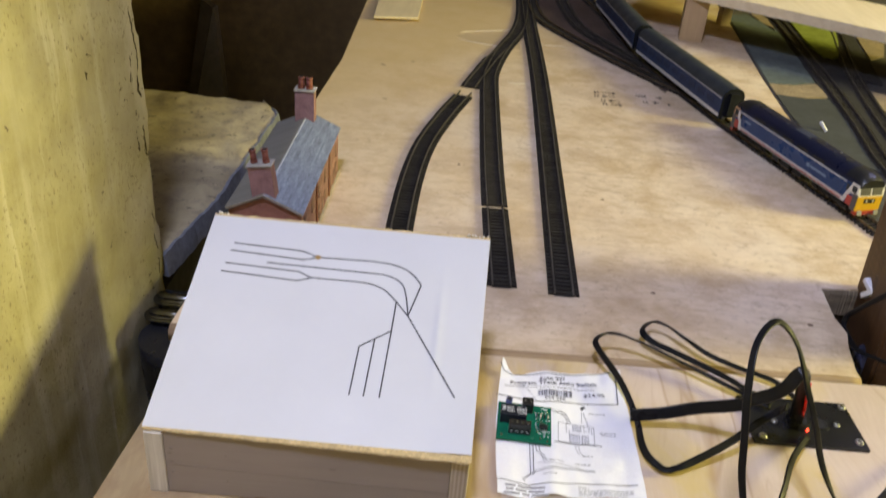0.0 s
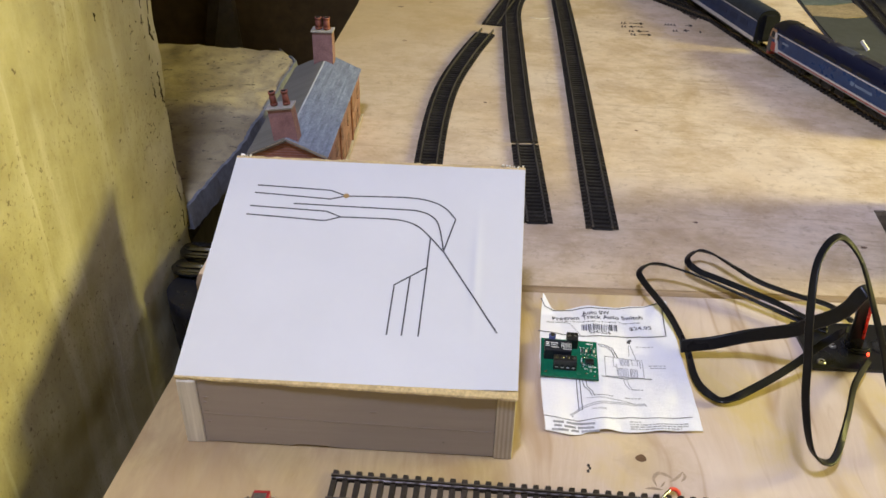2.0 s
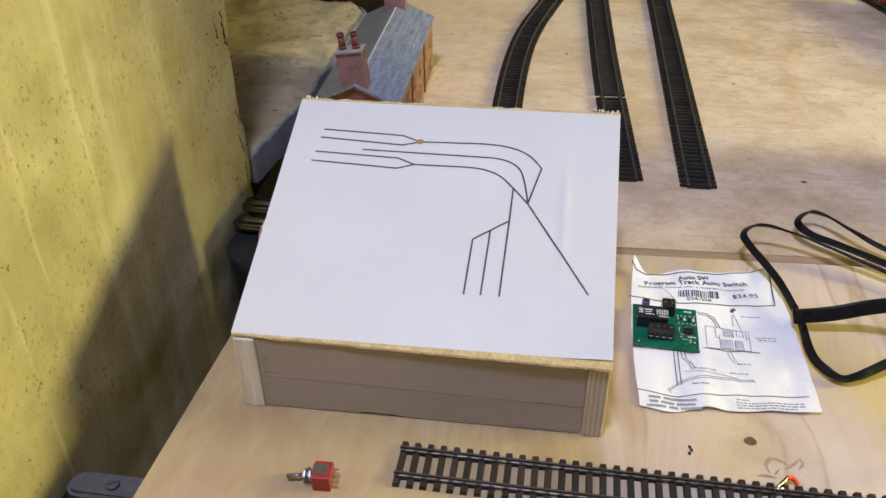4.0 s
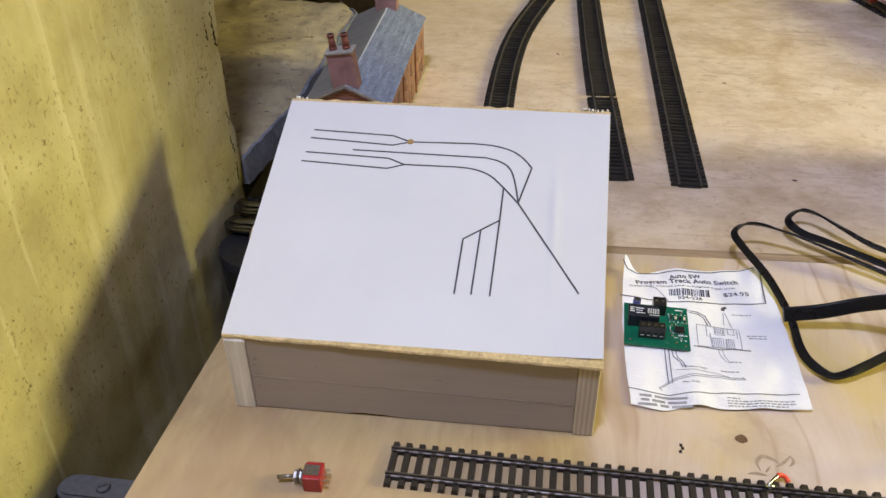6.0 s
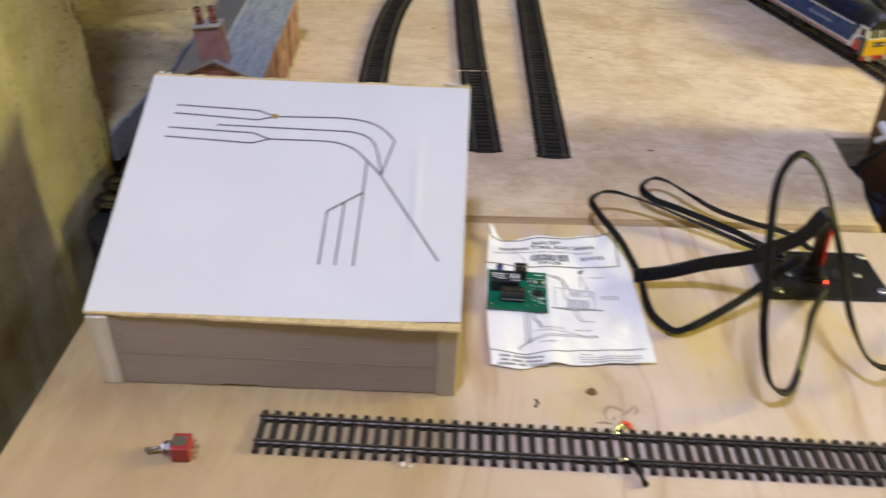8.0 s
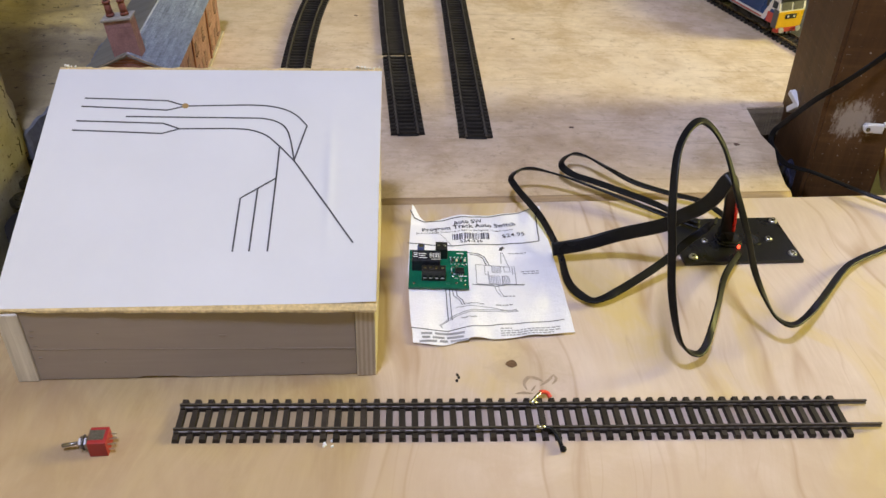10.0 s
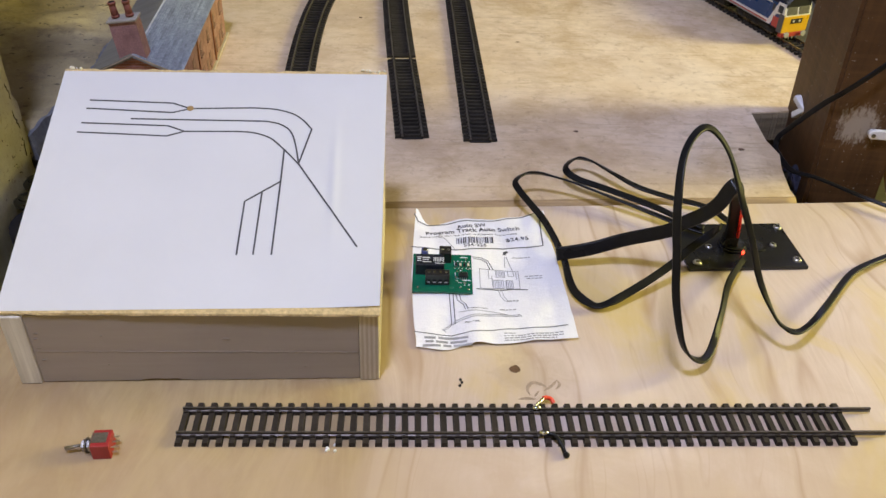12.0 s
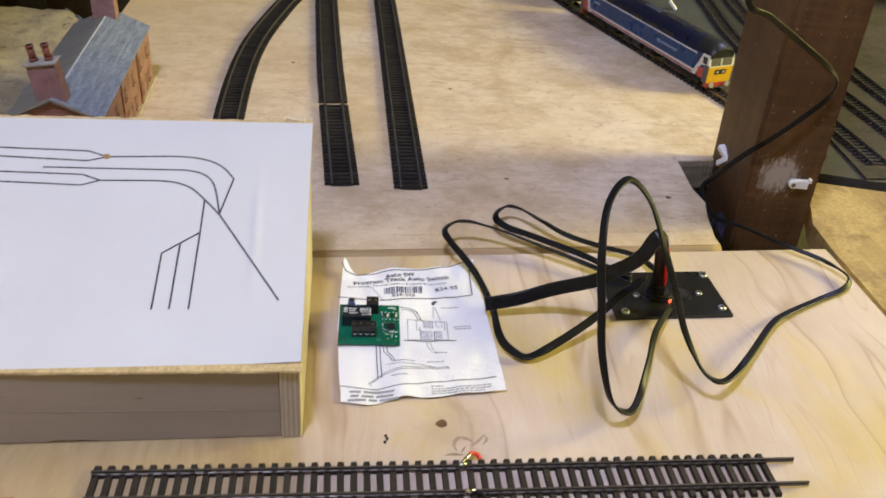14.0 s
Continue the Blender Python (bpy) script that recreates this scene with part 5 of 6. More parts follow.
printed("border", INK, ([(0.1306, 0.2150), (0.1335, 0.2085), (0.1405, 0.2065), (0.1550, 0.2085), (0.1621, 0.2110), (0.1750, 0.2120), (0.2247, 0.2215), (0.2237, 0.1829), (0.1905, 0.1790), (0.1599, 0.1745)], 0.0009))
printed("border", INK, ([(0.1282, 0.1802), (0.1450, 0.1768), (0.1599, 0.1745)], 0.0009))
printed("fold_line", FAINT_INK, ([(0.1480, 0.1915), (0.1520, 0.1903), (0.1540, 0.1870), (0.1599, 0.1740)], 0.0004))
bars, x = [], 0.1609
while x < 0.1876:
    w = random.choice((0.0004, 0.0004, 0.0008, 0.0011))
    y0 = 0.1820 + (x - 0.1609) * 0.12
    bars.append(([(x, y0), (x + 0.0003, y0 + 0.0080)], w))
    x += w + random.choice((0.0004, 0.0006, 0.0009))
printed("barcode", INK, *bars)
# the wiring drawing
thin = 0.0005
printed("drawing_line", FAINT_INK, *[(p, thin) for p in (
    [(0.1754, 0.1534), (0.2025, 0.1541), (0.2020, 0.1348), (0.1747, 0.1330), (0.1754, 0.1534)], [(0.1815, 0.1530), (0.1813, 0.1440), (0.1840, 0.1440)],
    [(0.1835, 0.1470), (0.1835, 0.1345), (0.1910, 0.1345), (0.1912, 0.1430), (0.1840, 0.1428)], [(0.1930, 0.1430), (0.1975, 0.1432), (0.1977, 0.1350), (0.1925, 0.1348), (0.1930, 0.1430)],
    [(0.1865, 0.1535), (0.1865, 0.1465), (0.1925, 0.1467), (0.1926, 0.1538)], [(0.1950, 0.1538), (0.1950, 0.1480), (0.1990, 0.1482), (0.1990, 0.1540)], [(0.2008, 0.1530), (0.2006, 0.1450)])])
printed("drawing_shading", FAINT_INK, *[([(0.1842 + 0.0011 * i, 0.1352), (0.1843 + 0.0011 * i, 0.1422)], 0.0004) for i in range(6)],
        *[([(0.1932 + 0.0011 * i, 0.1356), (0.1933 + 0.0011 * i, 0.1424)], 0.0004) for i in range(4)], *[([(0.1872 + 0.0011 * i, 0.1475), (0.1873 + 0.0011 * i, 0.1528)], 0.0004) for i in range(5)])
printed("drawing_base", INK, ([(0.1717, 0.1318), (0.1800, 0.1325), (0.1880, 0.1322), (0.1960, 0.1340), (0.2072, 0.1343)], 0.0007))
printed("drawing_plug", INK, ([(0.1945, 0.1720), (0.1952, 0.1748), (0.1972, 0.1760)], 0.0024))
printed("drawing_cable", FAINT_INK, ([(0.1945, 0.1700), (0.1936, 0.1576)], thin), ([(0.1955, 0.1700), (0.1985, 0.1552)], thin))
for dy in (0, 0.0022):
    printed("drawing_cable", INK, ([(0.1719 - dy, 0.1650 + dy), (0.1775, 0.1640 + dy), (0.1809 + dy * 0.5, 0.1610 + dy), (0.1827 + dy, 0.1540)], 0.0006))
for dx in (0, 0.0024):
    printed("drawing_cable", INK, ([(0.1535 + dx, 0.1268), (0.1537 + dx, 0.1120), (0.1540 + dx, 0.0973)], 0.0006))
    printed("drawing_cable", INK, ([(0.1578 + dx, 0.1269), (0.1585 + dx, 0.1205), (0.1622 + dx * 0.8, 0.1165), (0.1637 + dx * 0.6, 0.1114)], 0.0005))
    printed("drawing_cable", FAINT_INK, ([(0.1868 + dx, 0.1325), (0.1878 + dx, 0.1265), (0.1905 + dx * 0.8, 0.1215)], 0.0004))
for dy in (0, 0.0018):
    printed("drawing_track", FAINT_INK, (curve2((148.8, 92 + dy * 600), (159.6, 100.6 + dy * 900), (175.5, 105.1 + dy * 900), (199.2, 106.6 + dy * 700)), 0.0005))
printed("drawing_track", FAINT_INK, (curve2((159.3, 109.1), (175.8, 110.2), (191.3, 107.9)), 0.0004), ([(0.1480, 0.0930), (0.1500, 0.0905)], 0.0006), ([(0.1985, 0.1085), (0.2000, 0.1060)], 0.0006))
for x, y, w in ((0.2000, 0.1690, 0.0125), (0.2065, 0.1478, 0.0120), (0.2075, 0.1455, 0.0110), (0.1915, 0.1215, 0.0085), (0.1860, 0.1125, 0.0110)):
    printed("small_print", FAINT_INK, *dashes(x, y, w, 0.06, 0.0009))
words("Program Track", 0.1650, 0.1118, 0.1782, 0.1128, 0.0014)
words("Main Track", 0.1625, 0.0976, 0.1725, 0.0988, 0.0014)
printed("foot_rule", INK, ([(0.1301, 0.0897), (0.1420, 0.0876), (0.1535, 0.0872), (0.1720, 0.0905), (0.1901, 0.0938), (0.2284, 0.0960)], 0.0006))
printed("address_bars", FAINT_INK, *[([(x, y), (x + w, y + w * 0.01)], 0.0019) for x, y, w in ((0.1363, 0.0845, 0.0070), (0.1450, 0.0846, 0.0187), (0.1369, 0.0811, 0.0050), (0.1435, 0.0811, 0.0075), (0.1525, 0.0812, 0.0105), (0.1352, 0.0777, 0.0110), (0.1480, 0.0778, 0.0050), (0.1545, 0.0779, 0.0115))])
printed("small_print", FAINT_INK, *dashes(0.1868, 0.0893, 0.0077, 0.08, 0.0009),
        *[d for i in range(3) for d in dashes(0.1866, 0.0868 - 0.0022 * i, 0.0385 - 0.005 * (i == 2), 0.085, 0.0009)])

# ---- the circuit board ----
board = thing("circuit_board", "small green circuit board with a black relay on the leaflet", "circuit board", m=pose(0.1494, 0.1466, 0.0034, 0, 0, -1.8))
pcb = part("board", box(bmesh.new(), 0, 0, 0.0008, 0.0405, 0.0412, 0.0016), PCB_GREEN, board)


def on_board(name, x, y, sx, sy, sz, material, parent=None, bevel=0.0003, label="", z0=0.0016):
    return part(name, box(bmesh.new(), x, y, z0 + sz / 2, sx, sy, sz, 0, bevel), material, parent or board, label)


RELAY = plain("relay_plastic", (0.020, 0.023, 0.034), 0.18, var=0.25, scale=300, bump=0.03)
WHITE_PRINT = plain("white_print", (0.62, 0.64, 0.70), 0.6, bump=0)
relay = on_board("relay", -0.0087, 0.0030, 0.0192, 0.0124, 0.0085, RELAY, label="glossy black relay with pale print")
for i in range(7):
    on_board("print_mark", -0.0060 + 0.0011 * i, 0.0034, 0.0004, 0.0052, 0.0001, WHITE_PRINT, relay, 0, z0=0.0101)
for x, y, w, h in ((-0.0160, 0.0058, 0.0030, 0.0006), (-0.0160, 0.0040, 0.0022, 0.0012), (-0.0160, 0.0018, 0.0030, 0.0006), (-0.0113, 0.0052, 0.0052, 0.0008), (-0.0115, 0.0030, 0.0044, 0.0006), (-0.0108, 0.0006, 0.0058, 0.0006), (-0.0020, -0.0008, 0.0066, 0.0005)):
    on_board("print_mark", x, y, w, h, 0.0001, WHITE_PRINT, relay, 0, z0=0.0101)
term = on_board("terminal_block", -0.0035, -0.0106, 0.0160, 0.0066, 0.0085, BLACK_PLASTIC, label="four-way screw terminal block")
for i in range(4):
    x = -0.0035 + (i - 1.5) * 0.0039
    part("screw", rod(bmesh.new(), (x, -0.0102, 0.0099), (x, -0.0102, 0.0103), 0.0011, 12), SOLDER, term)
    on_board("wire_entry", x, -0.01395, 0.0024, 0.0004, 0.0022, WINDOW_DARK, term, 0, z0=0.0046)
    on_board("wire_entry_lip", x, -0.0140, 0.0022, 0.0005, 0.0004, WHITE_CLIP, term, 0, z0=0.0040)
small = on_board("terminal_block", 0.0018, 0.0148, 0.0082, 0.0088, 0.0085, BLACK_PLASTIC, label="two-way screw terminal block")
for i in range(2):
    part("screw", rod(bmesh.new(), (-0.0002 + 0.0040 * i, 0.0148, 0.0099), (-0.0002 + 0.0040 * i, 0.0148, 0.0103), 0.0011, 12), SOLDER, small)
cap = part("capacitor", rod(bmesh.new(), (-0.0124, 0.0172, 0.0016), (-0.0124, 0.0172, 0.0080), 0.0025, 18), BLUE_CAP, board, "small dark blue capacitor")
part("capacitor_top", rod(bmesh.new(), (-0.0124, 0.0172, 0.0079), (-0.0124, 0.0172, 0.0082), 0.0018, 18), SOLDER, cap)
chip = on_board("chip", 0.0142, -0.0035, 0.0062, 0.0046, 0.0020, BLACK_PLASTIC, label="eight-pin chip")
for i in range(4):
    for s in (-1, 1):
        on_board("pin", 0.0142 + (i - 1.5) * 0.0014, -0.0035 + s * 0.0032, 0.0006, 0.0018, 0.0008, SOLDER, chip, 0)
for i in range(4):
    r = on_board("resistor", 0.0096 + 0.0028 * i, 0.0085, 0.0014, 0.0034, 0.0009, CREAM if i % 2 else BLACK_PLASTIC)
    for s in (-1, 1):
        on_board("resistor_end", 0.0096 + 0.0028 * i, 0.0085 + s * 0.0019, 0.0013, 0.0007, 0.0010, SOLDER, r, 0)
for x, y in ((0.0092, -0.0045), (0.0100, 0.0020), (0.0125, 0.0030), (0.0095, -0.0085), (0.0150, -0.0110), (0.0180, 0.0045), (0.0165, 0.0150), (0.0120, -0.0155), (0.0175, -0.0175), (-0.0165, -0.0165)):
    part("solder_pad", rod(bmesh.new(), (x, y, 0.0016), (x, y, 0.0020), 0.0010, 10, 0.0006), SOLDER, board)
for x, y, w in ((0.0150, 0.0175, 0.0050), (0.0150, -0.0080, 0.0030), (0.0180, -0.0080, 0.0018)):
    on_board("print_mark", x, y, w, 0.0009, 0.0001, WHITE_CLIP, pcb, 0)
for i in range(5):
    x = 0.0082 + 0.0026 * i
    on_board("print_mark", x, 0.0128, 0.0010, 0.0006, 0.0001, WHITE_PRINT, pcb, 0)
    on_board("print_mark", x + 0.0005, 0.0052, 0.0008, 0.0008, 0.0001, WHITE_PRINT, pcb, 0)
for x, y, w, h in ((0.0088, -0.0012, 0.0004, 0.0036), (0.0104, -0.0060, 0.0018, 0.0005), (0.0118, -0.0105, 0.0026, 0.0005), (0.0150, -0.0130, 0.0010, 0.0010), (0.0178, -0.0128, 0.0010, 0.0010), (0.0085, 0.0100, 0.0004, 0.0034)):
    on_board("print_mark", x, y, w, h, 0.0001, WHITE_PRINT, pcb, 0)

# ---- the toggle switch ----
tog = thing("toggle_switch", "small red toggle switch with a chrome lever lying on its side", "switch", m=pose(-0.0352, -0.0030, 0, 0, 0, 3) @ Matrix.Scale(0.76, 4))
part("body", box(bmesh.new(), 0, 0, 0.0066, 0.0125, 0.0152, 0.0132, 0, 0.0004), RED_PLASTIC, tog)
part("frame_plate", box(bmesh.new(), -0.0008, 0.0002, 0.0134, 0.0098, 0.0088, 0.0004), DULL_STEEL, tog, "steel strap over the red body")
part("name_plate", box(bmesh.new(), -0.0066, 0, 0.0066, 0.0012, 0.0130, 0.0118, 0, 0.0003), DULL_STEEL, tog)
b = bmesh.new()
for i in range(9):
    rod(b, (-0.0072 - 0.0008 * i, 0, 0.0066), (-0.0079 - 0.0008 * i, 0, 0.0066), 0.0029 if i % 2 else 0.0026, 14)
part("bush", b, DULL_STEEL, tog, "threaded chrome bush")
for x in (-0.0082, -0.0118):
    n = part("nut", rod(bmesh.new(), (x, 0, 0.0066), (x - 0.0016, 0, 0.0066), 0.0046, 6, None, False), DULL_STEEL, tog)
part("washer", rod(bmesh.new(), (-0.0102, 0, 0.0066), (-0.0106, 0, 0.0066), 0.0056, 18), DULL_STEEL, tog)
part("lever", rod(bmesh.new(), (-0.0140, 0, 0.0066), (-0.0255, -0.0008, 0.0050), 0.0011, 12, 0.0016), DULL_STEEL, tog)
for i in range(3):
    for z in (0.0042, 0.0090):
        part("pin", box(bmesh.new(), 0.0085, (i - 1) * 0.0047, z, 0.0036, 0.0012, 0.0005), PALE_PIN, tog)

# ---- the socket panel ----
panel = thing("socket_panel", "black plug-in socket panel with a lit red light and steel screws", "socket panel", m=pose(0.3668, 0.1853, 0, 0, 0, 2.4))
plate = part("plate", box(bmesh.new(), 0, 0, 0.00145, 0.0876, 0.0542, 0.0028, 0, 0.0005), BLACK_PLASTIC, panel)


def screw(x, y, r=0.0034):
    s = part("screw", rod(bmesh.new(), (x, y, 0.0028), (x, y, 0.0042), r, 16, r * 0.75), STEEL, panel, "cross-head steel screw")
    part("slot", box(box(bmesh.new(), x, y, 0.0042, r * 1.2, r * 0.25, 0.0003, 30), x, y, 0.0042, r * 0.25, r * 1.2, 0.0003, 30), DARK_STEEL, s)


for x, y in ((-0.0360, -0.0205), (0.0382, -0.0190), (0.0400, 0.0215), (-0.0350, 0.0215)):
    screw(x, y)
screw(-0.0215, -0.0020, 0.0027), screw(0.0275, -0.0010, 0.0027)
b = bmesh.new()
for r0, z0, z1 in ((0.0105, 0.0028, 0.0046), (0.0092, 0.0046, 0.0062)):
    rod(b, (-0.0035, -0.0005, z0), (-0.0035, -0.0005, z1), r0, 28)
sock = part("round_socket", b, BLACK_PLASTIC, panel, "round black socket collar")
part("socket_mouth", rod(bmesh.new(), (-0.0035, -0.0005, 0.0062), (-0.0035, -0.0005, 0.0064), 0.0072, 24), WINDOW_DARK, sock)
sock2 = part("round_socket", rod(bmesh.new(), (0.0140, -0.0015, 0.0028), (0.0140, -0.0015, 0.0038), 0.0075, 24), BLACK_PLASTIC, panel)
part("socket_mouth", rod(bmesh.new(), (0.0140, -0.0015, 0.0038), (0.0140, -0.0015, 0.0040), 0.0056, 24), WINDOW_DARK, sock2)
led = part("indicator_light", rod(bmesh.new(), (0.0010, -0.0108, 0.0028), (0.0010, -0.0108, 0.0042), 0.0010, 14), LED_RED, panel, "lit red indicator light")
bmesh_led = bmesh.new()
bmesh.ops.create_uvsphere(bmesh_led, u_segments=12, v_segments=8, radius=0.0010, matrix=pose(0.0010, -0.0108, 0.0042))
part("indicator_lens", bmesh_led, LED_RED, led)

# ---- flat black cables ----
LED_GLINT = plain("led_glint_red", (0.80, 0.03, 0.02), 0.25, var=0.05, bump=0)
Z, X, Y = Vector((0, 0, 1)), Vector((1, 0, 0)), Vector((0, 1, 0))


def flat_cable(label, pts, wide=0.0052, thick=0.0024, plugs=()):
    t = thing("flat_cable", label, "cable", "cables on the bench")
    line, ups = cable_line(pts, 10)
    part("sheath", ribbon(bmesh.new(), line, ups, wide, thick), CABLE, t)
    for m_, size in plugs:
        p = part("plug", box(bmesh.new(), 0, 0, size[2] / 2, *size, 0, 0.0006, m_), BLACK_PLASTIC, t, "black plastic plug")
    return t


LOOP = [
    ((0.365, 0.165, 0.006), Z - Y), ((0.342, 0.130, 0.012), Z - Y), ((0.326, 0.096, 0.014), X + Z), ((0.309, 0.0625, 0.0115), X * 0.3 + Z), ((0.2985, 0.0535, 0.0135), X * 0.6 + Z),
    ((0.2865, 0.0515, 0.0270), X + Y * 0.6 + Z * 0.4), ((0.278, 0.058, 0.056), X * 0.6 + Y), ((0.275, 0.066, 0.082), X * 0.6 + Y), ((0.273, 0.077, 0.108), X * 0.6 + Y), ((0.279, 0.100, 0.129), X - Z + Y * 0.5),
    ((0.294, 0.116, 0.136), Y * 0.6 - Z), ((0.308, 0.110, 0.124), Y * 0.5 - X - Z), ((0.320, 0.097, 0.095), Y - X * 0.6), ((0.329, 0.091, 0.073), Y - X * 0.6), ((0.338, 0.088, 0.050), Y - X * 0.6),
    ((0.347, 0.083, 0.033), Y * 0.5 - X * 0.8 - Z * 0.3), ((0.355, 0.077, 0.022), -X - Z), ((0.365, 0.074, 0.018), -Z), ((0.379, 0.084, 0.016), -Z - Y * 0.4), ((0.398, 0.104, 0.014), -Z - X * 0.4), ((0.429, 0.140, 0.009), -Z), ((0.449, 0.157, 0.006), -Z)]
TAIL = [
    ((0.4860, 0.1780, 0.0035), Z),
    ((0.5120, 0.1905, 0.0045), Z + X * 0.6), ((0.5215, 0.2045, 0.0060), Z + X), ((0.5110, 0.2255, 0.0065), Z), ((0.4890, 0.2455, 0.0070), Z), ((0.4660, 0.2780, 0.0040), Z), ((0.4530, 0.2980, -0.0010), Z - X * 0.5),
    ((0.4530, 0.3220, -0.0040), Z - X), ((0.4545, 0.3420, -0.0030), -X - Y), ((0.4560, 0.3460, 0.0050), -X - Y), ((0.4575, 0.3370, 0.0180), -X - Y), ((0.4605, 0.3020, 0.0590), -X - Y), ((0.4670, 0.2835, 0.0815), -Y), ((0.4850, 0.2815, 0.1000), -Y),
    ((0.5010, 0.2805, 0.1180), -Y), ((0.5050, 0.2790, 0.1290), -Y + X), ((0.5015, 0.2770, 0.1390), -Y + X + Z),
    ((0.4780, 0.2640, 0.1560), -Y - X * 0.6), ((0.4460, 0.2520, 0.1760), -Y - X * 0.6), ((0.4130, 0.2350, 0.1960), -Y - X * 0.6), ((0.3840, 0.2150, 0.2130), -Y - X * 0.6), ((0.3400, 0.1500, 0.2800), -Y), ((0.3200, 0.0500, 0.6000), -Y), ((0.3200, 0.0000, 1.7500), -Y)]
flat_cable("black flat cable rising in a tall loop from the socket panel", LOOP + [(p, -u) for p, u in TAIL], 0.0047, 0.0017)
flat_cable("black flat cable folded in loose bends beside the socket panel", [
    ((0.3590, 0.1815, 0.0080), -Y), ((0.3520, 0.1700, 0.0380), -Y), ((0.3400, 0.1500, 0.0670), -Y), ((0.3290, 0.1315, 0.0875), Z - Y), ((0.3240, 0.1285, 0.0870), Z - Y - X), ((0.3210, 0.1310, 0.0750), Z * 0.7 - Y - X * 0.6), ((0.3165, 0.1380, 0.0620), Z - Y - X * 0.3), ((0.3075, 0.1460, 0.0490), Z - Y * 1.2),
    ((0.3000, 0.1510, 0.0390), Z - Y * 1.5), ((0.2750, 0.1610, 0.0240), Z - Y * 1.8), ((0.2520, 0.1620, 0.0150), Z - Y * 1.8), ((0.2290, 0.1605, 0.0112), Z - Y * 1.8)], 0.0094, 0.0029,
    [(pose(0.3590, 0.1815, 0.0060), (0.0100, 0.0080, 0.0090))])
# red rod drawn in for the indicator's reflection on the cable's edge
red = thing("led_reflection", "red rod standing for the indicator light's reflection on the plug cable", "wire")
part("sheath", rod(bmesh.new(), (0.3630, 0.1790, 0.0140), (0.3460, 0.1520, 0.0640), 0.0011, 10), LED_GLINT, red)
flat_cable("black flat cable lying in long open bends on the bench", [
    ((0.3340, 0.1480, 0.0450), Z - X), ((0.3310, 0.1550, 0.0330), Z - Y), ((0.3190, 0.1500, 0.0260), Z - Y), ((0.3040, 0.1410, 0.0180), Z - Y), ((0.2880, 0.1310, 0.0130), Z - Y), ((0.2700, 0.1210, 0.0080), Z - Y), ((0.2580, 0.1145, 0.0060), Z), ((0.2490, 0.1135, 0.0045), Z), ((0.2400, 0.1230, 0.0045), Z - X),
    ((0.2360, 0.1370, 0.0050), Z - X), ((0.2345, 0.1640, 0.0075), Z * 0.5 - X), ((0.2260, 0.1990, 0.0120), Z * 0.5 - X), ((0.2110, 0.2290, 0.0180), Z * 0.5 - X), ((0.2080, 0.2410, 0.0200), Z - X), ((0.2160, 0.2515, 0.0205), Z + Y), ((0.2270, 0.2540, 0.0200), Z + Y),
    ((0.2400, 0.2520, 0.0180), Z + Y * 0.6), ((0.2560, 0.2460, 0.0160), Z + Y * 0.6), ((0.2910, 0.2280, 0.0110), Z + Y * 0.4), ((0.3280, 0.2060, 0.0070), Z), ((0.3450, 0.1960, 0.0060), Z)], 0.0056, 0.0017)
flat_cable("black flat cable bent back on itself over the boards", [
    ((0.3450, 0.1980, 0.0090), Z), ((0.3280, 0.2085, 0.0105), Z), ((0.3110, 0.2240, 0.0110), Z - Y * 0.3), ((0.2760, 0.2480, 0.0120), Z - Y * 0.4), ((0.2610, 0.2580, 0.0120), Z - Y * 0.5), ((0.2530, 0.2680, 0.0130), Z - X), ((0.2540, 0.2780, 0.0135), Z - X), ((0.2640, 0.2880, 0.0140), Z + Y),
    ((0.2760, 0.2840, 0.0135), Z + Y), ((0.2900, 0.2680, 0.0125), Z + Y * 0.5), ((0.3070, 0.2510, 0.0105), Z), ((0.3310, 0.2400, 0.0080), Z), ((0.3530, 0.2320, 0.0065), Z), ((0.3620, 0.2240, 0.0060), Z), ((0.3680, 0.2100, 0.0065), Z)], 0.0058, 0.0017)

# ---- the model train ----


def body_ring(x, half=0.0175, low=0.0130, top=0.0565, shrink=1.0, drop=0.0):
    pts = [(half, low), (half, 0.030), (half, 0.0425), (half * 0.95, 0.0470), (half * 0.80, 0.0515), (half * 0.52, 0.0550), (0, top)]
    pts = [(y * shrink, z - drop * max(0, (z - 0.03) / 0.0265)) for y, z in pts]
    return [(x, y, z) for y, z in pts] + [(x, -y, z) for y, z in pts[-2::-1]]


def bogie(parent, x, wheels, name="bogie"):
    b = bmesh.new()
    half = (wheels - 1) * 0.0125 + 0.009
    for s in (-1, 1):
        box(b, x, s * 0.0120, 0.0108, 2 * half, 0.0030, 0.0052, 0, 0.0006)
        for i in range(wheels):
            xx = x + (i - (wheels - 1) / 2) * 0.025
            box(b, xx, s * 0.0140, 0.0102, 0.0060, 0.0014, 0.0050, 0, 0.0005)
            box(b, xx + 0.006, s * 0.0138, 0.0125, 0.0040, 0.0012, 0.0030)
    bg = part(name, b, UNDERFRAME, parent)
    for i in range(wheels):
        xx = x + (i - (wheels - 1) / 2) * 0.025
        w = rod(bmesh.new(), (xx, -0.0080, 0.0112), (xx, -0.0100, 0.0112), 0.0061, 20)
        rod(w, (xx, 0.0080, 0.0112), (xx, 0.0100, 0.0112), 0.0061, 20)
        rod(w, (xx, -0.0100, 0.0112), (xx, 0.0100, 0.0112), 0.0012, 10)
        part("wheelset", w, RAIL_DARK, bg)


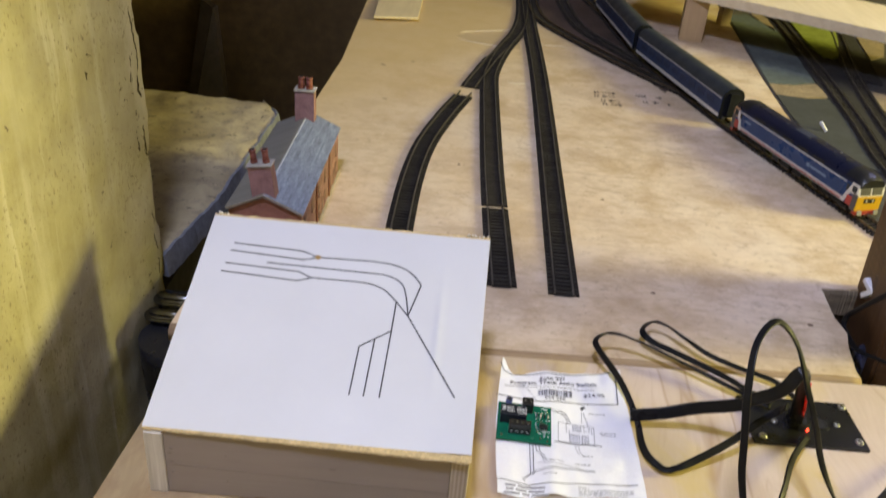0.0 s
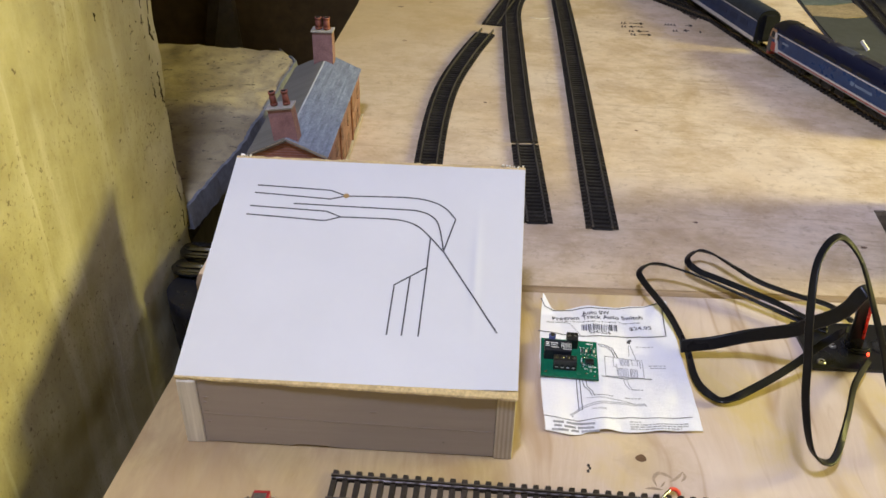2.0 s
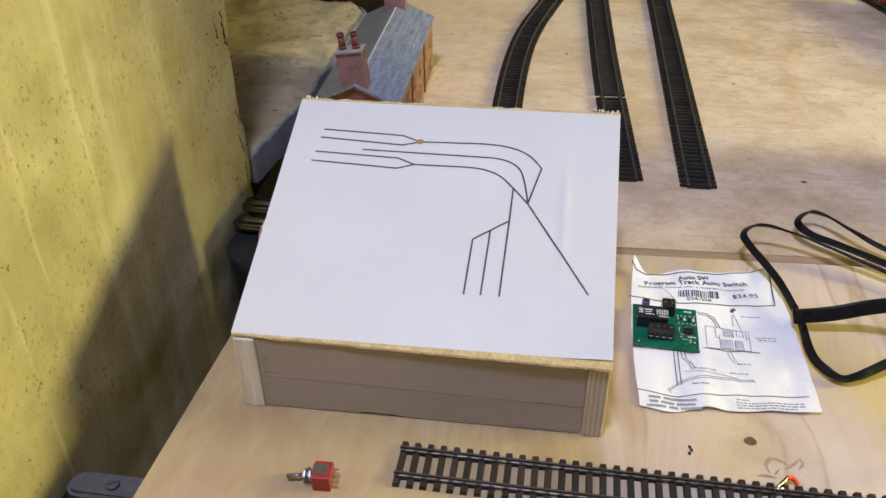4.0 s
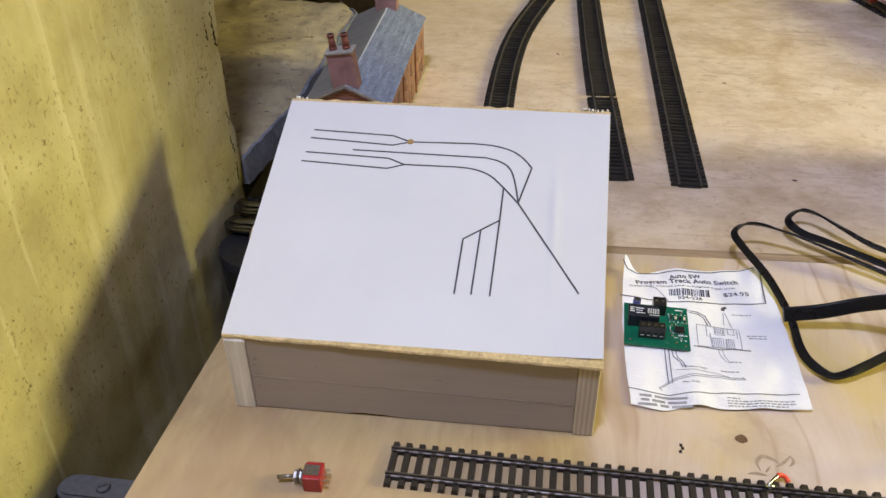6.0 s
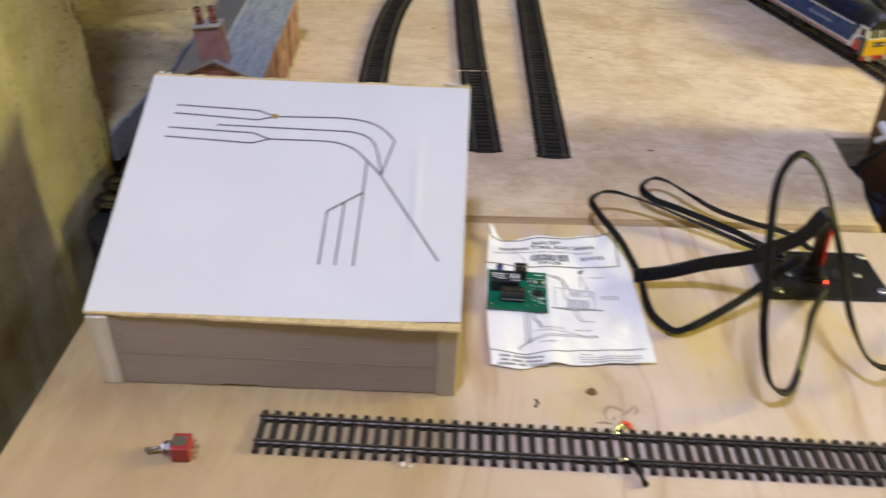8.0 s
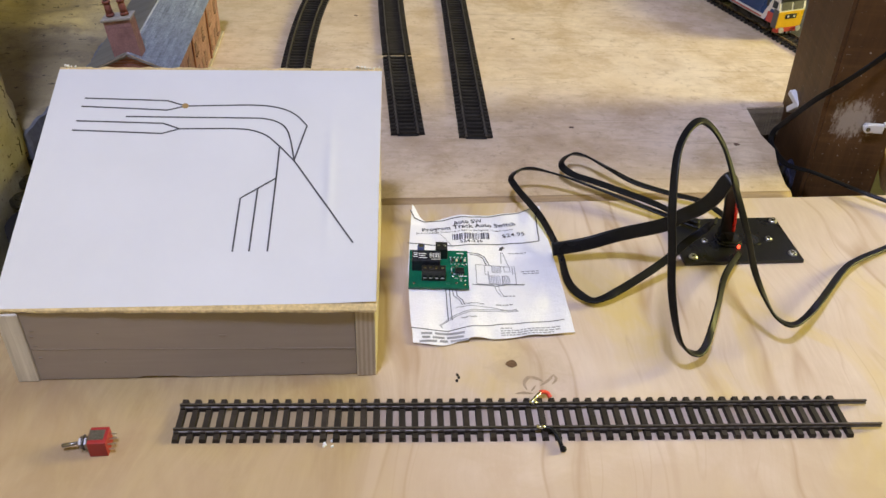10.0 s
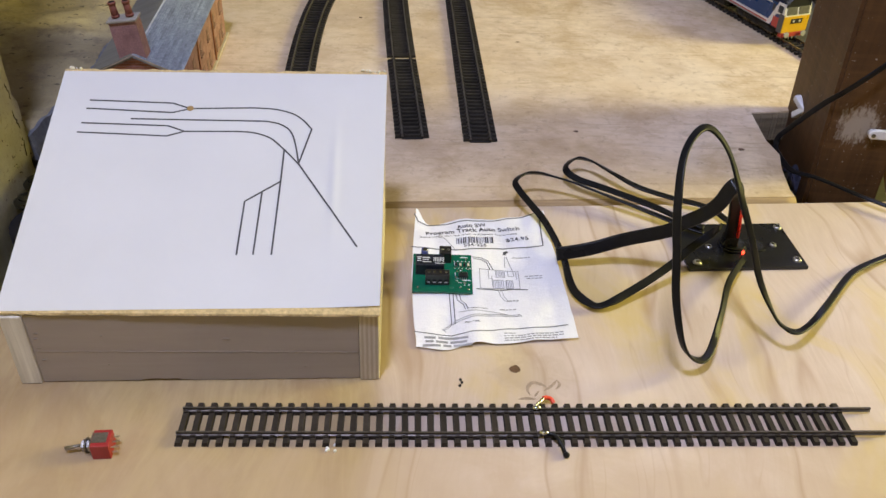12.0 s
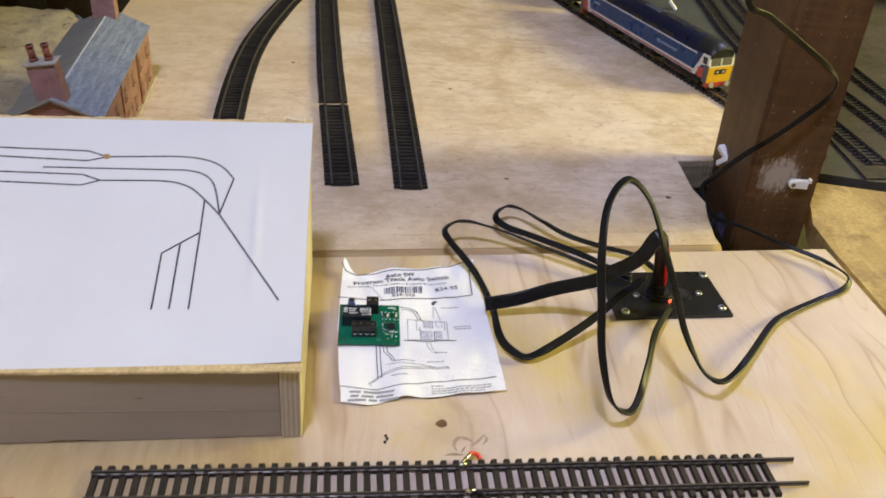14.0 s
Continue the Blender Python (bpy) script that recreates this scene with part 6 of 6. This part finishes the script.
def locomotive(m):
    t = thing("model_locomotive", "blue model diesel locomotive with a yellow front and white stripes", "model train", "train", m)
    L = 0.1300
    xs = [(-L, 0.94, 0.004), (-L + 0.003, 0.99, 0.002), (-L + 0.010, 1, 0), (0, 1, 0), (L - 0.010, 1, 0), (L - 0.003, 0.99, 0.002), (L, 0.94, 0.004)]
    body = part("body", loft(bmesh.new(), [body_ring(x, low=0.0165, shrink=s, drop=d) for x, s, d in xs], smooth=False), LOCO_BLUE, t)
    # roof skin over the upper half
    rings = []
    for x, s, d in xs:
        r = body_ring(x, shrink=s, drop=d)[2:11]
        rings.append([(p[0], p[1] * 1.012, p[2] + 0.0004) for p in r])
    part("roof", loft(bmesh.new(), rings, closed=False, caps=False), LOCO_ROOF, t, "glossy dark blue roof")
    for x, w in ((-0.075, 0.020), (-0.040, 0.014), (0.000, 0.030), (0.050, 0.026)):
        part("roof_panel", box(bmesh.new(), x, 0, 0.0562, w, 0.013, 0.0012, 0, 0.0005), SLATE_PANEL if w > 0.029 else LOCO_ROOF, t)
    for e in (-1, 1):
        rings = []
        for x, s, d in ((L - 0.026, 1, 0), (L - 0.010, 1, 0), (L - 0.003, 0.99, 0.002), (L, 0.96, 0.004), (L + 0.0022, 0.94, 0.0055)):
            rings.append([(e * p[0], p[1] * 1.03, p[2] + 0.0009) for p in body_ring(x, shrink=s, drop=d)[3:10]])
        part("cab_roof", loft(bmesh.new(), rings, closed=False, caps=False), CAB_ROOF, t, "black cab roof")
        brow = [[(e * x, p[1], p[2] + 0.0006) for p in body_ring(L, shrink=0.955, drop=0.004)[2:11]] for x in (L - 0.003, L + 0.0012)]
        part("cab_brow", loft(bmesh.new(), brow, smooth=False), CAB_ROOF, t, "black brow over the windscreens")
    for x in (-0.095, 0.030, 0.085):
        f = part("roof_fan", rod(bmesh.new(), (x, 0, 0.0560), (x, 0, 0.0569), 0.0052, 20), UNDERFRAME, t)
    for s in (-1, 1):
        for z0, z1, mt, nm in ((0.0166, 0.0178, LIVERY_GREY, "grey_stripe"), (0.0180, 0.0194, LIVERY_RED, "red_stripe"), (0.0196, 0.0218, LIVERY_WHITE, "white_stripe"), (0.0402, 0.0416, LIVERY_WHITE, "white_stripe")):
            part(nm, box(bmesh.new(), -0.004, s * 0.01765, (z0 + z1) / 2, 2 * L - 0.034, 0.0004, z1 - z0), mt, body)
        for e in (-1, 1):
            x = e * (L - 0.020)
            b = bmesh.new()
            loft(b, [[(x - e * 0.003, yy, 0.0170), (x + e * 0.003, yy, 0.0170), (x + e * 0.0145, yy, 0.0416), (x + e * 0.0085, yy, 0.0416)] for yy in (s * 0.0172, s * 0.01788)], smooth=False)
            part("white_flash", b, LIVERY_WHITE, body)
            part("red_flash", box(bmesh.new(), e * (L - 0.0088), s * 0.0176, 0.0225, 0.0105, 0.0007, 0.0110), LIVERY_RED, body)
            part("grey_cab_side", box(bmesh.new(), e * (L - 0.0010), s * 0.0172, 0.0235, 0.0076, 0.0016, 0.0200), CAB_GREY, body)
            part("cab_window", box(bmesh.new(), e * (L - 0.0050), s * 0.0179, 0.0378, 0.0075, 0.0007, 0.0075, 0, 0.0002), GLAZING, body)
            part("cab_door_window", box(bmesh.new(), e * (L - 0.0165), s * 0.0178, 0.0365, 0.0040, 0.0006, 0.0075, 0, 0.0002), GLAZING, body)
        for i in range(5):
            part("grille", box(bmesh.new(), -0.070 + 0.031 * i, s * 0.0174, 0.0448, 0.022, 0.0012, 0.0036), UNDERFRAME, body)
        b = bmesh.new()
        for x, w in ((-0.026, 0.014), (-0.006, 0.020), (0.020, 0.018)):
            box(b, x, s * 0.0105, 0.0118, w, 0.008, 0.0085, 0, 0.0008)
        part("fuel_tank", b, UNDERFRAME, t)
        part("number_bar", box(box(bmesh.new(), 0.060, s * 0.0178, 0.0310, 0.030, 0.0003, 0.0028), 0.040, s * 0.0178, 0.0310, 0.006, 0.0003, 0.0042), PALE_LETTERS, body)
        part("number_bar", box(bmesh.new(), -0.096, s * 0.0178, 0.0330, 0.013, 0.0003, 0.0026), PALE_LETTERS, body)
    for e in (-1, 1):
        nose = part("nose", box(bmesh.new(), e * (L + 0.0002), 0, 0.0228, 0.0060, 0.0350, 0.0195, 0, 0.0012), LOCO_YELLOW, body, "warning-yellow nose")
        b = bmesh.new()
        loft(b, [[(e * (L + 0.0030), y, 0.0318), (e * (L + 0.0002), y, 0.0445), (e * (L - 0.0110), y, 0.0445), (e * (L - 0.0110), y, 0.0318)] for y in (-0.0178, 0.0178)], smooth=False)
        scr = part("windscreen_frame", b, LIVERY_WHITE if e > 0 else REAR_CAB_TAN, body, "white windscreen surround" if e > 0 else "rear cab end, its shade painted as tan")
        for yy in (-0.0080, 0.0080):
            q = bmesh.new()
            loft(q, [[(e * (L + 0.0032), y, 0.0334), (e * (L + 0.0009), y, 0.0430), (e * (L - 0.0010), y, 0.0430), (e * (L + 0.0005), y, 0.0334)] for y in (yy - 0.0068, yy + 0.0068)], smooth=False)
            part("windscreen", q, WINDSCREEN, scr)
        part("headcode_panel", box(bmesh.new(), e * (L + 0.0034), 0, 0.0262, 0.0006, 0.0150, 0.0052), UNDERFRAME, nose)
        for yy in (-0.0042, 0.0042):
            part("marker_light", rod(bmesh.new(), (e * (L + 0.0036), yy, 0.0262), (e * (L + 0.0041), yy, 0.0262), 0.0013, 10), LIVERY_WHITE, nose)
        part("buffer_beam", box(bmesh.new(), e * (L + 0.0010), 0, 0.0110, 0.0056, 0.0320, 0.0046), LIVERY_RED, body)
        for yy in (-0.0115, 0.0115):
            f = rod(bmesh.new(), (e * L, yy, 0.0122), (e * (L + 0.0060), yy, 0.0122), 0.0014, 10)
            rod(f, (e * (L + 0.0060), yy, 0.0122), (e * (L + 0.0070), yy, 0.0122), 0.0032, 14)
            part("buffer", f, LIVERY_GREY, t)
        b = bmesh.new()
        for yy in (-0.005, 0.0, 0.005):
            rod(b, (e * (L + 0.002), yy, 0.0120), (e * (L + 0.004), yy, 0.0062), 0.0008, 8)
        part("brake_hose", b, LIVERY_GREY, t)
    bogie(t, -0.085, 3), bogie(t, 0.085, 3)
    return t


def coach(m, label, L=0.159):
    t = thing("model_coach", label, "model train", "train", m)
    xs = [-L, -L + 0.002, L - 0.002, L]
    body = part("body", loft(bmesh.new(), [body_ring(x, shrink=s) for x, s in zip(xs, (0.99, 1, 1, 0.99))], smooth=False), COACH_BLUE, t)
    rings = [[(p[0], p[1] * 1.012, p[2] + 0.0004) for p in body_ring(x, shrink=s)[2:11]] for x, s in zip(xs, (0.99, 1, 1, 0.99))]
    part("roof", loft(bmesh.new(), rings, closed=False, caps=False), COACH_ROOF, t, "dark grey-blue roof")
    pane = mesh_of(box(bmesh.new(), 0, 0, 0, 0.0215, 0.0004, 0.0090, 0, 0.0001), "window", COACH_GLASS)
    for s in (-1, 1):
        part("white_stripe", box(bmesh.new(), 0, s * 0.0177, 0.0164, 2 * L - 0.002, 0.0004, 0.0050), LIVERY_WHITE, body)
        part("white_stripe", box(bmesh.new(), 0, s * 0.0177, 0.0418, 2 * L - 0.002, 0.0004, 0.0012), LIVERY_WHITE, body)
        for i in range(9):
            ob = part("window", pane, None, body)
            ob.location = (-L + 0.0335 + i * (2 * L - 0.067) / 8, s * 0.0177, 0.0315)
        for e in (-1, 1):
            part("door_line", box(bmesh.new(), e * (L - 0.011), s * 0.0177, 0.0290, 0.0100, 0.0003, 0.0220), COACH_BLUE, body)
    for e in (-1, 1):
        part("end_plate", loft(bmesh.new(), [body_ring(e * x, shrink=0.985) for x in (L - 0.001, L + 0.0007)], smooth=False), SOOT_BLACK, body)
        part("gangway", box(bmesh.new(), e * (L + 0.0022), 0, 0.0330, 0.0060, 0.0150, 0.0340, 0, 0.0006), SOOT_BLACK, t)
        for yy in (-0.0115, 0.0115):
            part("buffer", rod(bmesh.new(), (e * L, yy, 0.0130), (e * (L + 0.0060), yy, 0.0130), 0.0022, 10), UNDERFRAME, t)
    part("underframe", box(box(bmesh.new(), 0, 0, 0.0122, 2 * L - 0.004, 0.0300, 0.0022), 0.01, 0, 0.0100, 0.11, 0.024, 0.0060, 0, 0.0006), UNDERFRAME, t)
    bogie(t, -L + 0.055, 2), bogie(t, L - 0.055, 2)
    return t


locomotive(pose(0.5085, 0.6985, 0, 0, 0, math.degrees(math.atan2(-0.255, 0.0885))))
coach(pose(0.4132, 1.0100, 0, 0, 0, math.degrees(math.atan2(-0.322, 0.087))), "dark blue model coach with a white waist stripe")
coach(pose(0.3485, 1.3420, 0, 0, 0, math.degrees(math.atan2(-0.318, 0.040))), "dark blue model coach standing under the shelf")

# ---- brackets, clips and small things ----
near_br = thing("strap_bracket", "grey steel strap bracket bolted between bench and pier", "bracket", "brackets")
for dy, z in ((0.0, -0.032), (-0.0215, -0.034)):
    b = bmesh.new()
    out = [(-0.110, 0.003 + dy - 0.009), (-0.110, 0.003 + dy + 0.009)]
    out += [(-0.184 + 0.009 * math.cos(a), 0.003 + dy + 0.009 * math.sin(a)) for a in [math.pi / 2 + math.pi * i / 12 for i in range(13)]]
    prism(b, out, z - 0.012, z)
    bmesh.ops.bevel(b, geom=b.edges[:], offset=0.0022, segments=3, affect="EDGES")
    part("strap", b, GREY_STEEL, near_br)
    bolt = part("bolt", rod(bmesh.new(), (-0.165, 0.003 + dy, z), (-0.165, 0.003 + dy, z + 0.0016), 0.0042, 20, 0.0034), GREY_STEEL, near_br)
    part("slot", box(bmesh.new(), -0.165, 0.003 + dy, z + 0.0016, 0.0050, 0.0009, 0.0004, 35), UNDERFRAME, bolt)
part("stem", box(bmesh.new(), -0.1905, -0.008, -0.06, 0.010, 0.030, 0.040, 0, 0.001), DARK_STEEL, near_br)


far_br = thing("clamp_bracket", "chromed clamp with a black body between the bench and the pier", "bracket", "brackets")
bm = bmesh.new()
rings = []
for k in range(9):
    z = -0.038 - 0.12 * k / 8
    f = 1 - 0.15 * (k / 8) ** 2
    rings.append([(-0.149 + 0.044 * f * math.cos(2 * math.pi * i / 28), 0.262 + 0.036 * f * math.sin(2 * math.pi * i / 28), z) for i in range(28)])
part("body", loft(bm, rings), BLACK_PLASTIC, far_br, "black tapered clamp body")
for y0, z, mt in ((0.3060, -0.0235, DARK_STEEL), (0.2830, -0.0265, DARK_STEEL)):
    bm = bmesh.new()
    out = [(-0.112, y0 - 0.011), (-0.112, y0 + 0.011)]
    out += [(-0.181 + 0.0155 * math.cos(a), y0 + 0.011 * math.sin(a)) for a in [math.pi / 2 + math.pi * i / 16 for i in range(17)]]
    prism(bm, out, z - 0.008, z)
    bmesh.ops.bevel(bm, geom=[e for e in bm.edges if e.verts[0].co.z > z - 0.001 and e.verts[1].co.z > z - 0.001], offset=0.0045, segments=5, affect="EDGES")
    for f in bm.faces:
        f.smooth = True
    jaw = part("jaw", bm, mt, far_br, "polished chrome jaw")
    part("rivet", rod(bmesh.new(), (-0.150, y0, z), (-0.150, y0, z + 0.0012), 0.0035, 16, 0.0028), DARK_STEEL, jaw)
clip = thing("cable_clip", "white nylon cable clip nailed to the post", "cable clip", "clips", pose(0.5075, 0.2885, 0.0415, 0, 0, -8) @ Matrix.Scale(0.88, 4))
b = box(bmesh.new(), 0.002, -0.0022, 0, 0.0140, 0.0052, 0.0088, 0, 0.0010)
box(b, 0.0095, -0.0030, 0.0045, 0.0030, 0.0046, 0.0040, 0, 0.0006)
part("clip_body", b, WHITE_CLIP, clip)
part("nail_boss", rod(bmesh.new(), (-0.0055, 0.0005, 0), (-0.0055, -0.0058, 0), 0.0038, 18), WHITE_CLIP, clip)
part("nail", rod(bmesh.new(), (-0.0055, -0.0056, 0), (-0.0055, -0.0064, 0), 0.0020, 14), DARK_STEEL, clip)
clip2 = thing("cable_clip", "two small white nylon clips crossed on the post", "cable clip", "clips", pose(0.4850, 0.375, 0.0185) @ Matrix.Scale(1.2, 4))
part("clip_arm", box(bmesh.new(), -0.003, 0, 0.005, 0.0050, 0.0160, 0.0048, 10, 0.0008, Matrix.Rotation(0.35, 4, "X")), WHITE_CLIP, clip2)
part("clip_arm", box(bmesh.new(), -0.003, -0.002, -0.003, 0.0050, 0.0150, 0.0048, 10, 0.0008, Matrix.Rotation(-0.8, 4, "X")), WHITE_CLIP, clip2)
blk = thing("wood_offcut", "thin pale wooden offcut lying on the layout board", "offcut")
bm = bmesh.new()
prism(bm, [(-0.130, 1.248), (-0.047, 1.270), (-0.056, 1.470), (-0.146, 1.440)], 0.0, 0.004)
for v in bm.verts:
    v.co.z += 0.030 * max(0.0, 1.455 - v.co.y) - 0.0006
bmesh.ops.bevel(bm, geom=bm.edges[:], offset=0.0006, segments=1, affect="EDGES")
part("board", bm, OFFCUT, blk)
wb = thing("white_post", "tiny white post leaning on the grey road", "post", m=Matrix.Translation((0.6050, 0.8710, 0.0016)) @ Vector((-0.010, 0.008, 0.012)).to_track_quat("Z", "Y").to_matrix().to_4x4() @ Matrix.Scale(0.8, 4))
part("block", box(bmesh.new(), 0, 0, 0.0100, 0.0050, 0.0050, 0.021, 0, 0.0006), WHITE_CLIP, wb)
# pencil notes on the layout board: short strokes ending in arrowheads
def pencil_note(x, y, wide, digits, arrow):
    """A few upright strokes, then a dash with an arrowhead at its far (1) or near (-1) end."""
    b = bmesh.new()
    for i in range(digits):
        strip(b, [(x + 0.0045 * i, y - 0.0040), (x + 0.0045 * i + 0.0015, y + 0.0040)], 0.0018, -0.0004, 0.0003)
        strip(b, [(x + 0.0045 * i, y - 0.0036), (x + 0.0045 * i + 0.0030, y - 0.0032)], 0.0016, -0.0004, 0.0003)
    x0, x1 = x + 0.0045 * digits + 0.003, x + wide
    if arrow:
        strip(b, [(x0, y), (x1, y + 0.001)], 0.0022, -0.0004, 0.0003)
        tip = x1 if arrow > 0 else x0
        for s_ in (-1, 1):
            strip(b, [(tip, y + 0.0005), (tip - arrow * 0.0045, y + s_ * 0.0048)], 0.0020, -0.0004, 0.0003)
    tagged(new("pencil_note", mesh_of(b, "pencil_note", PENCIL)), "short pencilled note with an arrow on the layout board", "marking", "pencil notes")


for note in ((0.267, 0.955, 0.033, 2, 1), (0.266, 0.938, 0.032, 2, -1), (0.275, 0.918, 0.029, 2, -1), (0.276, 0.902, 0.029, 2, 1),
             (0.333, 0.957, 0.019, 4, 0), (0.361, 0.955, 0.013, 0, 1), (0.341, 0.928, 0.008, 2, 0), (0.354, 0.930, 0.012, 0, -1), (0.380, 0.927, 0.005, 1, 0)):
    pencil_note(*note)
# knots, nail heads and crumbs
KNOT = plain("dark_knot", (0.13, 0.07, 0.035), 0.7, var=0.4, scale=600, bump=0.2)


def blotch(name, x, y, rx, ry, material, label, base=0.0, seed=0, thick=0.0002):
    b = bmesh.new()
    out = []
    for i in range(18):
        a = 2 * math.pi * i / 18
        k = 1 + 0.35 * noise.noise(Vector((math.cos(a) * 1.4 + seed, math.sin(a) * 1.4, seed)))
        out.append((x + rx * k * math.cos(a), y + ry * k * math.sin(a)))
    prism(b, out, base - 0.0003, base + thick)
    return tagged(new(name, mesh_of(b, name, material)), label, "marking", "marks in the wood")


blotch("wood_knot", 0.1908, 0.0590, 0.0034, 0.0029, KNOT, "small dark knot in the pale bench board", seed=1)
for i, (x, y) in enumerate(((0.1568, 0.0452), (0.1580, 0.0478), (0.1572, 0.0500))):
    blotch("pen_mark", x, y, 0.0009, 0.0012, PENCIL, "small dark pen mark on the bench board", seed=i + 6)
for i, (x, y, r) in enumerate(((0.2767, 0.3601, 0.0016), (0.4191, 0.3322, 0.0021), (0.0720, 0.62, 0.0016), (0.245, 0.56, 0.0014), (-0.05, 0.83, 0.0024), (-0.075, 0.99, 0.0030), (-0.03, 1.02, 0.0022))):
    blotch("nail_head", x, y, r * 1.4, r, KNOT if r < 0.0022 else plain("faded_knot", (0.34, 0.23, 0.13), 0.7, var=0.4, scale=500, bump=0.1), "dark nail mark in the layout board", -0.0004, i + 11)
# smudged pencil scribble by the red wire
SMUDGE = plain("soft_pencil", (0.36, 0.27, 0.20), 0.8, var=0.25, scale=400, bump=0)
for pts, w in (([(0.1975, 0.0375), (0.1965, 0.0430), (0.2000, 0.0478), (0.2055, 0.0462), (0.2080, 0.0440)], 0.0020), ([(0.2060, 0.0410), (0.2115, 0.0455), (0.2150, 0.0500)], 0.0016),
               ([(0.2150, 0.0500), (0.2160, 0.0460), (0.2130, 0.0420)], 0.0014), ([(0.1905, 0.0345), (0.1950, 0.0352), (0.2010, 0.0345)], 0.0016), ([(0.2000, 0.0365), (0.2030, 0.0410)], 0.0012)):
    line = spline([(x, y, 0) for x, y in pts], 8)
    rings = []
    for i, p in enumerate(line):
        d = (line[min(i + 1, len(line) - 1)] - line[max(i - 1, 0)]).normalized()
        s_ = Vector((-d.y, d.x, 0)) * w / 2 * (0.25 + math.sin(math.pi * i / (len(line) - 1))) * random.uniform(0.7, 1.1)
        up = Vector((0, 0, 0.00012))
        rings.append([p - s_ - up, p + s_ - up, p + s_ + up, p - s_ + up])
    tagged(new("pencil_scribble", mesh_of(loft(bmesh.new(), rings, smooth=False), "pencil_scribble", SMUDGE)), "smudged brown pencil scribble on the bench board", "marking", "pencil notes")
for i in range(5):
    c = thing("wood_crumb", "tiny pale crumb lying on the bench board", "crumb", "crumbs", pose(0.084 + random.uniform(-0.003, 0.003), -0.0020 + random.uniform(-0.002, 0.002), 0, 0, 0, random.uniform(0, 90)))
    part("crumb", box(bmesh.new(), 0, 0, 0.0007, 0.0016, 0.0012, 0.0014, 0, 0.0003), WHITE_CLIP, c)

# a torn veneer patch beside the turnout
bm = bmesh.new()
prism(bm, [(0.030, 1.200), (0.050, 1.226), (0.070, 1.222), (0.085, 1.252), (0.120, 1.268), (0.146, 1.280), (0.150, 1.154), (0.120, 1.158), (0.0881, 1.164), (0.060, 1.172), (0.045, 1.190)], -0.0006, -0.0002)
tagged(new("torn_patch", mesh_of(bm, "torn_patch", stained_timber("bare_inner_ply", (0.44, 0.325, 0.18), (0.58, 0.44, 0.26), 0, 0.5, 0.8, 0.4))), "darker strip where the top veneer has torn away", "torn veneer", "torn veneer")
for pts in ([(0.039, 1.230), (0.060, 1.244), (0.085, 1.256), (0.120, 1.272), (0.146, 1.283)], [(0.037, 1.181), (0.060, 1.173), (0.0881, 1.164), (0.110, 1.160), (0.1300, 1.1561)], [(0.188, 1.197), (0.205, 1.198), (0.2369, 1.196)], [(0.128, 0.962), (0.146, 0.957), (0.161, 0.9655)], [(0.088, 0.792), (0.102, 0.7935)]):
    line = [p for p in spline([(x, y, 0) for x, y in pts], 12)]
    rings = []
    for i, p in enumerate(line):
        w = 0.0022 * (0.35 + abs(noise.noise(Vector((p.x * 160, p.y * 40, 3))))) * math.sin(math.pi * (i + 0.5) / len(line)) ** 0.4
        y = p.y + 0.0016 * noise.noise(Vector((p.x * 240, 1, 0)))
        rings.append([(p.x, y - w, -0.0006), (p.x, y + w, -0.0006), (p.x, y + w * 0.6, 0.0003), (p.x, y - w * 0.6, 0.0003)])
    tagged(new("splinter_edge", mesh_of(loft(bmesh.new(), rings, smooth=False), "splinter_edge", plain("raw_splinter", (0.74, 0.66, 0.52), 0.85, var=0.2, scale=500))), "pale raised splinter edge of torn veneer", "torn veneer", "torn veneer")

# a crumpled plastic bag in the gap beside the post
bag = thing("plastic_bag", "crumpled bluish clear plastic bag stuffed beside the post", "bag", m=pose(0.4625, 0.316, -0.145))
bm = bmesh.new()
rings = []
for k in range(22):
    z = 0.132 * k / 21
    ring = []
    for i in range(30):
        a = 2 * math.pi * i / 30
        r = 0.0085 * (0.75 + 0.4 * math.sin(math.pi * k / 21)) * (1 + 0.8 * noise.noise(Vector((math.cos(a) * 1.7, math.sin(a) * 1.7, z * 70))))
        ring.append((r * math.cos(a) * 0.75, r * math.sin(a) * 1.6, z + 0.006 * noise.noise(Vector((a, z * 60, 3)))))
    rings.append(ring)
loft(bm, rings, smooth=False)
part("film", bm, plain("crumpled_film", (0.040, 0.042, 0.070), 0.18, var=0.5, scale=120, bump=0.5), bag)
